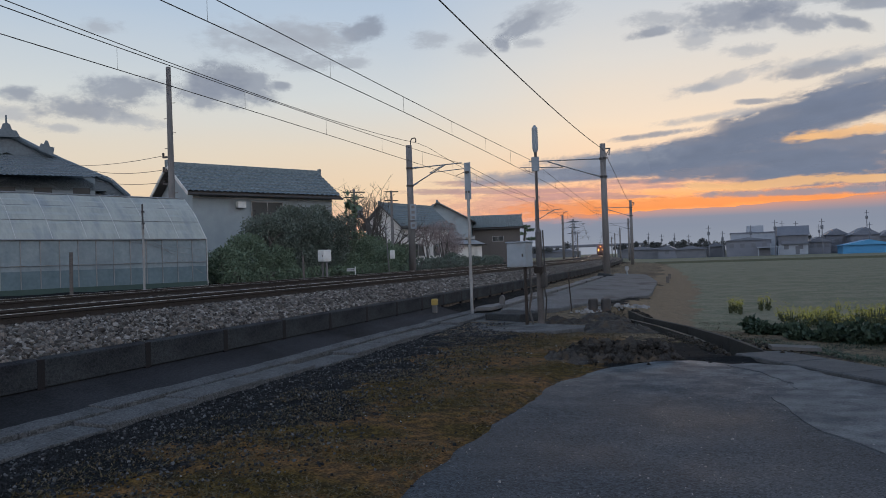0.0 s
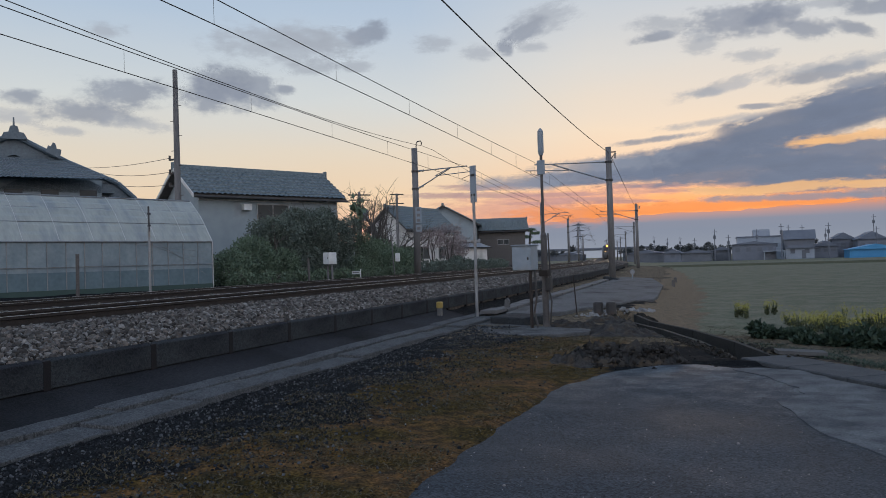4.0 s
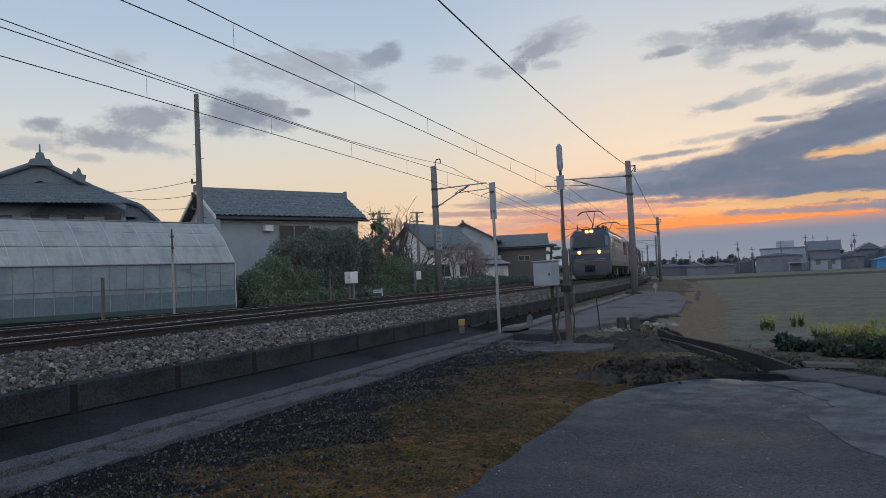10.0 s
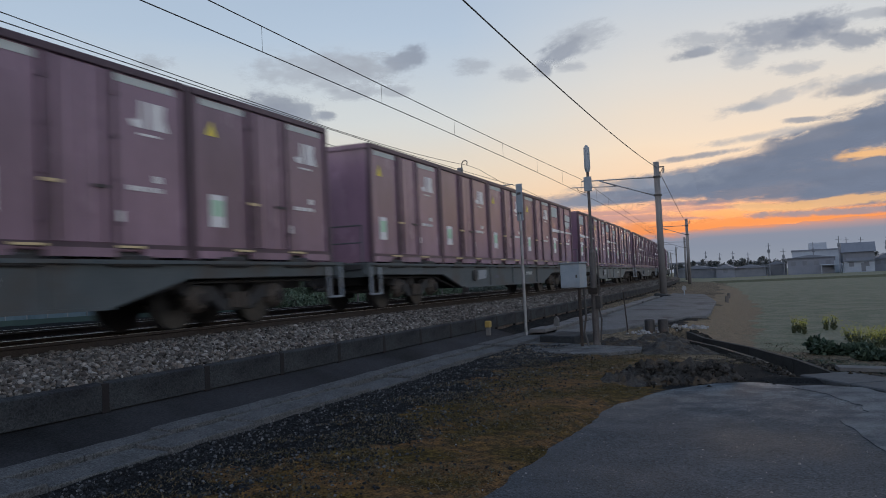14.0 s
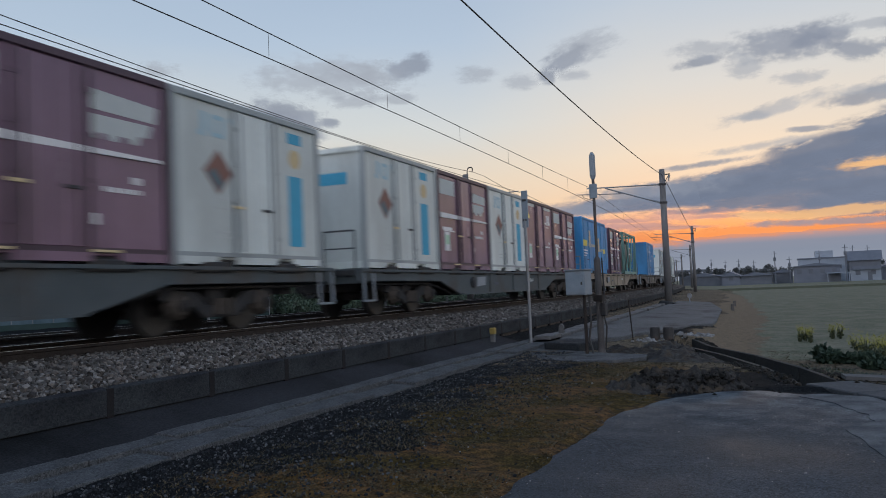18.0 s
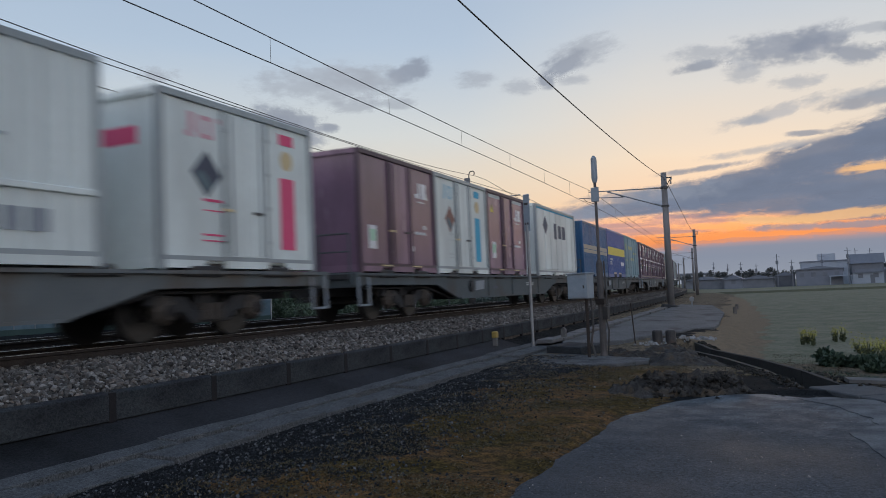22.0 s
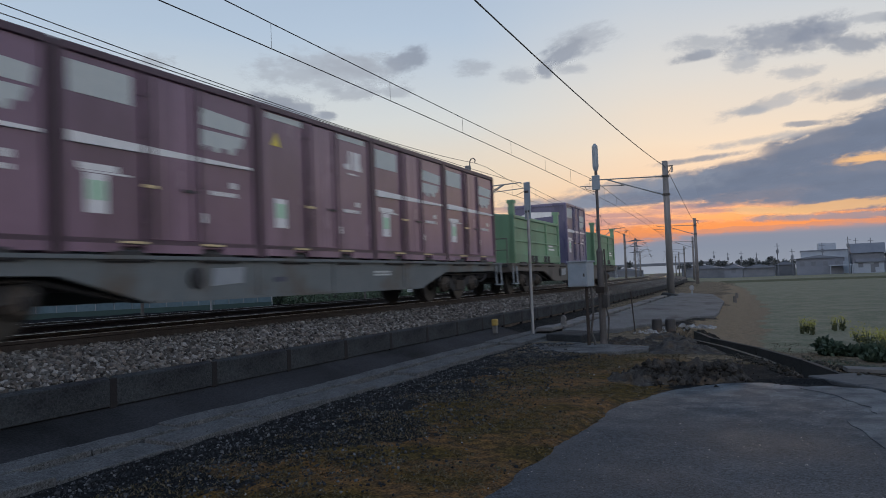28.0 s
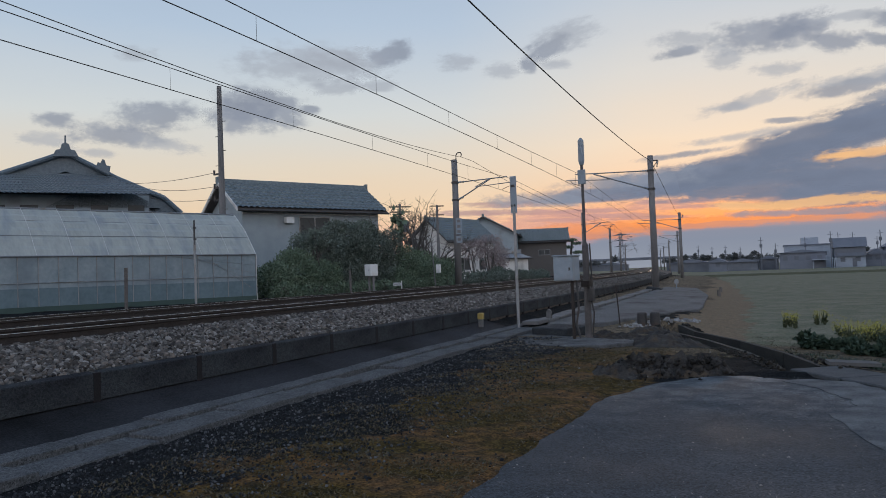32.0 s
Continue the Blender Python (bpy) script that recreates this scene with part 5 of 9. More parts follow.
def branches(shape, base, tips, r, seed, twist=0.25, twigs=0):
    rnd = random.Random(seed)
    base = Vector(base)
    for t in tips:
        t = Vector(t)
        mid = base.lerp(t, 0.5) + Vector([rnd.uniform(-twist, twist) for _ in range(3)])
        shape.rod(base, mid, r, r * 0.7, n=6, cap=False).rod(mid, t, r * 0.7, r * 0.25, n=5, cap=False)
        for _ in range(twigs):
            p = mid.lerp(t, rnd.uniform(0, 1))
            q = p + Vector((rnd.uniform(-1, 1), rnd.uniform(-1, 1), rnd.uniform(0.1, 1.2))) * (t - base).length * 0.24
            shape.rod(p, q, r * 0.28, r * 0.1, n=4, cap=False)
            for _ in range(2):
                q2 = p.lerp(q, rnd.uniform(0.4, 1)) + Vector((rnd.uniform(-1, 1), rnd.uniform(-1, 1), rnd.uniform(0, 1))) * (t - base).length * 0.12
                shape.rod(p.lerp(q, 0.6), q2, r * 0.16, r * 0.08, n=3, cap=False)
    return shape


# bark, hedge and tree leaf tones are lifted to stand in for haze
BARK = surf("dark_bark", (0.06, 0.056, 0.052), (0.12, 0.11, 0.1), 8, 0.9, 0.6, stretch=(1, 1, 0.3))
HEDGE_LEAF = leaf_material("hedge_leaves", [(0.14, 0.205, 0.14), (0.2, 0.275, 0.18), (0.16, 0.23, 0.155), (0.24, 0.31, 0.21)])
OLIVE_LEAF = leaf_material("olive_leaves", [(0.13, 0.175, 0.15), (0.18, 0.225, 0.185), (0.21, 0.25, 0.21), (0.15, 0.195, 0.165)])
BLOSSOM = leaf_material("pale_blossom", [(0.4, 0.33, 0.33), (0.52, 0.44, 0.44), (0.34, 0.27, 0.25), (0.45, 0.37, 0.35)])
GREEN_LEAF = leaf_material("rape_leaves", [(0.03, 0.055, 0.04), (0.045, 0.078, 0.052), (0.07, 0.105, 0.07)])
PALE_LEAF = leaf_material("rape_stem_leaves", [(0.075, 0.1, 0.055), (0.105, 0.13, 0.072), (0.135, 0.15, 0.085)])
RAPE = leaf_material("rape_blossom", [(0.5, 0.47, 0.08), (0.6, 0.56, 0.12), (0.4, 0.39, 0.07)])
DRY = leaf_material("dry_grass", [(0.07, 0.058, 0.03), (0.17, 0.13, 0.075), (0.11, 0.085, 0.035), (0.06, 0.062, 0.026)])


def bush(name, text, blobs, n, size, mat, seed, stem=None, category="bush"):
    x, y = sum(b[0] for b in blobs) / len(blobs), sum(b[1] for b in blobs) / len(blobs)
    z = 0.7
    t = thing(name, text, category, pose(x, y, z))
    pts = in_blobs(n, blobs, seed) - np.array([x, y, z])
    pts = pts[pts[:, 2] > 0.02]
    v, f = leaf_cloud(len(pts), pts, size, seed + 1)
    sh = Shape()
    for i, b in enumerate(blobs):
        branches(sh, (b[0] - x, b[1] - y, 0), [(b[0] - x + dx * b[3] * 0.7, b[1] - y + dy * b[4] * 0.7, b[2] - z + dz * b[5] * 0.6) for dx, dy, dz in ((0.6, 0.2, 0.7), (-0.6, 0.3, 0.6), (0.1, -0.7, 0.8), (0.2, 0.7, 0.3), (-0.2, 0.0, 1.0))], 0.05, seed + i, 0.3, 4)
    part("branch", sh, BARK, t)
    part("foliage", raw_mesh("foliage", v, f, mat), None, t)
    return t


def plants():
    bush("evergreen_shrub", "dense dark green shrub beside the greenhouse", [(-19.6, 27.6, 1.4, 0.9, 1.2, 0.9), (-20.0, 29.6, 1.7, 1.1, 1.3, 1.2), (-19.8, 31.6, 1.5, 1.0, 1.2, 0.9)], 26000, 0.09, HEDGE_LEAF, 21)
    bush("garden_tree", "broad dark evergreen tree in front of the grey house", [(-20.6, 32.6, 2.9, 1.4, 1.7, 1.1), (-20.4, 35.2, 3.2, 1.5, 1.8, 1.25), (-20.6, 38.0, 3.0, 1.4, 1.7, 1.2), (-20.0, 34.0, 1.7, 1.2, 2.0, 1.0), (-20.3, 37.5, 1.6, 1.2, 2.0, 0.95), (-20.2, 36.6, 4.1, 0.7, 0.8, 0.5), (-20.5, 34.2, 4.0, 0.6, 0.8, 0.45), (-20.1, 39.4, 3.6, 0.7, 0.7, 0.6), (-20.0, 31.6, 3.3, 0.6, 0.7, 0.5), (-19.6, 35.8, 2.6, 0.7, 0.9, 0.6)], 52000, 0.1, OLIVE_LEAF, 31, category="tree")
    bush("evergreen_shrub", "rounded dark green shrub behind the relay case", [(-19.9, 40.6, 2.2, 1.2, 1.5, 1.15), (-19.6, 43.0, 1.5, 1.0, 1.4, 0.85), (-19.4, 38.8, 1.3, 0.9, 1.4, 0.7)], 16000, 0.09, HEDGE_LEAF, 41)
    bush("low_hedge", "low uneven hedge along the railway fence", [(-18.6 - 0.03 * i, 27 + 2.2 * i, 0.95, 0.55, 1.2, 0.38) for i in range(9)], 9000, 0.11, HEDGE_LEAF, 51, category="hedge")
    bush("low_hedge", "scrubby growth beside the far track", [(-18.6 - 0.05 * i, 47 + 3.2 * i, 1.1, 0.7, 1.7, 0.55) for i in range(7)], 8000, 0.14, OLIVE_LEAF, 61, category="hedge")
    bush("evergreen_shrub", "dark shrub below the tiled house", [(-22.0, 47.5, 2.0, 1.2, 2.0, 1.2), (-22.4, 51.0, 1.7, 1.2, 1.8, 1.0), (-23.0, 54.5, 1.8, 1.2, 1.8, 1.0)], 8000, 0.15, HEDGE_LEAF, 71)
    bush("broadleaf_sapling", "large-leaved sapling beside the roof edge", [(-23.2, 46.8, 5.2, 0.45, 0.5, 0.8), (-23.0, 46.6, 4.3, 0.4, 0.5, 0.6)], 90, 0.4, HEDGE_LEAF, 81, category="tree")
    bush("cherry_tree", "small cherry tree in pale early blossom", [(-21.2, 55.5, 3.3, 1.2, 1.6, 0.9), (-21.0, 58.5, 3.6, 1.3, 1.7, 1.0), (-21.3, 61.6, 2.9, 1.1, 1.5, 0.9), (-21.0, 60.0, 2.2, 1.0, 2.0, 0.6)], 6500, 0.1, BLOSSOM, 91, category="tree")
    bush("round_bush", "clipped round bush by the far track", [(-19.6, 56.5, 1.35, 0.7, 0.9, 0.6)], 2600, 0.1, OLIVE_LEAF, 95)
    # bare trees
    for x, y, h, sp, seed, text in ((-24.5, 52.0, 6.1, 2.2, 3, "bare winter tree with fine twigs"), (-23.6, 53.6, 3.6, 2.6, 5, "low bare tree with arching twigs"), (-25.5, 55.5, 5.6, 1.8, 7, "bare tree with upright twigs")):
        t = thing("bare_tree", text, "tree", pose(x, y, 0.7), group="bare trees")
        rnd = random.Random(seed)
        part("trunk", Shape().rod((0, 0, 0), (0.1, 0, h * 0.35), 0.14, 0.1, n=8), BARK, t)
        tips = [(rnd.uniform(-sp, sp), rnd.uniform(-sp, sp), h * rnd.uniform(0.72, 1.0)) for _ in range(14)]
        part("branch", branches(Shape(), (0.1, 0, h * 0.35), tips, 0.06, seed, 0.35, 9), BARK, t)
    # cloud-pruned pine
    p = thing("garden_pine", "pruned pine with flat layered pads", "tree", pose(-27.0, 111.0, 0.7))
    part("trunk", Shape().tube([(0, 0, 0), (0.3, 0, 1.6), (-0.2, 0.2, 3.0), (0.1, 0, 5.0)], 0.16, 7), BARK, p)
    pads = [(-0.9, 0, 2.6, 1.0, 0.9, 0.22), (1.0, 0.3, 3.3, 1.1, 0.9, 0.22), (-0.8, 0.1, 4.1, 1.1, 0.9, 0.22), (0.7, 0, 4.6, 0.9, 0.8, 0.2), (0, 0, 5.1, 0.9, 0.8, 0.22)]
    v, f = leaf_cloud(4200, in_blobs(4200, pads, 7, 0.2), 0.16, 8)
    part("foliage", raw_mesh("foliage", v, f, HEDGE_LEAF), None, p)
    # rape and weeds at the field edge
    rnd = random.Random(17)
    def rape(x, y, h, w, flowers, seed):
        t = thing("rape_plant", "leafy rape plant with yellow flowers" if flowers else "dark leafy weed clump", "plant", pose(x, y, float(ground_height(np.array([x]), np.array([y]))[0])), group="rape plants")
        blobs = [(0, 0, h * 0.38, w, w, h * 0.4)]
        n = 110 if flowers else 300
        v, f = leaf_cloud(n, in_blobs(n, blobs, seed, 0.1), 0.06 if flowers else 0.1, seed, 0.5)
        part("leaves", raw_mesh("leaves", v, f, PALE_LEAF if flowers else GREEN_LEAF), None, t)
        if flowers:
            st = Shape()
            r2 = random.Random(seed)
            tips = [(r2.uniform(-w, w), r2.uniform(-w, w), h * r2.uniform(0.8, 1.25)) for _ in range(7)]
            for q in tips:
                st.rod((q[0] * 0.3, q[1] * 0.3, 0), q, 0.008, n=4, cap=False)
            part("stem", st, PALE_LEAF, t)
            pts = np.concatenate([np.random.default_rng(seed + i).normal(size=(16, 3)) * np.array([0.035, 0.035, 0.06]) + np.array(q) for i, q in enumerate(tips)])
            v, f = leaf_cloud(len(pts), pts, 0.032, seed + 3)
            part("blossoms", raw_mesh("blossoms", v, f, RAPE), None, t, "yellow blossom heads")
    # dark weeds at the drain's end, rape behind, a taller dark clump further along
    for i in range(7):
        rape(0.5 + i * 0.045 + rnd.uniform(-0.06, 0.06), 17.3 + rnd.uniform(-0.3, 0.3), 0.42 - 0.03 * i + rnd.uniform(-0.06, 0.06), 0.13, False, 300 + i)
    for i in range(9):
        rape(0.85 + i * 0.075 + rnd.uniform(-0.05, 0.05), 17.2 + rnd.uniform(-0.3, 0.3), 0.2 + rnd.uniform(-0.06, 0.05), 0.12, False, 320 + i)
    for i in range(24):
        x = 1.35 + 0.094 * i + rnd.uniform(-0.12, 0.12)
        rape(x, 18.9 - 0.1 * (x - 1.4) + rnd.uniform(-0.7, 1.3), 0.24 + 0.004 * i + rnd.uniform(-0.08, 0.12), 0.17, True, 200 + i)
    for i in range(16):
        x = 1.9 + i * 0.1 + rnd.uniform(-0.1, 0.1)
        rape(x, 16.2 - 0.9 * (x - 1.9) + rnd.uniform(-0.5, 0.5), 0.4 + rnd.uniform(-0.12, 0.12), 0.22, False, 400 + i)
    for i in range(10):
        x = 1.3 + i * 0.12
        rape(x, 16.6 - 0.6 * (x - 1.3) + rnd.uniform(-0.3, 0.3), 0.14, 0.2, False, 440 + i)
    for i in range(14):
        x = 3.3 + i * 0.14
        rape(x, 14.8 - 0.9 * (x - 3.3) + rnd.uniform(-0.6, 0.6), 0.45 + rnd.uniform(-0.12, 0.12), 0.26, i % 3 == 0, 460 + i)
    for x, y in ((0.2, 22.6), (0.32, 23.0), (0.42, 22.4), (1.0, 23.6), (1.2, 23.8)):
        rape(x, y, 0.3, 0.08, True, int(y * 10 + x * 7))
    # dry grass tufts
    rng = np.random.default_rng(5)
    def blades(nm, text, n, region, hgt, mat, seed):
        x, y = region(n)
        z = ground_height(x, y)
        h = hgt * rng.uniform(0.4, 1.3, len(x))
        a = rng.uniform(0, 2 * np.pi, len(x))
        lean = rng.uniform(0.8, 2.4, len(x)) * h
        w = 0.004 + 0.004 * rng.uniform(0, 1, len(x))
        p = np.stack([x, y, z - 0.005], -1)
        sd = np.stack([-np.sin(a) * w, np.cos(a) * w, np.zeros_like(a)], -1)
        mid = p + np.stack([np.cos(a) * lean * 0.35, np.sin(a) * lean * 0.35, h * 0.65], -1)
        tip = p + np.stack([np.cos(a) * lean, np.sin(a) * lean, h], -1)
        v = np.stack([p - sd, p + sd, mid + sd * 0.7, mid - sd * 0.7, tip], 1).reshape(-1, 3)
        k = np.arange(len(x))[:, None] * 5
        f = np.concatenate([np.concatenate([k, k + 1, k + 2], 1), np.concatenate([k, k + 2, k + 3], 1), np.concatenate([k + 3, k + 2, k + 4], 1)])
        tagged(new(nm, raw_mesh(nm, v, f, mat)), text, "grass", kind="stuff")
    def moss_zone(n):
        x, y = rng.uniform(-4.6, -1.74, n), rng.uniform(2.6, 15.5, n)
        o = offset_of(x, y)
        k = (o > 4.4) & (fnoise(x, y, 1.7, 31) + 0.6 * fnoise(x, y, 4.0, 32) > -0.25)
        return x[k], y[k]
    blades("moss_grass", "short brown and olive grass over mossy ground", 52000, moss_zone, 0.02, DRY, 1)
    def ditch_zone(n):
        x, y = rng.uniform(-3.2, 1.0, n), rng.uniform(8.0, 20, n)
        o = offset_of(x, y)
        k = (o > 4.6) & ((y > 11.3) | (x > 1.5 + (10 - y) * 0.66)) & (ditch_distance(x, y) > 0.32) & (fnoise(x, y, 1.1, 33) > -0.35) & ~((o < 6.9) & (y > 17.8))
        return x[k], y[k]
    def weed_zone(n):
        x, y = rng.uniform(0.1, 5.0, n), rng.uniform(9.0, 17.2, n)
        k = (y > 12.4 - 1.25 * (x - 0.6)) & (y < 17.4 - 0.75 * x) & (ditch_distance(x, y) > 0.4) & (fnoise(x, y, 1.4, 35) > -0.3)
        return x[k], y[k]
    blades("weed_grass", "low dark green weeds between the drain and the field", 16000, weed_zone, 0.045, GREEN_LEAF, 3)
    blades("dry_grass", "tufts of dry straw-coloured grass by the drain", 12000, ditch_zone, 0.03, DRY, 2)


plants()


# ---- far things ----
def far_side():
    # far walls, roofs and poles have distance haze mixed into their base colours
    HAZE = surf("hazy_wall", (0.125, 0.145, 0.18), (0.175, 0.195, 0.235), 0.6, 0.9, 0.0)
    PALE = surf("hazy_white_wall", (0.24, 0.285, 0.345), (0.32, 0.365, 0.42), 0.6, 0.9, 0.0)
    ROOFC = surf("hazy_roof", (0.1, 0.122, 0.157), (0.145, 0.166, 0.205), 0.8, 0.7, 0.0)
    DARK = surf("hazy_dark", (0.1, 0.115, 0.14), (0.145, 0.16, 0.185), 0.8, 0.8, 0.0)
    Y = 200.0

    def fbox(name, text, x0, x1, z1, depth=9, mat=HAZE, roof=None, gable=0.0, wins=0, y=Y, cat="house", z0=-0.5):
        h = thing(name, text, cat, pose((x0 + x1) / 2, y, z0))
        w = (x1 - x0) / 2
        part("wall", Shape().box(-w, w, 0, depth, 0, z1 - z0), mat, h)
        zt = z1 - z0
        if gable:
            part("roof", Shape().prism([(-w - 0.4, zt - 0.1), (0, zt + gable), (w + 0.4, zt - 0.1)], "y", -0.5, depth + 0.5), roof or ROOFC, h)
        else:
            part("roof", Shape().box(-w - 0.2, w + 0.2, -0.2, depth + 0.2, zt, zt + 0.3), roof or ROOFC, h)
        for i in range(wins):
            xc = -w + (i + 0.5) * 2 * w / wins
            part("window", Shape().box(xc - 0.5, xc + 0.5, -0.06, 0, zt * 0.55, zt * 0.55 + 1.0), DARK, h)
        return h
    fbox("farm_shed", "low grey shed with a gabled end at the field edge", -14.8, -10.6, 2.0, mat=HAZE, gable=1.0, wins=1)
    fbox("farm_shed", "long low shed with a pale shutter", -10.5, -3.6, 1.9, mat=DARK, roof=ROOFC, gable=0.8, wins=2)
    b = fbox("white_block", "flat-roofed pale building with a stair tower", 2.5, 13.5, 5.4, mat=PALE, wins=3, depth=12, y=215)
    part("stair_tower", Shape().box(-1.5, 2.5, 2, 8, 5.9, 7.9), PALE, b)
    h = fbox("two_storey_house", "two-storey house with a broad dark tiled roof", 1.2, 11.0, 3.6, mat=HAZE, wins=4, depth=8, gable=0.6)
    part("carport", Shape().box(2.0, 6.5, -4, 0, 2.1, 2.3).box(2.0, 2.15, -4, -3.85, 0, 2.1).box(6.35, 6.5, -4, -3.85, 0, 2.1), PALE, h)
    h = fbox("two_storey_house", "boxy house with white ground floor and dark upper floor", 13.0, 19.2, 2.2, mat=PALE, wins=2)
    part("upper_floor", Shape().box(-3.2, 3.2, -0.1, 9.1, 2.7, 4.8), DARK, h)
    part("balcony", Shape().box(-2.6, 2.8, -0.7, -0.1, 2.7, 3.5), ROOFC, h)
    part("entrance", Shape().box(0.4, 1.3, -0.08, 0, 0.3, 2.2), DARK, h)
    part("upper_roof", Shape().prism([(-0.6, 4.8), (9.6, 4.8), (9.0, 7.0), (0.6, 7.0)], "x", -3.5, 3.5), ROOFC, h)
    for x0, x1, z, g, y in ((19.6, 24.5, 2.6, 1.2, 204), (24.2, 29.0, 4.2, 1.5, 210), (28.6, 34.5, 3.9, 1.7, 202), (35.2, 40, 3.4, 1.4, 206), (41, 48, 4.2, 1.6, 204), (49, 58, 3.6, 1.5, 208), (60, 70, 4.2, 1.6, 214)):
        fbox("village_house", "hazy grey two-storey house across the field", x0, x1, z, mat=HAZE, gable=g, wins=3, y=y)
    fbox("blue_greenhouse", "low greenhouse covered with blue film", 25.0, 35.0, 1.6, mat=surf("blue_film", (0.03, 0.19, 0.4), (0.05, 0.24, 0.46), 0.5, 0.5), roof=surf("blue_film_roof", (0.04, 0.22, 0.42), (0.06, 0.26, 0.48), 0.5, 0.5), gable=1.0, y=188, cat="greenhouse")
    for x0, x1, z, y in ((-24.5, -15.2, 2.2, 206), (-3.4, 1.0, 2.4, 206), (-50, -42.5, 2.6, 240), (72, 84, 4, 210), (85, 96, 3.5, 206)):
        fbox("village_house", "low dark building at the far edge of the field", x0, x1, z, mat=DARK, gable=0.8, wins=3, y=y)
    # bund across the field and trees on the skyline
    solid("field_bund", Shape().prism([(116.5, -0.5), (117.2, -0.02), (118.3, 0.0), (119, -0.5)], "x", -13, 150), surf("bund_turf", (0.05, 0.055, 0.03), (0.1, 0.1, 0.06), 3, 0.95, 0.5), "low dark turf bund across the field", "bund", kind="structure")
    rt = random.Random(23)
    blobs = []
    for i in range(90):
        x = -62 + i * 1.25 + rt.uniform(-0.5, 0.5)
        r = rt.uniform(0.5, 1.0)
        if -47 < x < -33:
            continue
        blobs.append((x, 262 + rt.uniform(-5, 5), 2.6 + r + rt.uniform(-0.4, 0.9) * (rt.random() < 0.6), r * 1.3, r, r * rt.uniform(0.8, 1.5)))
    # leaf tones lifted towards the haze colour
    FAR_LEAF = leaf_material("haze_tinted_foliage", [(0.09, 0.105, 0.115), (0.13, 0.145, 0.15), (0.11, 0.125, 0.13)])
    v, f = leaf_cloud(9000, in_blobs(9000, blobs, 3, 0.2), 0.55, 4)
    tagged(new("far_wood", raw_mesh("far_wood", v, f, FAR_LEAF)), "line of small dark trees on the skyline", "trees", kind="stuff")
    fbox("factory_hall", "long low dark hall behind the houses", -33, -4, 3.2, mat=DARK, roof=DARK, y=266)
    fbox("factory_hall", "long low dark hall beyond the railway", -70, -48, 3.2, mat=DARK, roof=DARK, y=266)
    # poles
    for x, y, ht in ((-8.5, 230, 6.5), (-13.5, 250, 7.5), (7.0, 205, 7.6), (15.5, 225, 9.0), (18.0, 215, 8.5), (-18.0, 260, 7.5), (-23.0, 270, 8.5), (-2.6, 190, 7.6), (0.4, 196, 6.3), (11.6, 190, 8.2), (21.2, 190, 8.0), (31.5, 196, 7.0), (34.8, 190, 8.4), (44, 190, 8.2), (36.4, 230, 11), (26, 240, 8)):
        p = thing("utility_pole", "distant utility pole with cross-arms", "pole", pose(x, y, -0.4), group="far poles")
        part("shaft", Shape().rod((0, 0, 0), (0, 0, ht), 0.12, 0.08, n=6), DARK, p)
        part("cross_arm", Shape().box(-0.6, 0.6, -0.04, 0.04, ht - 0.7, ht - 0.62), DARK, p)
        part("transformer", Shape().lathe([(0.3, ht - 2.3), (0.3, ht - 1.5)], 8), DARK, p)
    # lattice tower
    t = thing("lattice_tower", "distant steel lattice power pylon", "pylon", pose(-68, 380, 0), group="pylons")
    H, w0 = 19.0, 1.9
    corner = lambda sx, sy, f: Vector((sx * w0 * (1 - 0.85 * f), sy * w0 * (1 - 0.85 * f), H * f))
    for sx in (-1, 1):
        for sy in (-1, 1):
            part("leg", Shape().rod(corner(sx, sy, 0), corner(sx, sy, 1), 0.09, n=4), DARK, t)
    br = Shape()
    for i in range(9):
        for sy in (-1, 1):
            br.rod(corner(-1, sy, i / 9), corner(1, sy, (i + 1) / 9), 0.05, n=4).rod(corner(1, sy, i / 9), corner(-1, sy, (i + 1) / 9), 0.05, n=4)
    part("bracing", br, DARK, t)
    for f in (0.62, 0.77, 0.92):
        part("cross_arm", Shape().prism([(-3.6, H * f), (3.6, H * f), (0.4, H * f + 0.7), (-0.4, H * f + 0.7)], "y", -0.15, 0.15), DARK, t)
    # road bridge over the railway
    b = thing("road_bridge", "dark road bridge crossing the railway in the distance", "bridge", at_track(430, 0, 0))
    part("deck", Shape().box(-60, 24, -5, 5, 5.3, 6.1), DARK, b)
    part("parapet", Shape().box(-60, 24, -5.1, -4.9, 6.1, 6.7), HAZE, b)
    for x in (-40, -14, 12):
        part("pier", Shape().box(x - 1, x + 1, -4, 4, 0, 5.3), DARK, b)
    part("embankment", Shape().prism([(24, 0), (24, 6.1), (60, 0)], "y", -6, 6), DARK, b)
    part("embankment", Shape().prism([(-60, 0), (-60, 6.1), (-115, 0)], "y", -6, 6), DARK, b)
    # distant cloud bank under the glow, a self-lit sheet with haze in its colours
    m = bpy.data.materials.new("far_bank_haze")
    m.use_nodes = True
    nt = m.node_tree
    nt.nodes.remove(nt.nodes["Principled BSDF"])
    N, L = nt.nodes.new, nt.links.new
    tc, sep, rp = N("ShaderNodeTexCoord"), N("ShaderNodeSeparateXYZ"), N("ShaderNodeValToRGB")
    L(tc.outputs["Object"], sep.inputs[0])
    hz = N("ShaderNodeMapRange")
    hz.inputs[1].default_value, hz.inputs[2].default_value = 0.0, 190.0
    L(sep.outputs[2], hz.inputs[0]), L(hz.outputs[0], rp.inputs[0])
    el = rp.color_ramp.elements
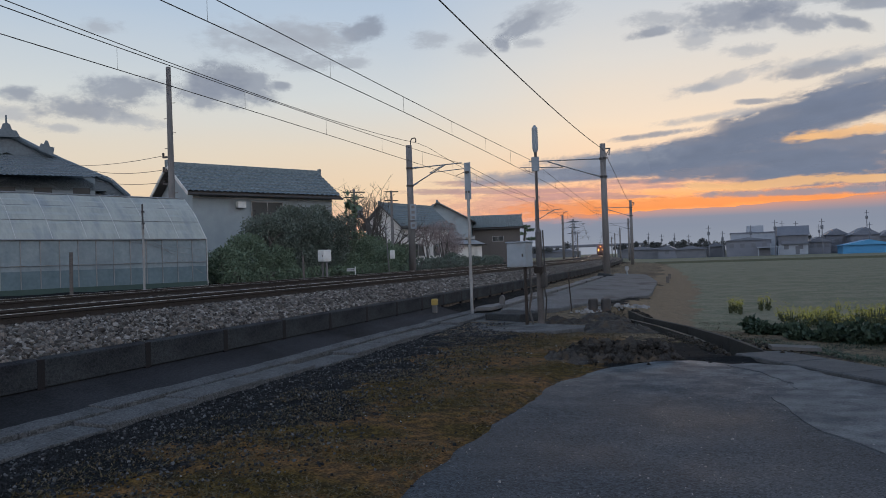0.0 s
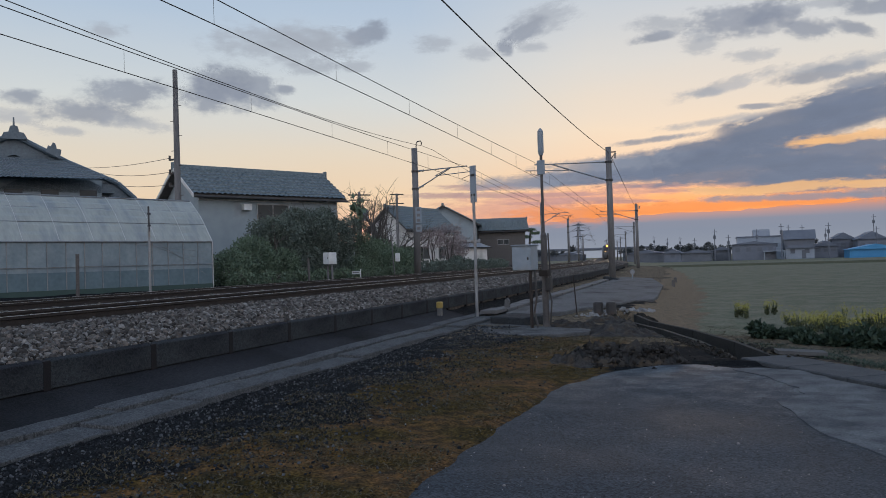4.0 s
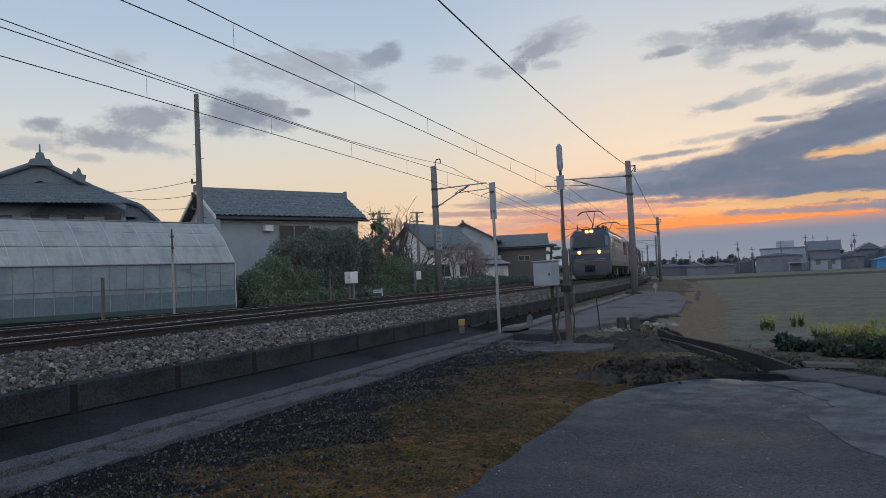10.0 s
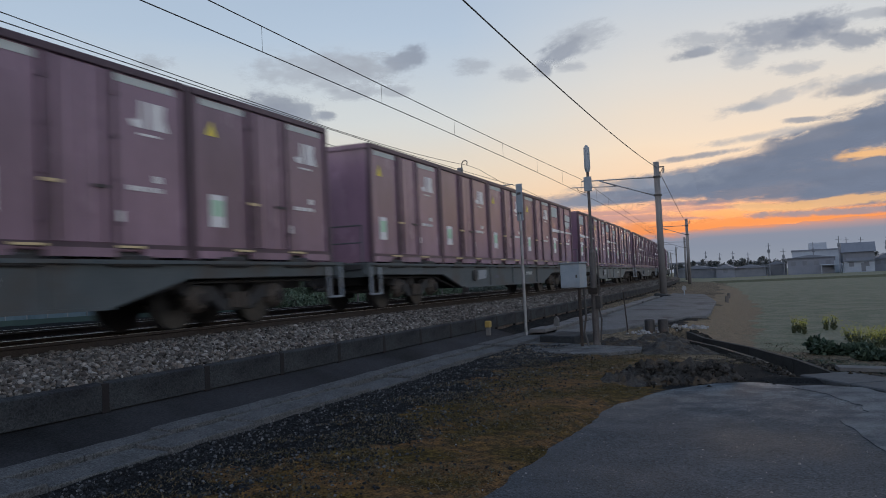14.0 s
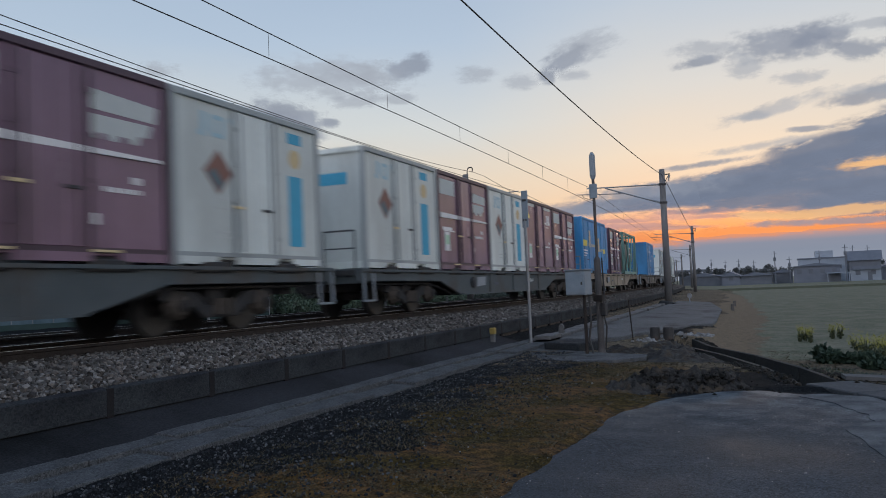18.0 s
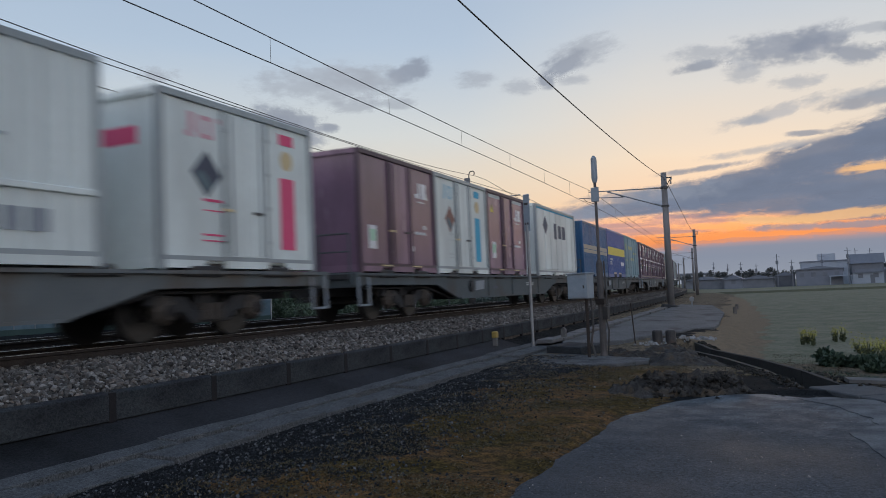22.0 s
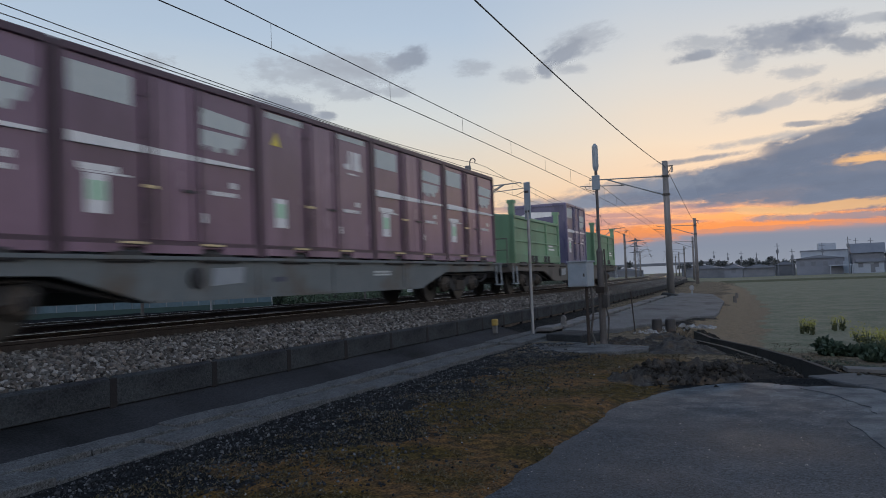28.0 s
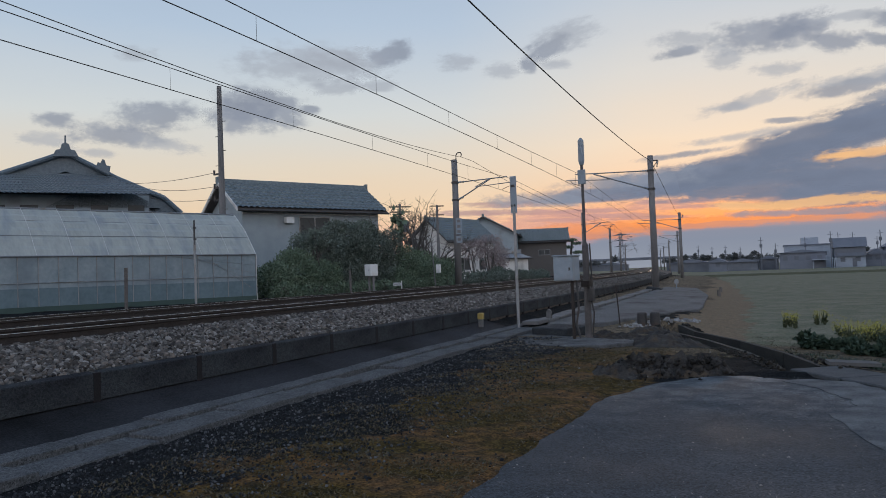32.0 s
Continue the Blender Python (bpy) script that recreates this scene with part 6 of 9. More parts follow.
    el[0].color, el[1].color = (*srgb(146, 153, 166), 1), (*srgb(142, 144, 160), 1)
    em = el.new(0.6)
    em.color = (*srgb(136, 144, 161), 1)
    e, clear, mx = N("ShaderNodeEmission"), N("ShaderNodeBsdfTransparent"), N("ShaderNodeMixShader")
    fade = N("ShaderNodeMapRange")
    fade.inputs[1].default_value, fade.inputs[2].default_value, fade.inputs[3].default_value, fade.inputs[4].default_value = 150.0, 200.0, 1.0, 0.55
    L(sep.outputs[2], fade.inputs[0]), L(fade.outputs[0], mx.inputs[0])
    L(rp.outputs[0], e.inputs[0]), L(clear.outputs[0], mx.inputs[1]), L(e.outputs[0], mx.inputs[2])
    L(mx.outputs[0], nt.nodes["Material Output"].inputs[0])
    rnd = random.Random(5)
    pts = []
    for i in range(241):
        az = -40 + i * 0.5
        hgt = 2.05 + 0.05 * math.sin(i * 0.45) + 0.03 * math.sin(i * 1.3) + (0.86 + 0.012 * (az + 7) if az > -9.5 else 0.83 - (-9.5 - az) * 0.07)
        hgt += 0.15 * math.exp(-((az - 9) / 3.5) ** 2) + rnd.uniform(-0.04, 0.04)
        a, d = radians(az), 3600
        pts.append((d * math.sin(a), d * math.cos(a), 1.45 + d * math.tan(radians(max(0.4, hgt)))))
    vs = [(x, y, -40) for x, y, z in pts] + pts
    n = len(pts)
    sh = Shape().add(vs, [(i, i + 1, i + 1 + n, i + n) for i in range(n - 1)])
    solid("backdrop", sh, m, "hazy violet cloud bank on the horizon", "mountains", kind="structure")


far_side()


# ---- clouds: far thin patches that drift together ----
CLOUD_REACH = {}


def cloud_material(name, colour, cover, density, streak=1.9, edge=0.26):
    CLOUD_REACH[name] = 1.0 / (cover + 0.06)
    m = bpy.data.materials.new(name)
    m.use_nodes = True
    nt = m.node_tree
    nt.nodes.clear()
    N, L = nt.nodes.new, nt.links.new
    tc, oi = N("ShaderNodeTexCoord"), N("ShaderNodeObjectInfo")
    mp = N("ShaderNodeMapping")
    mp.inputs["Location"].default_value, mp.inputs["Scale"].default_value = (-1, -1, 0), (2, 2, 0)
    L(tc.outputs["Generated"], mp.inputs[0])
    ln = N("ShaderNodeVectorMath")
    ln.operation = "LENGTH"
    L(mp.outputs[0], ln.inputs[0])
    off = N("ShaderNodeVectorMath")
    off.operation = "MULTIPLY_ADD"
    off.inputs[1].default_value = (1, streak, 1)
    L(tc.outputs["Object"], off.inputs[0])
    cmb = N("ShaderNodeCombineXYZ")
    mul = N("ShaderNodeMath")
    mul.operation, mul.inputs[1].default_value = "MULTIPLY", 4000.0
    L(oi.outputs["Random"], mul.inputs[0]), L(mul.outputs[0], cmb.inputs[2]), L(cmb.outputs[0], off.inputs[2])
    ns = N("ShaderNodeTexNoise")
    ns.inputs["Scale"].default_value, ns.inputs["Detail"].default_value, ns.inputs["Roughness"].default_value = 0.0135, 10.0, 0.6
    L(off.outputs[0], ns.inputs[0])
    a = N("ShaderNodeMath")
    a.operation, a.inputs[1].default_value, a.inputs[2].default_value = "MULTIPLY_ADD", 1.9, -0.95 + cover
    L(ns.outputs[0], a.inputs[0])
    sub = N("ShaderNodeMath")
    sub.operation = "SUBTRACT"
    L(a.outputs[0], sub.inputs[0]), L(ln.outputs["Value"], sub.inputs[1])
    r = N("ShaderNodeMapRange")
    r.interpolation_type = "SMOOTHSTEP"
    r.inputs[1].default_value, r.inputs[2].default_value, r.inputs[3].default_value, r.inputs[4].default_value = -edge - 0.06, edge - 0.06, 0.0, density
    L(sub.outputs[0], r.inputs[0])
    sx = N("ShaderNodeVectorMath")
    sx.operation = "ABSOLUTE"
    L(mp.outputs[0], sx.inputs[0])
    sp = N("ShaderNodeSeparateXYZ")
    L(sx.outputs[0], sp.inputs[0])
    mxx, ed, cut = N("ShaderNodeMath"), N("ShaderNodeMapRange"), N("ShaderNodeMath")
    mxx.operation, cut.operation = "MAXIMUM", "MULTIPLY"
    ed.interpolation_type = "SMOOTHSTEP"
    ed.inputs[1].default_value, ed.inputs[2].default_value, ed.inputs[3].default_value, ed.inputs[4].default_value = 0.55, 0.98, 1.0, 0.0
    L(sp.outputs[0], mxx.inputs[0]), L(sp.outputs[1], mxx.inputs[1]), L(mxx.outputs[0], ed.inputs[0])
    L(r.outputs[0], cut.inputs[0]), L(ed.outputs[0], cut.inputs[1])
    e, t, mx, out = N("ShaderNodeEmission"), N("ShaderNodeBsdfTransparent"), N("ShaderNodeMixShader"), N("ShaderNodeOutputMaterial")
    var = N("ShaderNodeMix")
    var.data_type = "RGBA"
    var.inputs[6].default_value, var.inputs[7].default_value = (*[c * 0.86 for c in colour], 1), (*[min(1, c * 1.22) for c in colour], 1)
    n2 = N("ShaderNodeTexNoise")
    n2.inputs["Scale"].default_value, n2.inputs["Detail"].default_value = 0.006, 4.0
    L(off.outputs[0], n2.inputs[0]), L(n2.outputs[0], var.inputs[0]), L(var.outputs[2], e.inputs[0])
    L(cut.outputs[0], mx.inputs[0]), L(t.outputs[0], mx.inputs[1]), L(e.outputs[0], mx.inputs[2]), L(mx.outputs[0], out.inputs[0])
    return m


GREY_CLOUD = cloud_material("grey_cloud", srgb(134, 142, 158), 0.6, 0.78, 1.7, 0.36)
THIN_CLOUD = cloud_material("thin_grey_cloud", srgb(158, 164, 175), 0.5, 0.6, 2.2, 0.36)
BANK_CLOUD = cloud_material("slate_cloud_bank", srgb(114, 124, 144), 0.86, 0.95, 3.0, 0.36)
CLOUD_REACH["slate_cloud_bank"] = 1.26
WARM_CLOUD = cloud_material("sunlit_cloud_edge", srgb(240, 186, 134), 0.55, 0.85, 3.0)
FIRE_CLOUD = cloud_material("orange_glow_cloud", srgb(242, 146, 88), 0.6, 0.6, 4.0, 0.36)
ROSE_CLOUD = cloud_material("rose_cloud", srgb(200, 152, 148), 0.55, 0.5, 3.4, 0.4)
STREAK_CLOUD = cloud_material("violet_streak_cloud", srgb(164, 138, 144), 0.6, 0.7, 5.0, 0.4)
# azimuth, elevation, visible half width and half height in degrees, tilt
CLOUD_GROUPS = [
    (THIN_CLOUD, [
        (-31.17, 15.95, 4.44, 1.19, 1.6), (-28.93, 16.19, 2.39, 0.72, 1.6), (-48.88, 10.30, 1.45, 0.43, 1.6), (-46.09, 9.55, 1.19, 0.30, 1.6), (-41.33, 10.24, 1.85, 0.46, 6.6),
        (-29.18, 14.32, 1.61, 0.48, -8.4), (-26.09, 14.45, 1.05, 0.32, 1.6), (-20.18, 15.94, 1.21, 0.53, 1.6), (-43.18, 16.23, 1.11, 0.41, 1.6), (-11.99, 17.23, 1.99, 0.87, -13.4),
        (-12.88, 15.43, 1.00, 0.32, 1.6), (-16.85, 15.24, 1.05, 0.49, 1.6), (-3.60, 16.11, 1.94, 0.50, 5.6), (-1.16, 14.72, 1.00, 0.69, 1.6),
    ]),
    (THIN_CLOUD, [
        (2.30, 13.42, 1.36, 0.45, 1.6), (6.76, 16.09, 2.88, 0.29, 1.6), (7.95, 12.24, 3.62, 0.43, -1.4), (0.41, 11.62, 2.62, 0.39, -10.4), (-1.28, 11.33, 1.40, 0.27, 1.6),
        (-0.60, 9.26, 2.73, 0.23, -4.4),
    ]),
    (GREY_CLOUD, [
        (-25.19, 16.67, 1.52, 0.76, -10.4), (-34.64, 12.97, 2.77, 1.19, 9.6), (-36.02, 12.35, 2.37, 1.18, -2.4), (-31.26, 12.77, 0.72, 0.32, 1.6), (-42.02, 12.21, 2.59, 0.91, -2.4),
        (-44.52, 10.85, 2.93, 0.71, 1.6), (-48.31, 11.59, 1.23, 0.47, -2.4), (-13.46, 16.63, 1.68, 0.64, -20.4), (-15.04, 15.35, 0.61, 0.44, 1.6), (1.30, 15.79, 2.94, 0.98, 1.6),
        (3.64, 15.83, 1.78, 0.89, -6.4), (5.69, 14.71, 1.68, 0.66, 11.6), (8.51, 14.27, 1.36, 0.39, 19.6), (-4.20, 15.43, 1.48, 0.35, -4.4),
    ]),
    (GREY_CLOUD, [
        (9.84, 15.42, 2.11, 0.46, 5.6), (6.60, 11.71, 2.94, 0.48, -2.4), (9.20, 10.86, 2.16, 0.47, -3.4), (2.72, 10.02, 1.37, 0.19, 1.6), (-7.66, 6.75, 4.88, 0.65, -3.4),
        (-14.23, 5.74, 4.15, 0.50, 1.6), (-4.06, 8.36, 3.27, 0.20, -3.4), (4.62, 3.76, 6.45, 0.23, 1.6), (8.96, 3.74, 2.19, 0.33, 1.6),
    ]),
    (BANK_CLOUD, [
        (8.51, 9.52, 4.00, 1.31, -6.4), (5.13, 8.69, 5.63, 1.20, -8.4), (7.08, 6.27, 5.56, 1.33, 1.6), (0.45, 7.32, 7.40, 1.01, -6.4), (-3.34, 6.57, 6.78, 0.88, -2.4),
        (1.86, 5.74, 8.51, 1.01, 1.6), (-8.49, 5.90, 5.72, 0.53, -0.4), (6.36, 4.74, 5.61, 0.75, 1.6),
    ]),
    (WARM_CLOUD, [
        (7.45, 7.45, 2.88, 0.33, -1.4), (5.77, 7.32, 1.35, 0.19, 1.6), (3.77, 4.42, 4.58, 0.31, -2.4), (-0.02, 4.43, 2.75, 0.24, 3.6), (8.98, 4.32, 1.68, 0.22, 1.6),
    ]),
    (FIRE_CLOUD, [
        (-0.42, 3.51, 12.59, 0.43, -0.4), (-10.60, 3.29, 4.53, 0.62, 1.6),
    ]),
    (ROSE_CLOUD, [
        (-14.50, 3.68, 4.99, 1.08, 1.6), (-10.97, 4.54, 4.53, 0.58, -0.4), (-5.34, 4.88, 2.42, 0.36, 1.6),
    ]),
]


def build_clouds():
    streaks = [(-13.0, 5.6, 4.2, 0.18, 1.0), (-15.5, 4.9, 3.4, 0.2, 2.0), (-11.2, 4.75, 3.2, 0.15, 0.5), (-9.4, 4.35, 3.4, 0.16, 1.6), (-5.0, 5.1, 3.2, 0.16, 2.0), (-17.0, 5.5, 3.0, 0.22, 1.6), (-6.8, 4.05, 2.8, 0.13, 1.0), (-2.0, 4.6, 3.0, 0.14, 2.4), (-12.8, 4.2, 2.6, 0.12, 1.6), (-20.0, 5.0, 2.6, 0.2, 1.6)]
    layer = thing("backdrop", "slate and orange evening clouds over a pale sunset sky", "clouds", kind="structure")
    i = 0
    for mat, spots in CLOUD_GROUPS + [(STREAK_CLOUD, streaks)]:
        for az, el, w, h, tilt in spots:
            d = 2600.0 + 12 * i if mat is not WARM_CLOUD else 2500.0 + i
            i += 1
            p = Vector((math.sin(radians(az)) * math.cos(radians(el)), math.cos(radians(az)) * math.cos(radians(el)), math.sin(radians(el)))) * d
            k = CLOUD_REACH[mat.name]
            a, b = d * math.tan(radians(w)) * k, d * math.tan(radians(h)) * k
            me = bpy.data.meshes.new("cloud")
            me.from_pydata([(-a, -b, 0), (a, -b, 0), (a, b, 0), (-a, b, 0)], [], [(0, 1, 2, 3)])
            me.materials.append(mat)
            part("cloud", me, None, layer, m=look(p, Vector((0, 0, 0)), tilt))
    return layer


clouds = build_clouds()


# ---- the goods train ----
FRAME_GREY = surf("wagon_grey", (0.1, 0.118, 0.125), (0.15, 0.166, 0.17), 3, 0.7, 0.15, stain=(0.1, 0.085, 0.07), stain_scale=1.2, per_object=0.15)
FRAME_BLUE = surf("wagon_dark_grey", (0.055, 0.072, 0.08), (0.09, 0.107, 0.115), 3, 0.7, 0.15, stain=(0.07, 0.065, 0.06), stain_scale=1.2)
FRAME_BROWN = surf("wagon_dark_brown", (0.085, 0.078, 0.07), (0.13, 0.118, 0.105), 3, 0.7, 0.15, stain=(0.06, 0.052, 0.045), stain_scale=1.2)
FRAME_TAN = surf("wagon_dusty_tan", (0.26, 0.22, 0.17), (0.36, 0.3, 0.23), 3, 0.75, 0.15, stain=(0.13, 0.11, 0.09), stain_scale=1.2)
UNDER = surf("underframe_grime", (0.02, 0.022, 0.025), (0.05, 0.05, 0.052), 6, 0.85, 0.3, stain=(0.05, 0.043, 0.036), stain_scale=2.5)
AXLE_BOX = surf("dusty_axle_box", (0.045, 0.039, 0.034), (0.085, 0.072, 0.06), 6, 0.8, 0.2, stain=(0.04, 0.035, 0.03), stain_scale=3)
WHEEL = surf("wheel_steel", (0.012, 0.012, 0.013), (0.026, 0.024, 0.023), 6, 0.75, 0.2, metal=0.1)
TREAD = surf("wheel_tread", (0.05, 0.05, 0.05), (0.09, 0.088, 0.085), 6, 0.5, 0.0, metal=0.6)


def panel_paint(name, c, dirt=0.6, rough=0.5, var=0.12):
    return surf(name, tuple(v * 0.88 for v in c), tuple(min(1, v * 1.1) for v in c), 1.6, rough, 0.06, fine=24, stain=tuple(v * dirt for v in c), stain_scale=1.0, stretch=(1, 1, 0.35), per_object=var)


MAROON = panel_paint("maroon_paint", (0.2, 0.125, 0.18), rough=0.24)
# darker maroon on posts and rails carries the shade of the container gaps
MAROON_EDGE = panel_paint("gap_shade_maroon_edge", (0.075, 0.045, 0.065), rough=0.45)
MAROON_OLD = panel_paint("faded_maroon_paint", (0.23, 0.15, 0.205), rough=0.26)
REEFER = panel_paint("white_reefer_paint", (0.62, 0.68, 0.66), 0.78, rough=0.4)
REEFER_EDGE = panel_paint("grey_steel_edge", (0.3, 0.34, 0.35), 0.7, rough=0.4)
CREAM = panel_paint("cream_paint", (0.66, 0.62, 0.42), 0.75)
SKY_BLUE = panel_paint("bright_blue_paint", (0.045, 0.26, 0.54))
MID_BLUE = panel_paint("mid_blue_paint", (0.05, 0.235, 0.48))
TEAL = panel_paint("faded_teal_blue_paint", (0.17, 0.31, 0.37))
NAVY = panel_paint("navy_paint", (0.03, 0.11, 0.23), rough=0.35)
GREEN = panel_paint("open_top_green", (0.155, 0.29, 0.18), 0.75)
TANK_GREEN = panel_paint("tank_frame_green", (0.15, 0.3, 0.27))
TANK_BLUE = panel_paint("tank_frame_blue", (0.1, 0.22, 0.45))
TANK_SILVER = surf("dull_tank_cladding", (0.42, 0.47, 0.52), (0.52, 0.56, 0.6), 1.5, 0.45, 0.05, metal=0.1, stain=(0.32, 0.35, 0.38), stain_scale=0.9)
TANK_DARK = surf("grimy_tank_shell", (0.13, 0.12, 0.105), (0.2, 0.185, 0.16), 1.5, 0.55, 0.1, stain=(0.08, 0.07, 0.06), stain_scale=1.0)
MARK_WHITE = surf("white_marking", (0.66, 0.66, 0.66), (0.78, 0.78, 0.78), 8, 0.6, 0.0)
MARK_TEAL = surf("teal_blue_marking", (0.05, 0.34, 0.52), (0.07, 0.4, 0.6), 8, 0.6, 0.0)
MARK_DULL_YELLOW = surf("dull_yellow_marking", (0.34, 0.38, 0.2), (0.4, 0.44, 0.24), 8, 0.6, 0.0)
MARK_DUST = surf("dusty_cream_marking", (0.36, 0.33, 0.26), (0.43, 0.39, 0.31), 8, 0.6, 0.0)
MARK_SLATE = surf("slate_marking", (0.1, 0.15, 0.17), (0.14, 0.19, 0.21), 8, 0.6, 0.0)
MARK_PALE_TEAL = surf("faded_teal_marking", (0.32, 0.5, 0.58), (0.4, 0.57, 0.63), 8, 0.6, 0.0)
MARK_PALE_PINK = surf("faded_pink_marking", (0.6, 0.33, 0.38), (0.66, 0.4, 0.44), 8, 0.6, 0.0)
MARK_GREY = surf("grey_marking", (0.22, 0.25, 0.28), (0.3, 0.33, 0.36), 8, 0.6, 0.0)
MARK_PINK = surf("pink_marking", (0.66, 0.07, 0.17), (0.74, 0.1, 0.22), 8, 0.6, 0.0)
MARK_YELLOW = surf("yellow_marking", (0.68, 0.56, 0.08), (0.78, 0.64, 0.12), 8, 0.6, 0.0)
MARK_DARK = surf("dark_marking", (0.05, 0.06, 0.09), (0.09, 0.1, 0.13), 8, 0.6, 0.0)
MARK_SAND = surf("sand_marking", (0.55, 0.44, 0.24), (0.64, 0.52, 0.3), 8, 0.6, 0.0)
MARK_PALE_BLUE = surf("faded_blue_white_marking", (0.26, 0.38, 0.55), (0.34, 0.45, 0.6), 8, 0.6, 0.0)
MARK_FADED = surf("faded_pale_marking", (0.45, 0.5, 0.5), (0.55, 0.58, 0.56), 8, 0.6, 0.0)
MARK_BROWN = surf("red_brown_marking", (0.2, 0.1, 0.08), (0.27, 0.14, 0.11), 8, 0.6, 0.0)
MARK_GREEN = surf("green_label", (0.36, 0.58, 0.42), (0.46, 0.66, 0.5), 8, 0.6, 0.0)


def wheelset_parts(parent, y, r=0.43, z=None):
    """Two wheels and an axle across the track at local y."""
    z = r if z is None else z
    turn = Matrix.Rotation(math.pi / 2, 4, "Y")
    for sx in (-1, 1):
        w = part("wheel", WHEEL_MESH[r], None, parent, m=Matrix.Translation((sx * 0.56, y, z)) @ (turn if sx > 0 else Matrix.Rotation(-math.pi / 2, 4, "Y")))
        part("tread", TREAD_MESH[r], None, w)
    part("axle", AXLE_MESH, None, parent, m=pose(0, y, z))


def disc(r):
    return Shape().lathe([(0.08, 0.1), (0.12, 0.09), (0.16, 0.03), (r * 0.72, -0.01), (r * 0.86, 0.03), (r * 0.99, 0.045), (r * 0.99, -0.06), (r * 1.06, -0.065), (r * 1.06, -0.09), (0.12, -0.09)], 24).mesh("wheel", WHEEL, smooth=False)


WHEEL_MESH = {r: disc(r) for r in (0.43, 0.56)}
TREAD_MESH = {r: Shape().lathe([(r * 0.992, 0.04), (r, 0.03), (r, -0.055), (r * 0.992, -0.06)], 24).mesh("tread", TREAD) for r in (0.43, 0.56)}
AXLE_MESH = Shape().rod((-0.7, 0, 0), (0.7, 0, 0), 0.07, n=8).mesh("axle", UNDER)


def bogie(parent, y):
    b = part("bogie", Shape().prism([(-1.25, 0.52), (-1.15, 0.66), (-0.55, 0.62), (-0.3, 0.42), (0.3, 0.42), (0.55, 0.62), (1.15, 0.66), (1.25, 0.52), (1.0, 0.44), (0.6, 0.4), (0.38, 0.24), (-0.38, 0.24), (-0.6, 0.4), (-1.0, 0.44)], "x", 0.86, 1.0)
             .prism([(-1.25, 0.52), (-1.15, 0.66), (-0.55, 0.62), (-0.3, 0.42), (0.3, 0.42), (0.55, 0.62), (1.15, 0.66), (1.25, 0.52), (1.0, 0.44), (0.6, 0.4), (0.38, 0.24), (-0.38, 0.24), (-0.6, 0.4), (-1.0, 0.44)], "x", -1.0, -0.86)
             .box(-0.9, 0.9, -0.2, 0.2, 0.42, 0.68), UNDER, parent, "grimy two-axle bogie", 0.012, m=pose(0, y, 0))
    for dy in (-0.95, 0.95):
        wheelset_parts(b, dy)
        part("axle_box", Shape().lathe([(0.2, 0.0), (0.2, 0.1), (0.15, 0.16), (0.13, 0.2)], 12, Matrix.Translation((0.92, dy, 0.43)) @ Matrix.Rotation(math.pi / 2, 4, "Y")), AXLE_BOX, b, "dusty brown axle box")
        part("bearing_cap", Shape().lathe([(0.09, 0.2), (0.09, 0.23), (0.04, 0.24)], 10, Matrix.Translation((0.92, dy, 0.43)) @ Matrix.Rotation(math.pi / 2, 4, "Y")), WHEEL, b)
    for dy in (-0.16, 0.0, 0.16):
        part("spring", Shape().rod((1.02, dy, 0.28), (1.02, dy, 0.52), 0.06, n=8), AXLE_BOX, b)
    return b


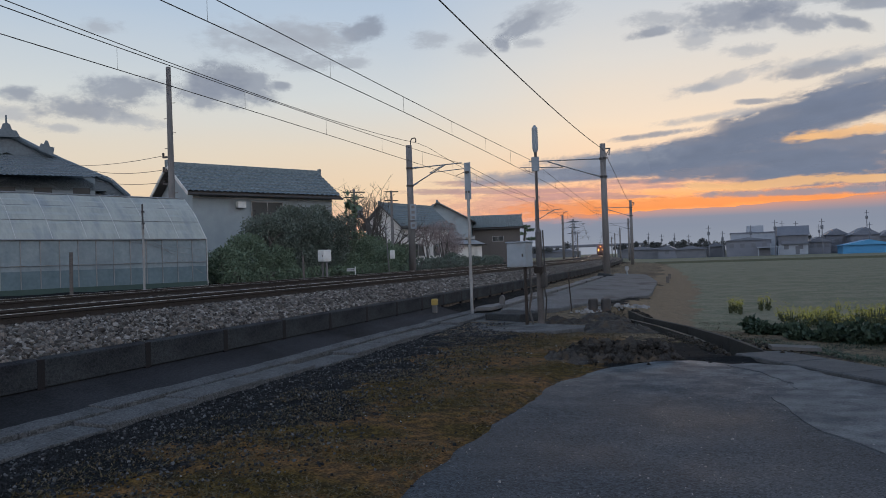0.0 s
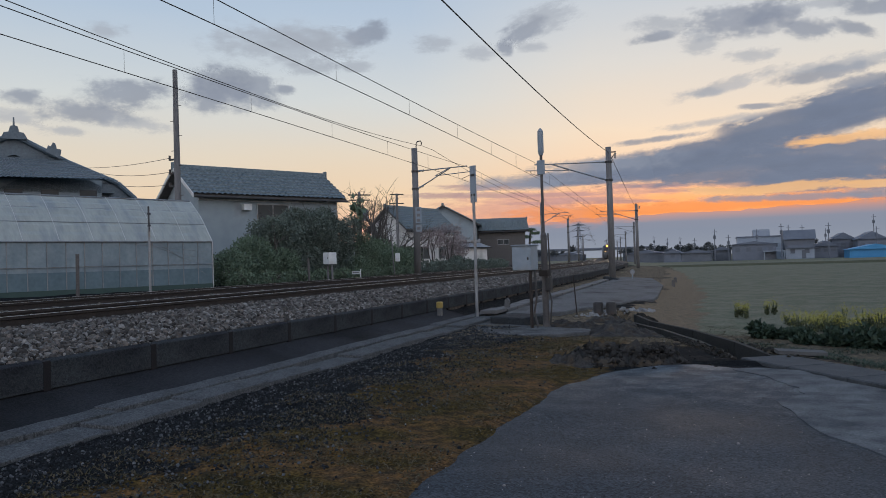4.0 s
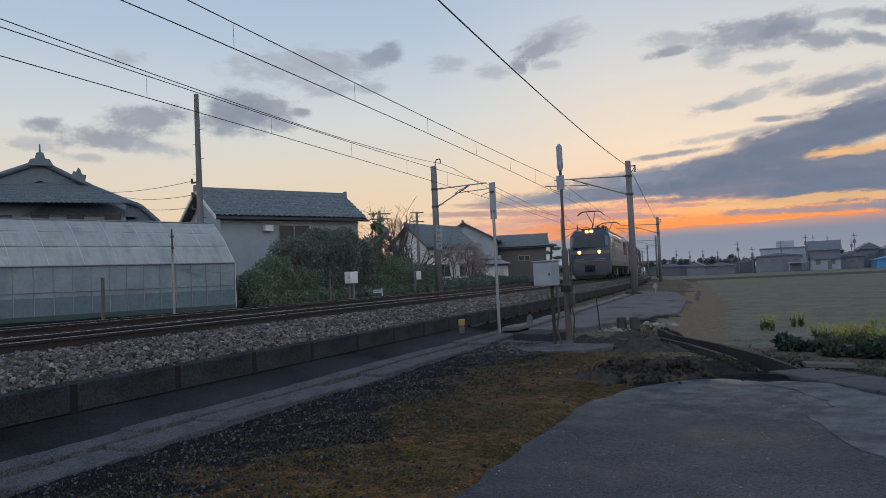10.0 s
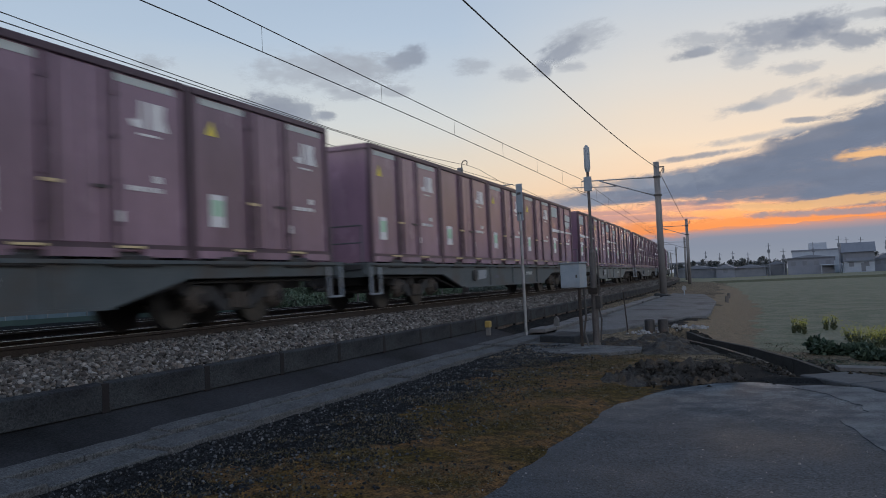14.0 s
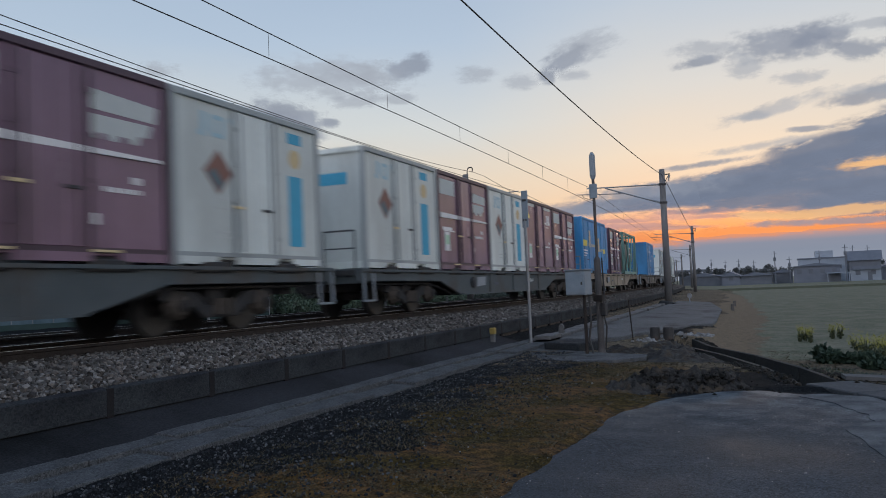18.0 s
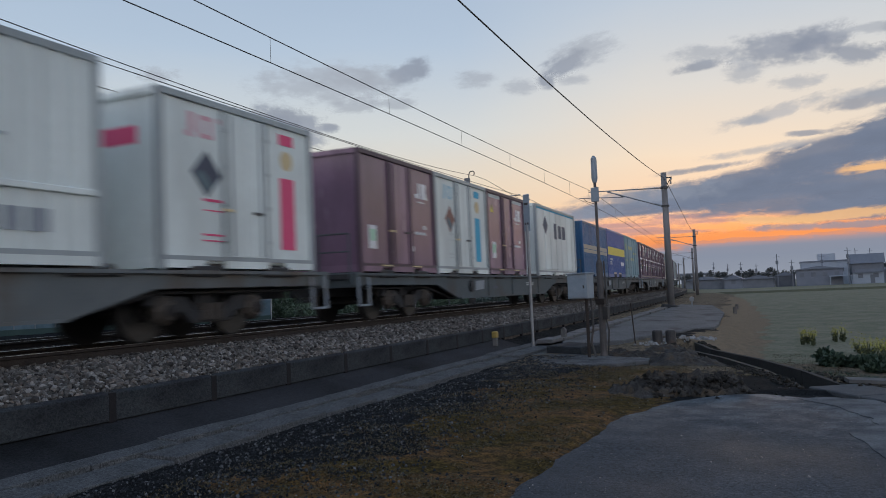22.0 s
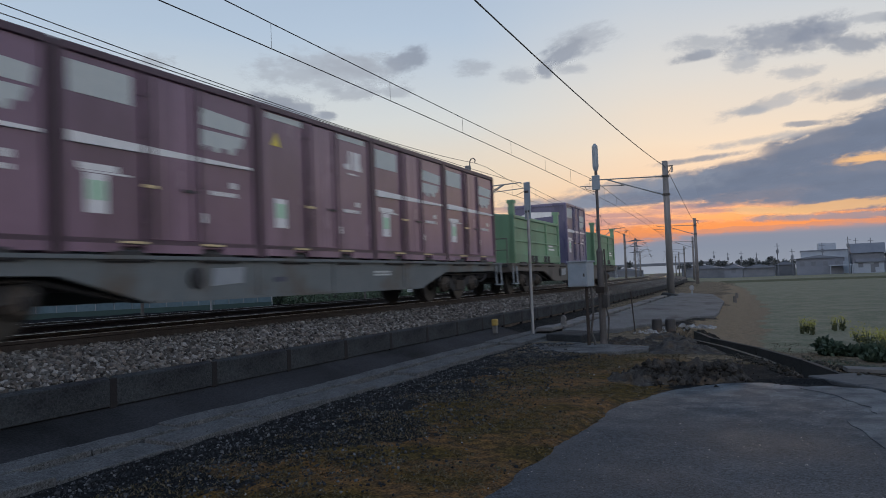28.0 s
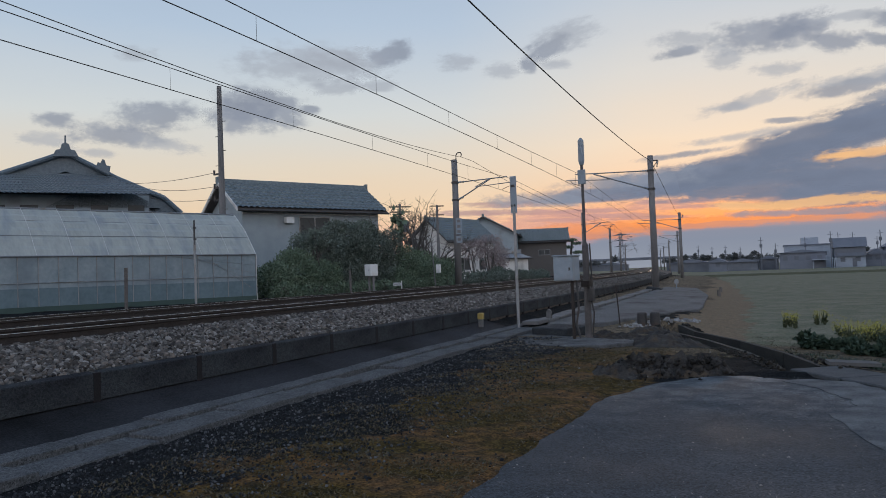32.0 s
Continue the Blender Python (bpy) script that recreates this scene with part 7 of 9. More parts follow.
def wagon_prototype(paint, text):
    w = thing("flat_wagon", text, "wagon", group="container wagons")
    side = [(-9.75, 0.98), (9.75, 0.98), (9.75, 0.74), (5.6, 0.72), (4.2, 0.36), (-4.2, 0.36), (-5.6, 0.72), (-9.75, 0.74)]
    for x0, x1 in ((1.12, 1.2), (-1.2, -1.12)):
        part("side_sill", Shape().prism(side, "x", x0, x1), paint, w, bevel=0.012)
    part("sill_flange", Shape().box(1.2, 1.26, -9.75, 9.75, 0.93, 0.98).prism([(4.2, 0.36), (4.2, 0.4), (-4.2, 0.4), (-4.2, 0.36)], "x", 1.2, 1.25), paint, w)
    part("deck", Shape().box(-1.12, 1.12, -9.75, 9.75, 0.86, 0.96).box(-0.3, 0.3, -9.7, 9.7, 0.55, 0.86), UNDER, w)
    for y in (-9.7, 9.7):
        part("end_beam", Shape().box(-1.25, 1.25, min(y, y * 0.98), max(y, y * 0.98), 0.7, 0.99), paint, w, bevel=0.01)
        s = 1 if y > 0 else -1
        part("coupler", Shape().box(-0.12, 0.12, min(s * 9.6, s * 10.18), max(s * 9.6, s * 10.18), 0.74, 0.98).box(-0.2, 0.2, min(s * 9.95, s * 10.18), max(s * 9.95, s * 10.18), 0.7, 1.02), UNDER, w, bevel=0.03)
        part("air_hose", Shape().tube([(0.4, s * 9.7, 0.75), (0.42, s * 9.9, 0.55), (0.3, s * 10.1, 0.45), (0.2, s * 10.18, 0.6)], 0.03, 6), UNDER, w)
        part("footstep", Shape().tube([(1.24, s * 9.62, 0.9), (1.26, s * 9.62, 0.35), (1.26, s * 9.2, 0.35), (1.24, s * 9.2, 0.9)], 0.024, 6).box(1.2, 1.3, s * 9.41 - 0.2, s * 9.41 + 0.2, 0.34, 0.37), GREY_PAINT, w, "pale shunter's step")
    rail = Shape().tube([(1.1, -9.68, 0.98), (1.1, -9.68, 1.75), (0.4, -9.68, 1.75), (0.4, -9.68, 0.98)], 0.02, 6).tube([(1.1, -9.68, 1.4), (0.4, -9.68, 1.4)], 0.016, 6)
    part("end_handrail", rail, paint, w)
    for y in (-6.9, 6.9):
        bogie(w, y)
    for y in (-3.1, 0.6, 2.9):
        part("brake_gear", Shape().box(0.2, 1.0, y - 0.5, y + 0.5, 0.36, 0.8), UNDER, w, bevel=0.03)
    for y in (-7.4, -3.7, 0, 3.7, 7.4):
        for d in (-0.9, 0.9):
            part("twist_lock", LOCK_MESH, None, w, m=pose(1.16, y + d, 0.93))
    part("marking", bars(Shape(), 1.203, 1.9, 2.65, 0.66, 0.78, 2, 5, seed=19), MARK_FADED, w)
    part("emblem", Shape().prism([(-3.0, 0.56), (-2.3, 0.6), (-2.25, 0.84), (-2.95, 0.82)], "x", 1.203, 1.207), MARK_GREY, w, "worn pale painted emblem")
    for y in (-1.9, 0.35, 3.3):
        part("stiffener", Shape().box(1.2, 1.23, y - 0.04, y + 0.04, 0.4, 0.93), paint, w, bevel=0.008)
    part("lifting_slot", Shape().box(1.203, 1.208, -1.5, -1.15, 0.6, 0.68), MARK_DARK, w)
    part("brake_wheel", Shape().lathe([(0.03, 0.0), (0.15, 0.0), (0.15, 0.03), (0.03, 0.05)], 14, Matrix.Translation((1.22, -3.35, 0.68)) @ Matrix.Rotation(math.pi / 2, 4, "Y")), UNDER, w, "dark hand brake wheel")
    part("air_pipe", Shape().tube([(1.0, -9.0, 0.68), (1.0, -5.8, 0.68), (1.0, -4.4, 0.4), (1.0, 4.4, 0.4), (1.0, 5.8, 0.68), (1.0, 9.0, 0.68)], 0.025, 6), UNDER, w)
    return w


LOCK_MESH = Shape().prism([(-0.42, -0.04), (0.42, -0.04), (0.26, 0.12), (-0.26, 0.12)], "x", -0.1, 0.085).mesh("twist_lock", UNDER, 0.02)


HINGE_MESH = {}


def shell(L, W, H, paint, name="freight_container", text="", ribs=0, doors=1, white_top=False):
    """A closed container: local y along the train, base at z = 0, camera side at +x."""
    c = thing(name, text, "container", group="freight containers")
    w, l = W / 2, L / 2
    edge_paint = MAROON_EDGE if paint in (MAROON, MAROON_OLD) else REEFER_EDGE if paint in (REEFER, CREAM) else paint
    part("body", Shape().box(-w + 0.04, w - 0.04, -l + 0.05, l - 0.05, 0.1, H - 0.03), paint, c, bevel=0.015)
    for sx in (-1, 1):
        for sy in (-1, 1):
            x0, x1 = sorted((sx * w, sx * (w - 0.1)))
            y0, y1 = sorted((sy * l, sy * (l - 0.1)))
            part("corner_post", Shape().box(x0, x1, y0, y1, 0.0, H), edge_paint, c, bevel=0.012)
        x0, x1 = sorted((sx * w, sx * (w - 0.08)))
        part("top_rail", Shape().box(x0, x1, -l + 0.1, l - 0.1, H - 0.1, H), edge_paint, c, bevel=0.01)
        for a, b in ((-l + 0.1, -l * 0.52), (-l * 0.28, l * 0.28), (l * 0.52, l - 0.1)) if L < 5 else ((-l + 0.1, -1.1), (-0.6, 0.6), (1.1, l - 0.1)):
            if sx > 0:
                part("sill_panel", Shape().box(x0, x1, a, b, 0.03, 0.14), paint, c)
        part("bottom_rail", Shape().box(x0, x1, -l + 0.1, l - 0.1, 0.14, 0.2), edge_paint, c)
    for y0, y1 in ((-l * 0.52, -l * 0.28), (l * 0.28, l * 0.52)) if L < 5 else ((-1.1, -0.6), (0.6, 1.1)):
        part("fork_pocket", Shape().box(w - 0.1, w - 0.07, y0, y1, 0.0, 0.14), UNDER, c, "dark fork pocket")
        if edge_paint is MAROON_EDGE:
            part("pocket_guard", Shape().box(w + 0.001, w + 0.008, y0, y1, 0.145, 0.175), MARK_SAND, c, "worn yellow pocket edge")
    for sy in (-1, 1):
        y0, y1 = sorted((sy * l, sy * (l - 0.07)))
        part("end_rail", Shape().box(-w + 0.1, w - 0.1, y0, y1, H - 0.1, H), paint, c)
        part("end_sill", Shape().box(-w + 0.1, w - 0.1, y0, y1, 0.03, 0.17), paint, c)
    if ribs:
        n = int(L / ribs)
        q = (L - 0.2) / n * 0.27
        rib = Shape().prism([(w - 0.045, -q), (w - 0.002, -q * 0.5), (w - 0.002, q * 0.5), (w - 0.045, q)], "z", 0.2, H - 0.1).mesh("rib", paint)
        for i in range(n):
            part("rib", rib, None, c, m=pose(0, -l + 0.1 + (L - 0.2) * (i + 0.5) / n, 0))
        rib = Shape().prism([(-0.08, -l + 0.055), (-0.04, -l + 0.01), (0.04, -l + 0.01), (0.08, -l + 0.055)], "z", 0.2, H - 0.1).mesh("end_rib", paint)
        for i in range(9):
            part("end_rib", rib, None, c, m=pose(-w + 0.15 + (W - 0.3) * (i + 0.5) / 9, 0, 0))
    if doors:
        edge = 0.135 * L
        for k, (a, b) in enumerate(((-edge, -0.005), (0.005, edge))):
            d = part("door", Shape().box(w - 0.045, w - 0.012, a, b, 0.2, H - 0.12), paint, c, bevel=0.01)
            y = a * 0.72 + b * 0.28 if k == 0 else a * 0.28 + b * 0.72
            part("lock_rod", Shape().rod((w - 0.002, y, 0.22), (w - 0.002, y, H - 0.14), 0.018, n=6), edge_paint, d)
            part("lock_handle", Shape().box(w - 0.012, w + 0.014, y - 0.2, y + 0.04, 0.88, 0.92), MARK_SAND if k == 0 else DARK_STEEL, d)
        for y in (-edge - 0.02, edge + 0.02):
            part("door_post", Shape().box(w - 0.04, w + 0.002, y - 0.028, y + 0.028, 0.16, H - 0.1), edge_paint, c)
            part("door_gap", Shape().box(w - 0.04, w - 0.03, y + (0.028 if y < 0 else -0.05), y + (0.05 if y < 0 else -0.028), 0.16, H - 0.1), UNDER, c, "dark door gap")
            for z in (0.45, 1.0, 1.55, 2.1):
                part("hinge", HINGE_MESH.setdefault(paint.name, Shape().box(0, 0.014, -0.05, 0.05, -0.03, 0.03).mesh("hinge", edge_paint if edge_paint is not paint else STEEL)), None, c, m=pose(w, y, z))
    return c


def sign(c, name, boxes_, mat, label="", W=2.45, out=0.004):
    """Flat marks on the camera side: each (y0, y1, z0, z1) or a polygon of (y, z)."""
    sh = Shape()
    x = W / 2 - 0.04 + 0.002
    for b in boxes_:
        if isinstance(b[0], (int, float)):
            sh.box(x, x + out, *b)
        else:
            sh.prism(b, "x", x, x + out)
    return part(name, sh, mat, c, label)


def end_sign(c, boxes_, mat, L):
    sh = Shape()
    y = -L / 2 + 0.05
    for b in boxes_:
        if isinstance(b[0], (int, float)):
            sh.box(b[0], b[1], y - 0.004, y - 0.001, b[2], b[3])
        else:
            sh.prism(b, "y", y - 0.004, y - 0.001)
    return part("end_marking", sh, mat, c)


L12, L20, L31 = 3.715, 6.058, 9.41


def small_marks(c, seed):
    bars_ = bars(Shape(), 1.19, 0.75, 1.35, 0.88, 0.98, 1, 4, seed)
    part("lettering", bars_, MARK_WHITE, c)
    for yy, ww, z0, z1 in ((1.2, 0.15, 1.03, 1.12), (-0.3, 0.16, 0.66, 0.78), (0.52, 0.14, 0.48, 0.62)):
        part("small_label", Shape().box(1.19, 1.194, yy, yy + ww, z0, z1), MARK_WHITE, c)
    part("notice_label", Shape().box(1.187, 1.192, -1.45, -1.12, 0.5, 0.98), MARK_WHITE, c, "white and green notice label")
    part("notice_print", Shape().box(1.192, 1.195, -1.42, -1.15, 0.66, 0.9), MARK_GREEN, c)


# shading on the last striped container, put into a darker purple paint
SHADE_PURPLE = panel_paint("shade_purple_paint", (0.115, 0.112, 0.195), rough=0.3)


def maroon_striped(paint=None):
    c = shell(L12, 2.45, 2.5, paint or MAROON, text="freight container toned dark purple for shading, with white emblem and waist stripe" if paint else "maroon freight container with white block emblem and waist stripe")
    sign(c, "logo_block", [(-1.68, -0.7, 1.92, 2.3)], MARK_FADED, "faded white block emblem")
    sign(c, "emblem", [[(0.0, 1.62), (0.1, 1.52), (0.36, 1.52), (0.42, 1.62), (0.44, 2.0), (0.3, 2.0), (0.28, 1.7), (0.16, 1.7), (0.12, 1.82), (0.0, 1.82)]], MARK_FADED, "white hooked emblem")
    sign(c, "emblem", [[(0.5, 1.54), (0.52, 1.84), (1.56, 1.84), (1.5, 1.68), (1.36, 1.66), (1.32, 1.56), (1.2, 1.54), (1.16, 1.62), (1.02, 1.62), (0.98, 1.54), (0.86, 1.54), (0.8, 1.62), (0.68, 1.62), (0.66, 1.54)]], MARK_FADED, "white notched emblem")
    sign(c, "emblem", [[(0.4, 2.02), (0.42, 2.16), (1.66, 2.1), (1.62, 1.88), (0.52, 1.9), (0.52, 2.0)]], MARK_FADED, "white angular emblem")
    sign(c, "stripe", [[(-1.7, 1.32), (-1.7, 1.45), (1.7, 1.4), (1.7, 1.36)]], MARK_WHITE, "white tapering waist stripe", out=0.03)
    sign(c, "lettering", [(-1.55, -0.95, 1.02, 1.1), (-1.5, -0.75, 0.99, 1.015)], MARK_WHITE)
    end_sign(c, [[(-0.75, 1.85), (-0.2, 1.75), (-0.1, 1.95), (0.6, 1.98), (0.6, 2.15), (-0.3, 2.2), (-0.75, 2.05)]], MARK_WHITE, L12)
    small_marks(c, 1)
    return c


def maroon_plain(top=True):
    c = shell(L12, 2.45, 2.5, MAROON_OLD if top else MAROON, text="faded maroon freight container with white emblem" if top else "dark maroon freight container with small white emblem")
    sign(c, "emblem", [[(0.8, 1.82), (0.86, 1.74), (1.08, 1.74), (1.08, 2.1), (1.0, 2.1), (0.98, 1.86)], [(1.16, 1.74), (1.5, 1.74), (1.42, 1.92), (1.44, 2.1), (1.14, 2.1)], (0.95, 1.32, 1.64, 1.67)], MARK_WHITE, "white emblem")
    if top:
        for y0, y1 in ((-1.62, -0.6), (0.58, 1.62)):
            sign(c, "top_band", [(y0, y1, 2.28, 2.38)], MARK_FADED, "faded white top band")
        sign(c, "triangle_mark", [[(-1.5, 1.85), (-1.25, 1.85), (-1.36, 2.08)]], MARK_YELLOW)
    small_marks(c, 2)
    return c


def maroon_ribbed():
    c = shell(L12, 2.45, 2.5, MAROON_OLD, text="maroon freight container with pressed ribbed sides", ribs=0.3, doors=0)
    sign(c, "emblem", [[(1.02, 1.9), (1.12, 1.8), (1.2, 1.86), (1.2, 2.1), (1.02, 2.1)], [(1.26, 1.8), (1.46, 1.8), (1.42, 2.1), (1.26, 2.1)]], MARK_WHITE, "white emblem", out=0.04)
    sign(c, "lettering", [(1.1, 1.22, 0.5, 1.2)], MARK_WHITE, out=0.038)
    return c


def reefer(kind="blue"):
    paint = CREAM if kind == "cream" else REEFER
    col = {"blue": MARK_TEAL, "pink": MARK_PINK, "cream": MARK_TEAL, "grey": MARK_DARK, "circle": MARK_TEAL}[kind]
    c = shell(L12, 2.45, 2.5, paint, text={"blue": "white insulated container with teal bar and dark diamond", "pink": "white insulated container with pink bar and dark diamond", "cream": "cream insulated container with teal bar and diamond",
                                           "grey": "white insulated container with dark bar and diamond", "circle": "white insulated container with blue disc and diamond"}[kind])
    sign(c, "diamond", [[(-1.2, 1.4), (-0.88, 1.06), (-0.56, 1.4), (-0.88, 1.74)]], MARK_BROWN if kind in ("blue", "cream") else MARK_DARK, "dark diamond mark")
    sign(c, "diamond_face", [[(-1.1, 1.36), (-0.88, 1.12), (-0.76, 1.24), (-0.98, 1.46)]], MARK_SLATE, "slate half of the diamond", out=0.007)
    ink = MARK_PINK if kind in ("pink",) else col
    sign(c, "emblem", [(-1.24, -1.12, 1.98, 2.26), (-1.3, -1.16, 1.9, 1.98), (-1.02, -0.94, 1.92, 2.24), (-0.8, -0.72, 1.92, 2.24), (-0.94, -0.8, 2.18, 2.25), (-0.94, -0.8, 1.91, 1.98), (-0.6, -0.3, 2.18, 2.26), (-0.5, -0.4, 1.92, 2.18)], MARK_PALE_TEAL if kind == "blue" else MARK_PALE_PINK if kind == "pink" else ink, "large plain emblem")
    if kind == "circle":
        sign(c, "disc", [[(1.2 + 0.3 * math.cos(a * 0.3927), 1.9 + 0.3 * math.sin(a * 0.3927)) for a in range(16)]], MARK_TEAL, "blue disc")
        sign(c, "top_lettering", [(-1.1, -0.05, 2.15, 2.23)], MARK_PINK)
    else:
        sign(c, "bar", [(0.92, 1.32, 0.36, 1.56), (0.92, 1.32, 2.12, 2.3)], col, "broad vertical bar", out=0.006)
        sign(c, "fruit_mark", [[(1.12 + 0.17 * math.cos(a * 0.5236), 1.86 + 0.17 * math.sin(a * 0.5236)) for a in range(12)]], MARK_SAND, "pale round fruit mark")
    sign(c, "lettering", [(-0.95, -0.1, 1.0, 1.04), (-0.95, -0.4, 0.86, 0.88), (-0.98, -0.3, 0.5, 0.53), (-0.98, -0.5, 0.42, 0.44)], MARK_PINK if kind == "pink" else MARK_FADED if kind == "blue" else MARK_DARK)
    end_sign(c, [(0.0, 0.8, 1.75, 2.0)], col, L12)
    return c


def blue20(paint, text, marks=True, ink=None):
    c = shell(L20, 2.45, 2.55, paint, text=text, doors=0, name="long_container")
    for i in range(6):
        y = -2.6 + i * 1.04
        part("side_door", Shape().box(1.18, 1.208, y + 0.02, y + 1.0, 0.24, 2.38), paint, c, bevel=0.012)
    for y in (-1.58, 0.5, 1.54):
        part("lock_rod", Shape().rod((1.222, y, 0.24), (1.222, y, 2.4), 0.018, n=6), paint, c)
    for y in (-1.9, -0.3, 1.8):
        part("lock_handle", Shape().box(1.21, 1.24, y - 0.2, y + 0.2, 0.62, 0.66), MARK_DARK, c)
    part("side_seam", Shape().box(1.208, 1.22, -2.9, 2.9, 0.42, 0.46), paint, c)
    for y in (-1.3, -0.75, 0.5, 1.05):
        part("fork_pocket", Shape().box(1.2, 1.224, y, y + 0.4, 0.03, 0.21), UNDER, c, "black fork pocket")
    if marks:
        x = 1.21
        part("yellow_block", Shape().box(x, x + 0.005, -2.85, -1.95, 1.25, 1.52), MARK_YELLOW, c, "yellow block")
        part("yellow_block", Shape().box(x, x + 0.005, 2.1, 2.75, 1.02, 1.24), MARK_YELLOW, c, "yellow block")
        part("emblem", Shape().box(x, x + 0.006, -1.6, -1.15, 1.22, 2.0)
             , MARK_SAND, c, "tall pale block")
        part("emblem", Shape().box(x, x + 0.006, 0.8, 1.15, 1.08, 1.74), MARK_SAND, c, "tall pale block")
        part("lettering", bars(Shape(), x, -0.9, 0.6, 1.22, 1.42, 1, 5, 4).box(x, x + 0.005, 1.35, 1.95, 1.08, 1.24), MARK_SAND, c)
        part("lettering", Shape().box(x, x + 0.005, -2.75, -1.85, 1.02, 1.08).box(x, x + 0.005, -2.75, -1.95, 0.9, 0.95).box(x, x + 0.005, -2.75, -2.2, 0.8, 0.84), MARK_WHITE, c)
        end_sign(c, [[(-0.2, 1.75), (0.1, 2.3), (0.6, 2.3), (0.55, 1.75)]], MARK_SAND, L20)
    else:
        x = 1.21
        part("lettering", Shape().box(x, x + 0.005, -2.6, -2.2, 1.7, 2.05).box(x, x + 0.005, -1.5, 0.6, 1.75, 1.95).box(x, x + 0.005, 0.9, 2.2, 1.5, 1.62).box(x, x + 0.005, -2.7, -1.7, 1.05, 1.1).box(x, x + 0.005, -0.4, 1.0, 1.1, 1.25), ink or MARK_PALE_BLUE, c, "faded pale lettering as plain bars")
    return c


def navy_ribbed():
    c = shell(L20, 2.45, 2.5, NAVY, text="navy corrugated container with a cream band", ribs=0.27, doors=0, name="long_container")
    sign(c, "band", [(-2.95, 2.95, 1.28, 1.46), (-2.95, 2.95, 1.1, 1.25)], MARK_DUST, "faded cream double band", out=0.04)
    return c


ROYAL = panel_paint("royal_blue_paint", (0.045, 0.1, 0.3), rough=0.35)


def navy_yellow():
    c = shell(L20, 2.45, 2.55, ROYAL, text="blue corrugated container with a broad yellow band", ribs=0.3, doors=0, name="long_container")
    sign(c, "band", [(-2.93, 2.93, 1.2, 1.62)], MARK_YELLOW, "broad yellow band", out=0.042)
    end_sign(c, [(-1.1, 1.1, 1.2, 1.62)], MARK_YELLOW, L20 + 0.09)
    for i in range(5):
        sign(c, "emblem", [(1.45 + i * 0.22, 1.61 + i * 0.22, 0.68, 0.88)], MARK_WHITE, "white company lettering as plain blocks", out=0.042)
    for y0, y1, z0, z1 in ((-2.3, -1.5, 0.94, 1.02), (-2.3, -1.8, 0.8, 0.85), (-2.3, -1.7, 0.7, 0.74)):
        sign(c, "lettering", [(y0, y1, z0, z1)], MARK_FADED, out=0.042)
    for y in (-1.25, 0.5):
        sign(c, "pocket_guard", [(y, y + 0.85, 0.2, 0.28)], MARK_SAND, "sand-coloured pocket guard", out=0.042)
        for d in (0.02, 0.46):
            sign(c, "fork_pocket", [(y + d, y + d + 0.34, 0.03, 0.19)], UNDER, "black fork pocket", out=0.045)
    return c


def reefer20():
    c = shell(L20, 2.45, 2.55, REEFER, text="long white insulated container with dark emblem", doors=0, name="long_container")
    for i in range(7):
        y = -2.75 + i * 0.86
        part("side_panel", Shape().box(1.18, 1.205, y, y + 0.8, 0.24, 2.4), REEFER, c, bevel=0.012)
    x = 1.207
    part("emblem", Shape().box(x, x + 0.004, -0.5, -0.1, 1.4, 2.0).box(x, x + 0.004, 0.15, 0.65, 1.45, 1.95).box(x, x + 0.004, 0.8, 1.3, 1.45, 1.95), MARK_DARK, c, "dark emblem as plain blocks")
    part("diamond", Shape().prism([(-2.1, 1.85), (-1.75, 1.5), (-1.4, 1.85), (-1.75, 2.2)], "x", x, x + 0.004), MARK_DARK, c)
    part("top_band", Shape().box(1.205, 1.212, -2.9, 2.9, 2.4, 2.47), MARK_TEAL, c)
    end_sign(c, [(-0.5, -0.1, 1.8, 2.2), (0.1, 0.5, 1.8, 2.2), (0.6, 0.95, 1.8, 2.2)], MARK_DARK, L20)
    return c


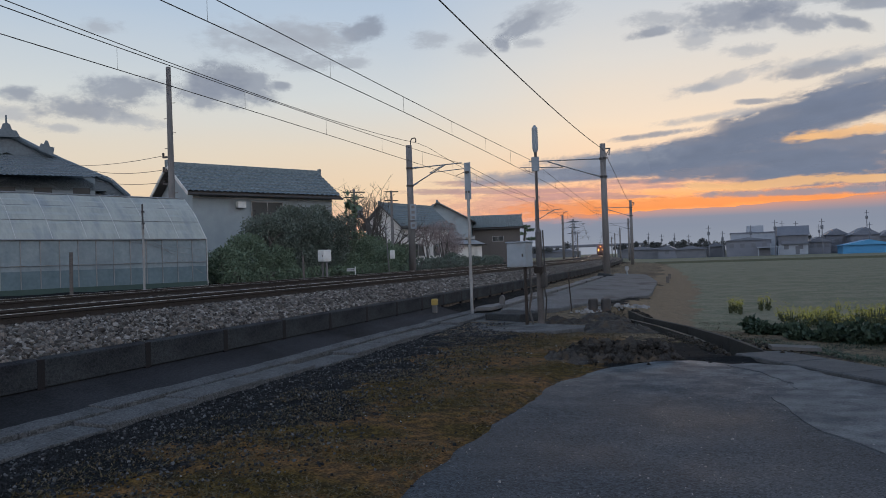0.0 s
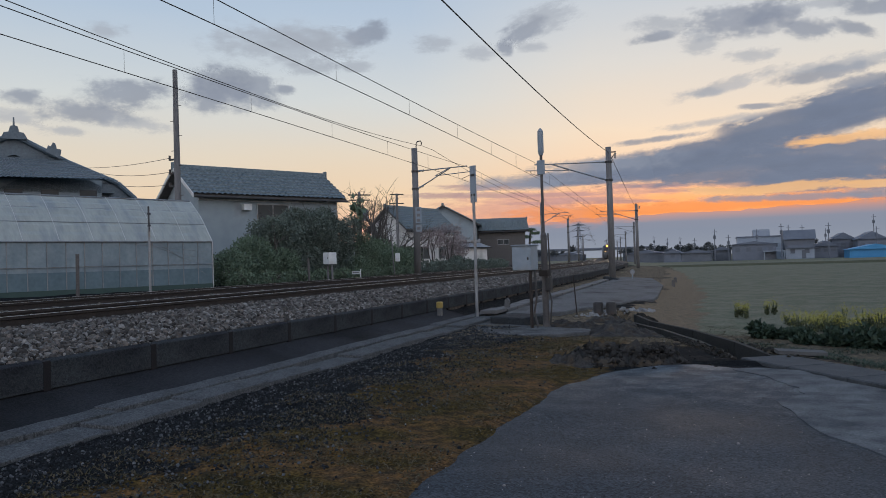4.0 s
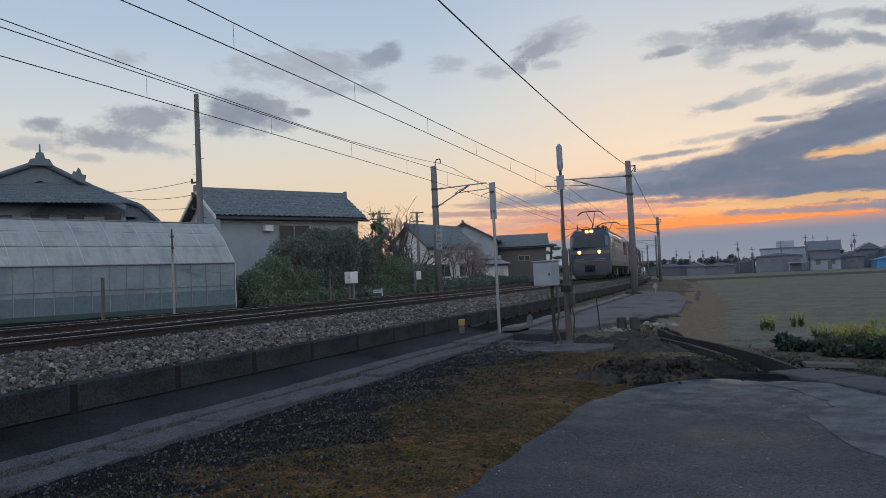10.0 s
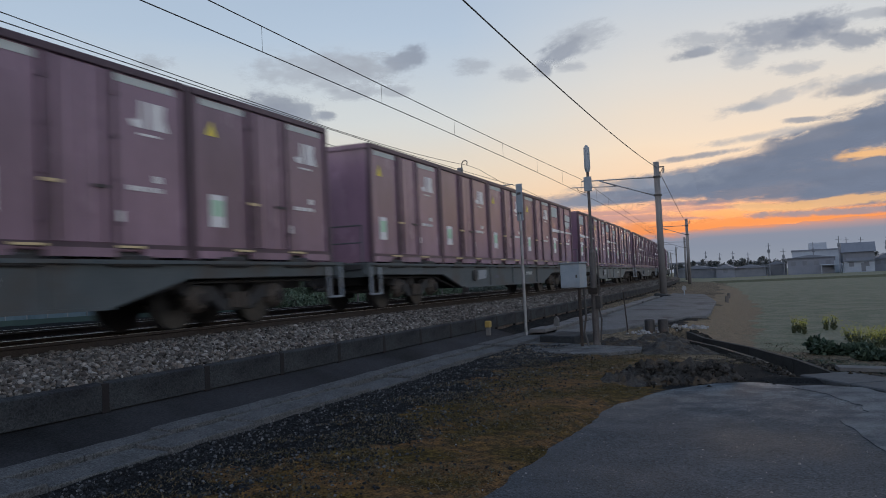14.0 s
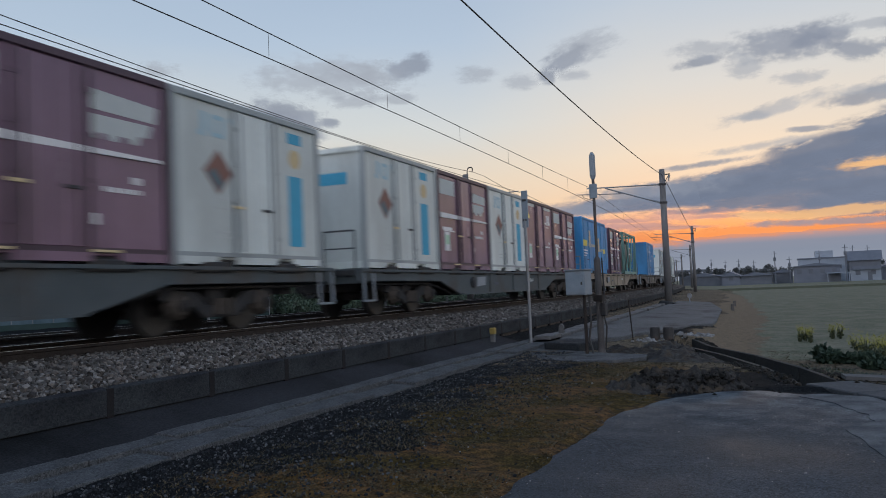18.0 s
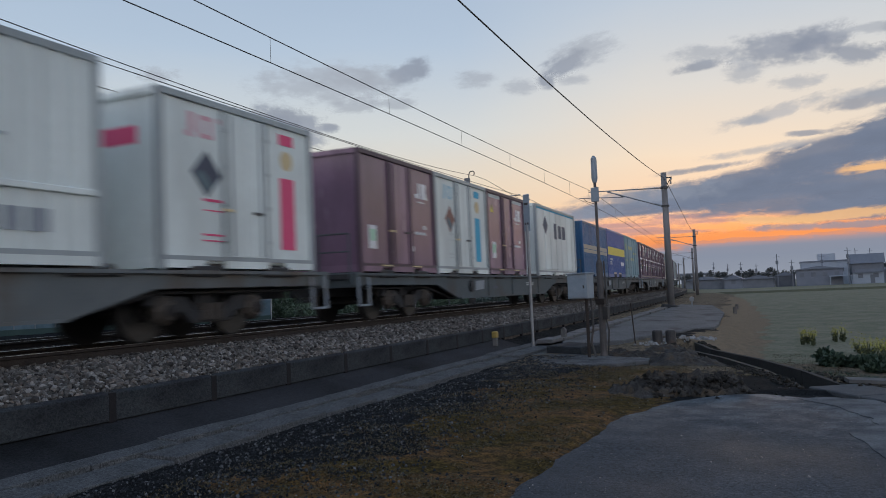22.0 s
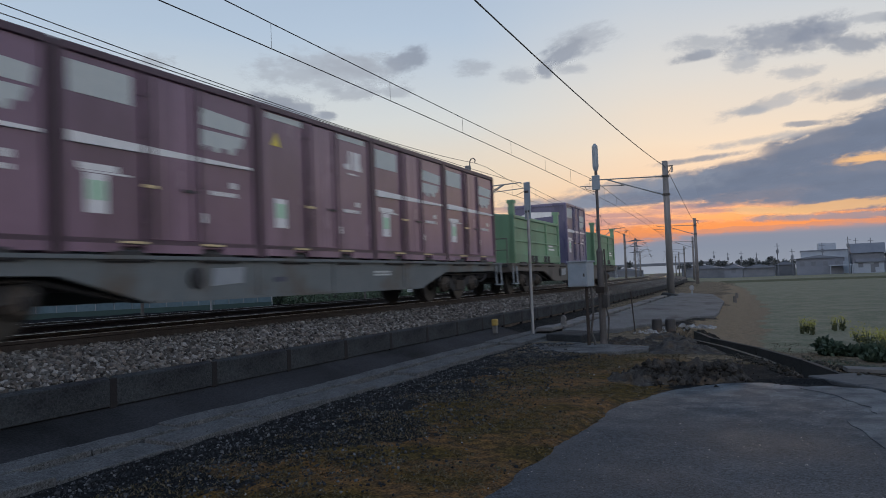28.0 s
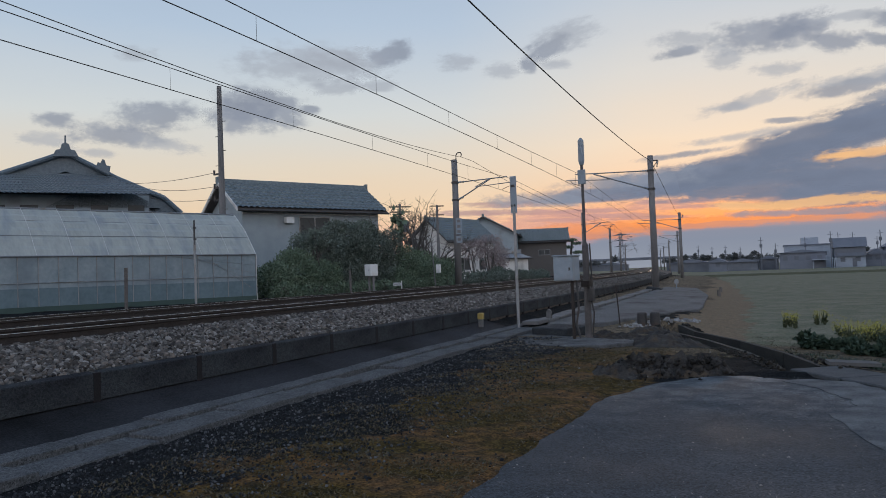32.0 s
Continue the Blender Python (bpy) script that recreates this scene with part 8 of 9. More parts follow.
def eco31():
    c = shell(L31, 2.49, 2.6, REEFER, text="long white ribbed container with grey barrel emblem", ribs=0.3, doors=0, name="long_container")
    part("middle_rail", Shape().box(1.2, 1.262, -4.6, 4.6, 0.86, 0.94), REEFER, c, bevel=0.01)
    ring = lambda r: [(-2.5 + r * 0.92 * math.cos(a * 0.2618), 1.72 + r * math.sin(a * 0.2618)) for a in range(25)]
    segs = [[p, q, r, t] for p, q, r, t in zip(ring(0.56), ring(0.56)[1:], ring(0.51)[1:], ring(0.51))]
    sign(c, "barrel_emblem", segs + [(-2.95, -2.05, 1.84, 1.87), (-2.98, -2.02, 1.6, 1.63), (-2.52, -2.48, 1.2, 2.24)], MARK_GREY, "grey outlined barrel emblem", 2.49, 0.037)
    for i, n in enumerate((0.34, 0.3, 0.36, 0.0, 0.26, 0.14, 0.34, 0.3, 0.32, 0.0, 0.28, 0.2)):
        if n:
            y = -1.62 + i * 0.42
            sign(c, "lettering", [(y, y + 0.09, 1.56, 1.9), (y, y + n, 1.56, 1.64), (y, y + n * 0.8, 1.82, 1.9)], MARK_GREY, "grey company lettering as plain shapes", 2.49, 0.037)
    sign(c, "underline", [(-1.6, 3.4, 1.42, 1.45)], MARK_GREY, "", 2.49, 0.037)
    sign(c, "lettering", [(2.9, 3.0, 0.4, 0.66), (3.1, 3.3, 0.4, 0.66), (3.4, 3.6, 0.4, 0.66), (3.7, 3.95, 0.4, 0.66)], MARK_GREY, "", 2.49, 0.037)
    for y in (-3.6, -2.5, 0.4, 1.5, 2.4):
        part("latch", Shape().box(1.245, 1.265, y, y + 0.12, 0.22, 0.34), MARK_GREY, c)
    sign(c, "star_mark", [[(-4.0, 1.75), (-3.7, 1.75), (-3.6, 2.0), (-3.85, 2.15), (-4.05, 2.0)]], MARK_YELLOW, "", 2.49, 0.037)
    end_sign(c, [(-0.9, 0.6, 2.05, 2.2), (-0.7, -0.5, 1.3, 1.5)], MARK_DARK, L31)
    return c


def tank20(frame_paint, tank_paint, text, truss):
    c = thing("tank_container", text, "tank container", group="freight containers")
    l, w, H = L20 / 2, 1.22, 2.55
    prof = [(0.25, -l + 0.25), (0.7, -l + 0.32), (0.98, -l + 0.5), (1.08, -l + 0.75), (1.08, l - 0.75), (0.98, l - 0.5), (0.7, l - 0.32), (0.25, l - 0.25)]
    part("tank", Shape().lathe(prof, 28, Matrix.Translation((0, 0, 1.24)) @ Matrix.Rotation(-math.pi / 2, 4, "X")), tank_paint, c, "round-ended horizontal tank", smooth=True)
    for y in (-1.5, 0.0, 1.5):
        part("tank_hoop", Shape().lathe([(1.075, y - 0.04), (1.1, y - 0.04), (1.1, y + 0.04), (1.075, y + 0.04)], 28, Matrix.Translation((0, 0, 1.24)) @ Matrix.Rotation(-math.pi / 2, 4, "X")), tank_paint, c)
    for sx in (-1, 1):
        for sy in (-1, 1):
            x0, x1 = sorted((sx * w, sx * (w - 0.13)))
            y0, y1 = sorted((sy * l, sy * (l - 0.13)))
            part("corner_post", Shape().box(x0, x1, y0, y1, 0, H), frame_paint, c, bevel=0.01)
        x0, x1 = sorted((sx * w, sx * (w - 0.1)))
        part("bottom_rail", Shape().box(x0, x1, -l, l, 0.02, 0.2), frame_paint, c)
        part("top_rail", Shape().box(x0, x1, -l, l, H - 0.1, H), frame_paint, c)
        if truss:
            for a, b in ((-l + 0.1, -l + 1.3), (-l + 1.5, -0.1), (0.1, -l + 1.5 + 0.0), (l - 0.1, l - 1.3), (l - 1.5, 0.1)):
                part("brace", Shape().rod((sx * (w - 0.06), a, H - 0.1 if a != 0.1 else H - 0.1), (sx * (w - 0.06), b, 0.2), 0.042, n=6), frame_paint, c)
        else:
            for sy in (-1, 1):
                part("brace", Shape().rod((sx * (w - 0.06), sy * (l - 0.1), 1.7), (sx * (w - 0.06), sy * (l - 0.9), 0.2), 0.05, n=6), frame_paint, c)
            part("pipe_panel", Shape().box(sx * (w - 0.04), sx * w, -1.3, -0.5, 0.2, 0.8), frame_paint, c)
    for sy in (-1, 1):
        y0, y1 = sorted((sy * l, sy * (l - 0.1)))
        part("end_frame", Shape().box(-w + 0.1, w - 0.1, y0, y1, 0.02, 0.18).box(-w + 0.1, w - 0.1, y0, y1, H - 0.1, H)
             .rod((-w + 0.1, sy * (l - 0.05), 0.2), (0, sy * (l - 0.05), 1.0), 0.05, n=6).rod((w - 0.1, sy * (l - 0.05), 0.2), (0, sy * (l - 0.05), 1.0), 0.05, n=6), frame_paint, c)
    for y in (-1.8, 0, 1.8):
        part("cross_bar", Shape().box(-w, w, y - 0.04, y + 0.04, H - 0.09, H - 0.02), frame_paint, c)
    part("walkway", Shape().box(-0.5, 0.5, -l + 0.5, l - 0.5, H - 0.1, H - 0.06).box(0.55, 0.95, -l + 0.8, l - 0.8, H - 0.45, H - 0.42), DARK_STEEL, c)
    part("manhole", Shape().lathe([(0.3, 2.25), (0.3, 2.42), (0.22, 2.46)], 14), tank_paint, c)
    part("data_plate", Shape().box(1.085, 1.1, -2.5, -2.2, 1.05, 1.35).box(1.09, 1.1, 0.3, 0.9, 1.25, 1.35), MARK_WHITE, c)
    return c


def open_green():
    c = thing("open_top_container", "light green open-topped container with corner posts and a sheet", "container", group="freight containers")
    l, w, H = L20 / 2 - 0.1, 1.2, 1.53
    part("side_wall", Shape().box(w - 0.08, w, -l, l, 0.1, H), GREEN, c)
    part("side_wall", Shape().box(-w, -w + 0.08, -l, l, 0.1, H), GREEN, c)
    part("end_wall", Shape().box(-w, w, -l, -l + 0.08, 0.1, H), GREEN, c)
    part("end_wall", Shape().box(-w, w, l - 0.08, l, 0.1, H), GREEN, c)
    part("floor", Shape().box(-w, w, -l, l, 0.02, 0.12), GREEN, c)
    for z in (0.72, 1.15):
        part("waist_rail", Shape().box(w, w + 0.035, -l, l, z - 0.025, z + 0.025), GREEN, c, bevel=0.008)
    part("bottom_rail", Shape().box(w, w + 0.05, -l, l, 0.04, 0.3), GREEN, c, bevel=0.01)
    part("top_rail", Shape().box(w - 0.1, w + 0.05, -l, l, H - 0.1, H), GREEN, c, bevel=0.01)
    for y in (-1.0, 1.05):
        part("stanchion", Shape().box(w, w + 0.05, y - 0.06, y + 0.06, 0.3, H - 0.1), GREEN, c, bevel=0.01)
    for sy in (-1, 1):
        for sx in (-1, 1):
            part("corner_post", Shape().box(min(sx * (w - 0.12), sx * (w + 0.05)), max(sx * (w - 0.12), sx * (w + 0.05)), min(sy * l, sy * (l - 0.16)), max(sy * l, sy * (l - 0.16)), 0, H + 0.4)
                 .box(min(sx * (w - 0.16), sx * (w + 0.08)), max(sx * (w - 0.16), sx * (w + 0.08)), min(sy * (l + 0.03), sy * (l - 0.2)), max(sy * (l + 0.03), sy * (l - 0.2)), H + 0.36, H + 0.46), GREEN, c)
    n = 14
    vs = [(-w + 2 * w * j / 6, -l + 2 * l * i / n, H - 0.05 + 0.16 * math.sin(math.pi * j / 6) + 0.05 * math.sin(i * 2.1 + j)) for i in range(n + 1) for j in range(7)]
    fs = [(i * 7 + j, i * 7 + j + 1, i * 7 + j + 8, i * 7 + j + 7) for i in range(n) for j in range(6)]
    part("sheet", raw_mesh("sheet", vs, fs, surf("green_sheet", (0.05, 0.14, 0.08), (0.08, 0.19, 0.11), 3, 0.7), True), None, c, "dark green tarpaulin")
    part("lettering", Shape().box(w + 0.001, w + 0.006, l - 1.5, l - 0.7, 0.5, 0.56).box(w + 0.001, w + 0.006, l - 1.5, l - 0.9, 0.62, 0.68), MARK_WHITE, c)
    for y0 in (-1.1, -0.65, 0.55, 1.0):
        part("fork_pocket", Shape().box(w + 0.03, w + 0.056, y0, y0 + 0.34, 0.05, 0.27), UNDER, c, "black fork pocket")
    return c


def locomotive():
    BLUE = surf("loco_blue", (0.027, 0.05, 0.078), (0.038, 0.064, 0.096), 1.5, 0.4, 0.03, stain=(0.034, 0.05, 0.068), stain_scale=0.7)
    SILVER = surf("loco_lower_grey", (0.045, 0.053, 0.061), (0.066, 0.073, 0.08), 1.5, 0.5, 0.03, stain=(0.085, 0.083, 0.08), stain_scale=0.8)
    LOCO_UNDER = surf("loco_running_gear", (0.012, 0.013, 0.016), (0.028, 0.029, 0.031), 6, 0.85, 0.3, spec=0.2)
    # paler glass base stands in for sky mirrored in the side windows
    SIDE_GLASS = surf("sky_lit_glass", (0.06, 0.075, 0.088), (0.085, 0.1, 0.112), 1, 0.15, 0.0, spec=0.9)
    DULL_SAND = surf("dull_sand_panel", (0.1, 0.092, 0.08), (0.13, 0.118, 0.1), 4, 0.6, 0.0)
    GOLD = surf("loco_sand_stripe", (0.13, 0.112, 0.092), (0.17, 0.145, 0.118), 3, 0.5, 0.0)
    ROOF = surf("loco_roof_grey", (0.13, 0.14, 0.15), (0.2, 0.2, 0.21), 2, 0.7, 0.1)
    LAMP = glow("headlamp_glass", (1.0, 0.17, 0.016), 120.0)
    LAMP2 = glow("roof_lamp_glass", (1.0, 0.17, 0.016), 100.0)
    e = thing("electric_locomotive", "dusty blue electric goods locomotive with pale bands and lit headlamps", "locomotive")
    l, w = 9.4, 1.45
    z0, z1 = 1.0, 3.5

    def ring(y, inset, top, lean=0.0):
        """One cross-section of the body; lean draws the part above the waist back along the train."""
        pts = [(-w + inset, z0), (w - inset, z0), (w - inset, 2.25), (w - inset - 0.06, z1 - 0.32 + top), (w - inset - 0.42, z1 + 0.02 + top), (-w + inset + 0.42, z1 + 0.02 + top), (-w + inset + 0.06, z1 - 0.32 + top), (-w + inset, 2.25)]
        return [(x, y + (lean * min(1.0, (z - 2.25) / 1.0) if z > 2.4 else 0.0), z) for x, z in pts]
    stations = [ring(-l, 0.34, 0.0, 0.55), ring(-l + 0.1, 0.16, 0.02, 0.52), ring(-l + 0.32, 0.04, 0.05, 0.42), ring(-l + 0.62, 0.0, 0.08, 0.2), ring(l - 0.62, 0.0, 0.08, -0.2), ring(l - 0.32, 0.04, 0.05, -0.42), ring(l - 0.1, 0.16, 0.02, -0.52), ring(l, 0.34, 0.0, -0.55)]
    vs = [p for r in stations for p in r]
    fs = [(a * 8 + i, a * 8 + (i + 1) % 8, (a + 1) * 8 + (i + 1) % 8, (a + 1) * 8 + i) for a in range(7) for i in range(8)] + [tuple(range(7, -1, -1)), tuple(range(56, 64))]
    part("body", Shape().add(vs, fs), BLUE, e, "dusty blue body shell", 0.03)
    part("lower_band", Shape().box(w - 0.005, w + 0.012, -l + 0.5, l - 0.5, 1.0, 1.34).box(-w - 0.012, -w + 0.005, -l + 0.5, l - 0.5, 1.0, 1.34), SILVER, e, "pale grey lower band")
    for y0, y1 in ((-l - 0.015, -l + 0.02), (l - 0.02, l + 0.015)):
        part("lower_band", Shape().box(-w + 0.34, w - 0.34, y0, y1, 1.0, 1.34), SILVER, e)
        part("stripe", Shape().box(-w + 0.36, w - 0.36, y0 - 0.002, y1 + 0.002, 1.86, 2.12), GOLD, e, "dull sand band across the front")
        part("stripe", Shape().box(-w + 0.36, w - 0.36, y0 - 0.002, y1 + 0.002, 1.36, 1.41), GOLD, e)
    part("stripe", Shape().box(w - 0.003, w + 0.008, -l + 0.5, l - 0.5, 1.82, 1.92).box(w - 0.003, w + 0.008, -l + 0.5, l - 0.5, 1.38, 1.45), GOLD, e, "pale stripes")
    # fronts
    for sy in (-1, 1):
        def face(x0, x1, za, zb, d, lean=True):
            f = lambda z: sy * (l - (0.55 * max(0, z - 2.25) / (z1 - 2.25) if lean else 0)) + sy * d
            return [(x0, f(za), za), (x1, f(za), za), (x1, f(zb), zb), (x0, f(zb), zb)]
        sh = Shape()
        for x0, x1 in ((-1.08, -0.03), (0.03, 1.08)):
            a = face(x0, x1, 2.36, 3.24, 0.012)
            b = face(x0, x1, 2.36, 3.24, -0.06)
            sh.add(a + b, [(0, 1, 2, 3), (7, 6, 5, 4), (0, 4, 5, 1), (1, 5, 6, 2), (2, 6, 7, 3), (3, 7, 4, 0)])
        part("windscreen", sh, GLASS_DARK, e, "dark two-piece windscreen")
        for sx in (-1, 1):
            q = lambda x, d, z: (sx * x, sy * (l - d - 0.55 * max(0.0, z - 2.3) / 1.2 + 0.03), z)
            part("corner_window", Shape().add([q(1.13, 0.0, 2.42), q(1.33, 0.16, 2.42), q(1.3, 0.16, 3.1), q(1.08, 0.0, 3.16), q(1.1, 0.06, 2.42), q(1.28, 0.2, 2.42), q(1.25, 0.2, 3.1), q(1.05, 0.06, 3.16)],
                 [(0, 1, 2, 3), (7, 6, 5, 4), (0, 4, 5, 1), (1, 5, 6, 2), (2, 6, 7, 3), (3, 7, 4, 0)]), SIDE_GLASS, e, "pale corner window")
            part("corner_band", Shape().add([(sx * 1.1, sy * (l + 0.012), 1.86), (sx * 1.3, sy * (l - 0.09), 1.86), (sx * 1.42, sy * (l - 0.31), 1.86), (sx * 1.1, sy * (l + 0.012), 2.12), (sx * 1.3, sy * (l - 0.09), 2.12), (sx * 1.42, sy * (l - 0.31), 2.12),
                 (sx * 1.06, sy * (l - 0.05), 1.86), (sx * 1.24, sy * (l - 0.14), 1.86), (sx * 1.36, sy * (l - 0.34), 1.86), (sx * 1.06, sy * (l - 0.05), 2.12), (sx * 1.24, sy * (l - 0.14), 2.12), (sx * 1.36, sy * (l - 0.34), 2.12)],
                 [(0, 1, 4, 3), (1, 2, 5, 4), (6, 9, 10, 7), (7, 10, 11, 8), (3, 4, 10, 9), (4, 5, 11, 10), (0, 6, 7, 1), (1, 7, 8, 2), (0, 3, 9, 6), (2, 8, 11, 5)]), GOLD, e)
        ys = lambda d: sy * (l - d)
        sk = []
        for z, g in ((1.34, 0.0), (0.75, 0.03), (0.5, 0.1), (0.34, 0.26)):
            sk += [(x, y, z) for x, y in ((-1.43 + g, ys(1.3)), (-1.45 + g, ys(0.5)), (-1.36 + g, ys(0.12)), (-1.14 + g, ys(-0.06 + g * 0.4)), (1.14 - g, ys(-0.06 + g * 0.4)), (1.36 - g, ys(0.12)), (1.45 - g, ys(0.5)), (1.43 - g, ys(1.3)))]
        part("skirt", Shape().add(sk, [(a * 8 + i, a * 8 + i + 1, a * 8 + 9 + i, a * 8 + 8 + i) for a in range(3) for i in range(7)] + [(7, 6, 5, 4, 3, 2, 1, 0), tuple(range(24, 32))] + [(a * 8, a * 8 + 8, a * 8 + 15, a * 8 + 7) for a in range(3)]), SILVER, e, "pale rounded front skirt", 0.02)
        part("snow_plough", Shape().prism([(-1.15, 0.36), (1.15, 0.36), (1.0, 0.12), (-1.0, 0.12)], "y", min(ys(0.2), ys(-0.02)), max(ys(0.2), ys(-0.02))), LOCO_UNDER, e, "dark rail guard", 0.02)
        part("coupler_pocket", Shape().box(-0.36, 0.36, min(ys(0.05), ys(-0.1)), max(ys(0.05), ys(-0.1)), 0.62, 1.08), LOCO_UNDER, e, bevel=0.02)
        part("lamp_brow", Shape().prism([(-0.62, 3.32), (0.62, 3.32), (0.5, 3.68), (-0.5, 3.68)], "y", min(ys(0.56), ys(1.2)), max(ys(0.56), ys(1.2))), BLUE, e, "raised lamp housing", 0.03)
        part("coupler", Shape().box(-0.14, 0.14, min(sy * l, sy * 9.88), max(sy * l, sy * 9.88), 0.74, 0.98), LOCO_UNDER, e, bevel=0.03)
        part("front_handrail", Shape().tube([(-1.1, sy * (l + 0.06), 1.5), (-0.4, sy * (l + 0.06), 1.5)], 0.018).tube([(1.1, sy * (l + 0.06), 1.5), (0.4, sy * (l + 0.06), 1.5)], 0.018), STEEL, e)
        part("number_plate", Shape().box(-0.3, 0.3, sy * l - 0.02, sy * l + 0.02, 2.04, 2.14), GOLD, e)
        for x in (-0.69, 0.69):
            part("lamp_surround", Shape().box(x - 0.22, x + 0.22, sy * l - 0.03, sy * l + 0.03, 1.88, 2.12), DULL_SAND, e, "dull sand lamp panel", 0.01)
            lamp = part("headlamp", Shape().lathe([(0.15, -0.05), (0.15, 0.05), (0.12, 0.07)], 16, Matrix.Translation((x, sy * l, 2.0)) @ Matrix.Rotation(-sy * math.pi / 2, 4, "X")), STEEL, e)
            if sy < 0:
                part("lens", Shape().lathe([(0.095, 0.06), (0.095, 0.085), (0.04, 0.1)], 16, Matrix.Translation((x, sy * l, 2.0)) @ Matrix.Rotation(-sy * math.pi / 2, 4, "X")), LAMP, lamp, "lit warm headlamp")
        for x in (-0.17, 0.17):
            lamp = part("roof_headlamp", Shape().box(x - 0.16, x + 0.16, sy * (l - 0.55) - 0.06, sy * (l - 0.55) + 0.06, 3.36, 3.62), ROOF, e)
            if sy < 0:
                part("lens", Shape().box(x - 0.09, x + 0.09, sy * (l - 0.55) - 0.078, sy * (l - 0.55) - 0.062, 3.43, 3.56), LAMP2, lamp, "lit amber roof headlamp")
    # sides
    for y in (-8.3, 7.9):
        part("cab_window", Shape().prism([(y - 0.45 if y < 0 else y - 0.4, 2.35), (y + 0.4 if y < 0 else y + 0.45, 2.35), (y + 0.4 if y < 0 else y + 0.15, 3.14), (y - 0.15 if y < 0 else y - 0.4, 3.14)], "x", w - 0.06, w + 0.012), SIDE_GLASS, e, "pale reflecting cab window", 0.008)
        part("window_pillar", Shape().box(w - 0.02, w + 0.018, y + 0.06, y + 0.1, 2.36, 3.12), BLUE, e)
        part("door_window", Shape().box(w - 0.02, w + 0.02, y + (0.85 if y < 0 else -1.25), y + (1.25 if y < 0 else -0.85), 2.2, 3.0), SIDE_GLASS, e)
        part("cab_door", Shape().box(w - 0.01, w + 0.015, y + (0.75 if y < 0 else -1.35), y + (1.35 if y < 0 else -0.75), 1.15, 3.1), BLUE, e, bevel=0.015)
        part("door_handrail", Shape().tube([(w + 0.05, y + (1.45 if y < 0 else -1.45), 1.1), (w + 0.05, y + (1.45 if y < 0 else -1.45), 2.5)], 0.018), STEEL, e)
    LOUV = surf("louvre_grey", (0.07, 0.095, 0.13), (0.1, 0.13, 0.165), 3, 0.6, 0.1)
    LOUV_PALE = surf("dusty_vent_plate", (0.085, 0.12, 0.165), (0.115, 0.15, 0.195), 3, 0.6, 0.1)
    LOUV_DARK = surf("dark_grille", (0.03, 0.04, 0.052), (0.05, 0.06, 0.075), 3, 0.6, 0.1)

    def louvre(y0, y1, za, zb, n, mat=LOUV):
        p = part("louvre", Shape().box(w - 0.02, w + 0.006, y0, y1, za, zb), DARK_STEEL, e, "ventilation louvre")
        for i in range(n):
            z = za + (zb - za) * (i + 0.5) / n
            d = (zb - za) / n * 0.45
            part("slat", Shape().prism([(w + 0.005, z - d), (w + 0.035, z - d), (w + 0.005, z + d)], "y", y0 + 0.03, y1 - 0.03), mat, p)
    louvre(-6.42, -4.92, 1.6, 2.72, 9)
    for y in (3.55, 4.8, 5.98):
        louvre(y, y + 0.95, 1.98, 3.1, 12, LOUV_DARK)
    for y in (-5.0, -3.25, -1.5, 0.55):
        part("clerestory_window", Shape().box(w - 0.02, w + 0.01, y, y + 0.85, 2.86, 3.04), LOUV_PALE, e, bevel=0.01)
    part("lettering", bars(Shape(), w + 0.004, -4.75, -3.6, 2.42, 2.56, 1, 5, 3), MARK_WHITE, e, "number as plain bars")
    part("roof_rail", Shape().box(w - 0.32, w - 0.26, -l + 0.8, l - 0.8, 3.56, 3.62), SILVER, e)
    part("roof_equipment", Shape().box(-0.9, 0.9, -4.5, 4.2, 3.5, 3.78).box(-0.7, 0.7, -6.2, -5.0, 3.5, 3.72).box(-0.7, 0.7, 4.8, 6.0, 3.5, 3.72), ROOF, e, bevel=0.05)
    part("bus_bar", Shape().tube([(0.35, -7.6, 3.95), (0.35, -4.0, 4.0), (0.35, 3.8, 4.0), (0.35, 7.4, 3.95)], 0.025, 6), DARK_STEEL, e)
    for y in (-7.4, -5.6, -3.8, 3.6, 5.4, 7.2):
        part("roof_insulator", Shape().lathe([(0.1, 3.55), (0.06, 3.6), (0.1, 3.68), (0.06, 3.74), (0.1, 3.82), (0.05, 3.95)], 10, pose(0.35, y, 0)), GREY_PAINT, e)
    part("antenna", Shape().rod((-0.9, -8.2, 3.5), (-0.9, -8.2, 4.05), 0.05, 0.035, n=8), DARK_STEEL, e)
    part("antenna", Shape().rod((0.55, -8.0, 3.5), (0.55, -8.0, 3.95), 0.07, n=8), DARK_STEEL, e)
    for y in (-6.2, -5.4, -4.6):
        part("roof_insulator", Shape().lathe([(0.14, 3.62), (0.09, 3.7), (0.15, 3.78), (0.09, 3.86), (0.15, 3.94), (0.07, 4.05)], 10, pose(0.75, y, 0)), DARK_STEEL, e)
    for y in (-7.4,):
        part("roof_handrail", Shape().tube([(0.95, y, 3.56), (0.95, y, 3.9), (0.95, y + 3.2 * (1 if y < 0 else -1), 3.9), (0.95, y + 3.2 * (1 if y < 0 else -1), 3.56)], 0.022, 6), STEEL, e)
    part("horn", Shape().rod((0.5, -8.3, 3.65), (0.5, -8.7, 3.65), 0.05, 0.09, n=8).rod((0.7, 8.2, 3.6), (0.7, 8.2, 3.85), 0.05, n=8), DARK_STEEL, e)
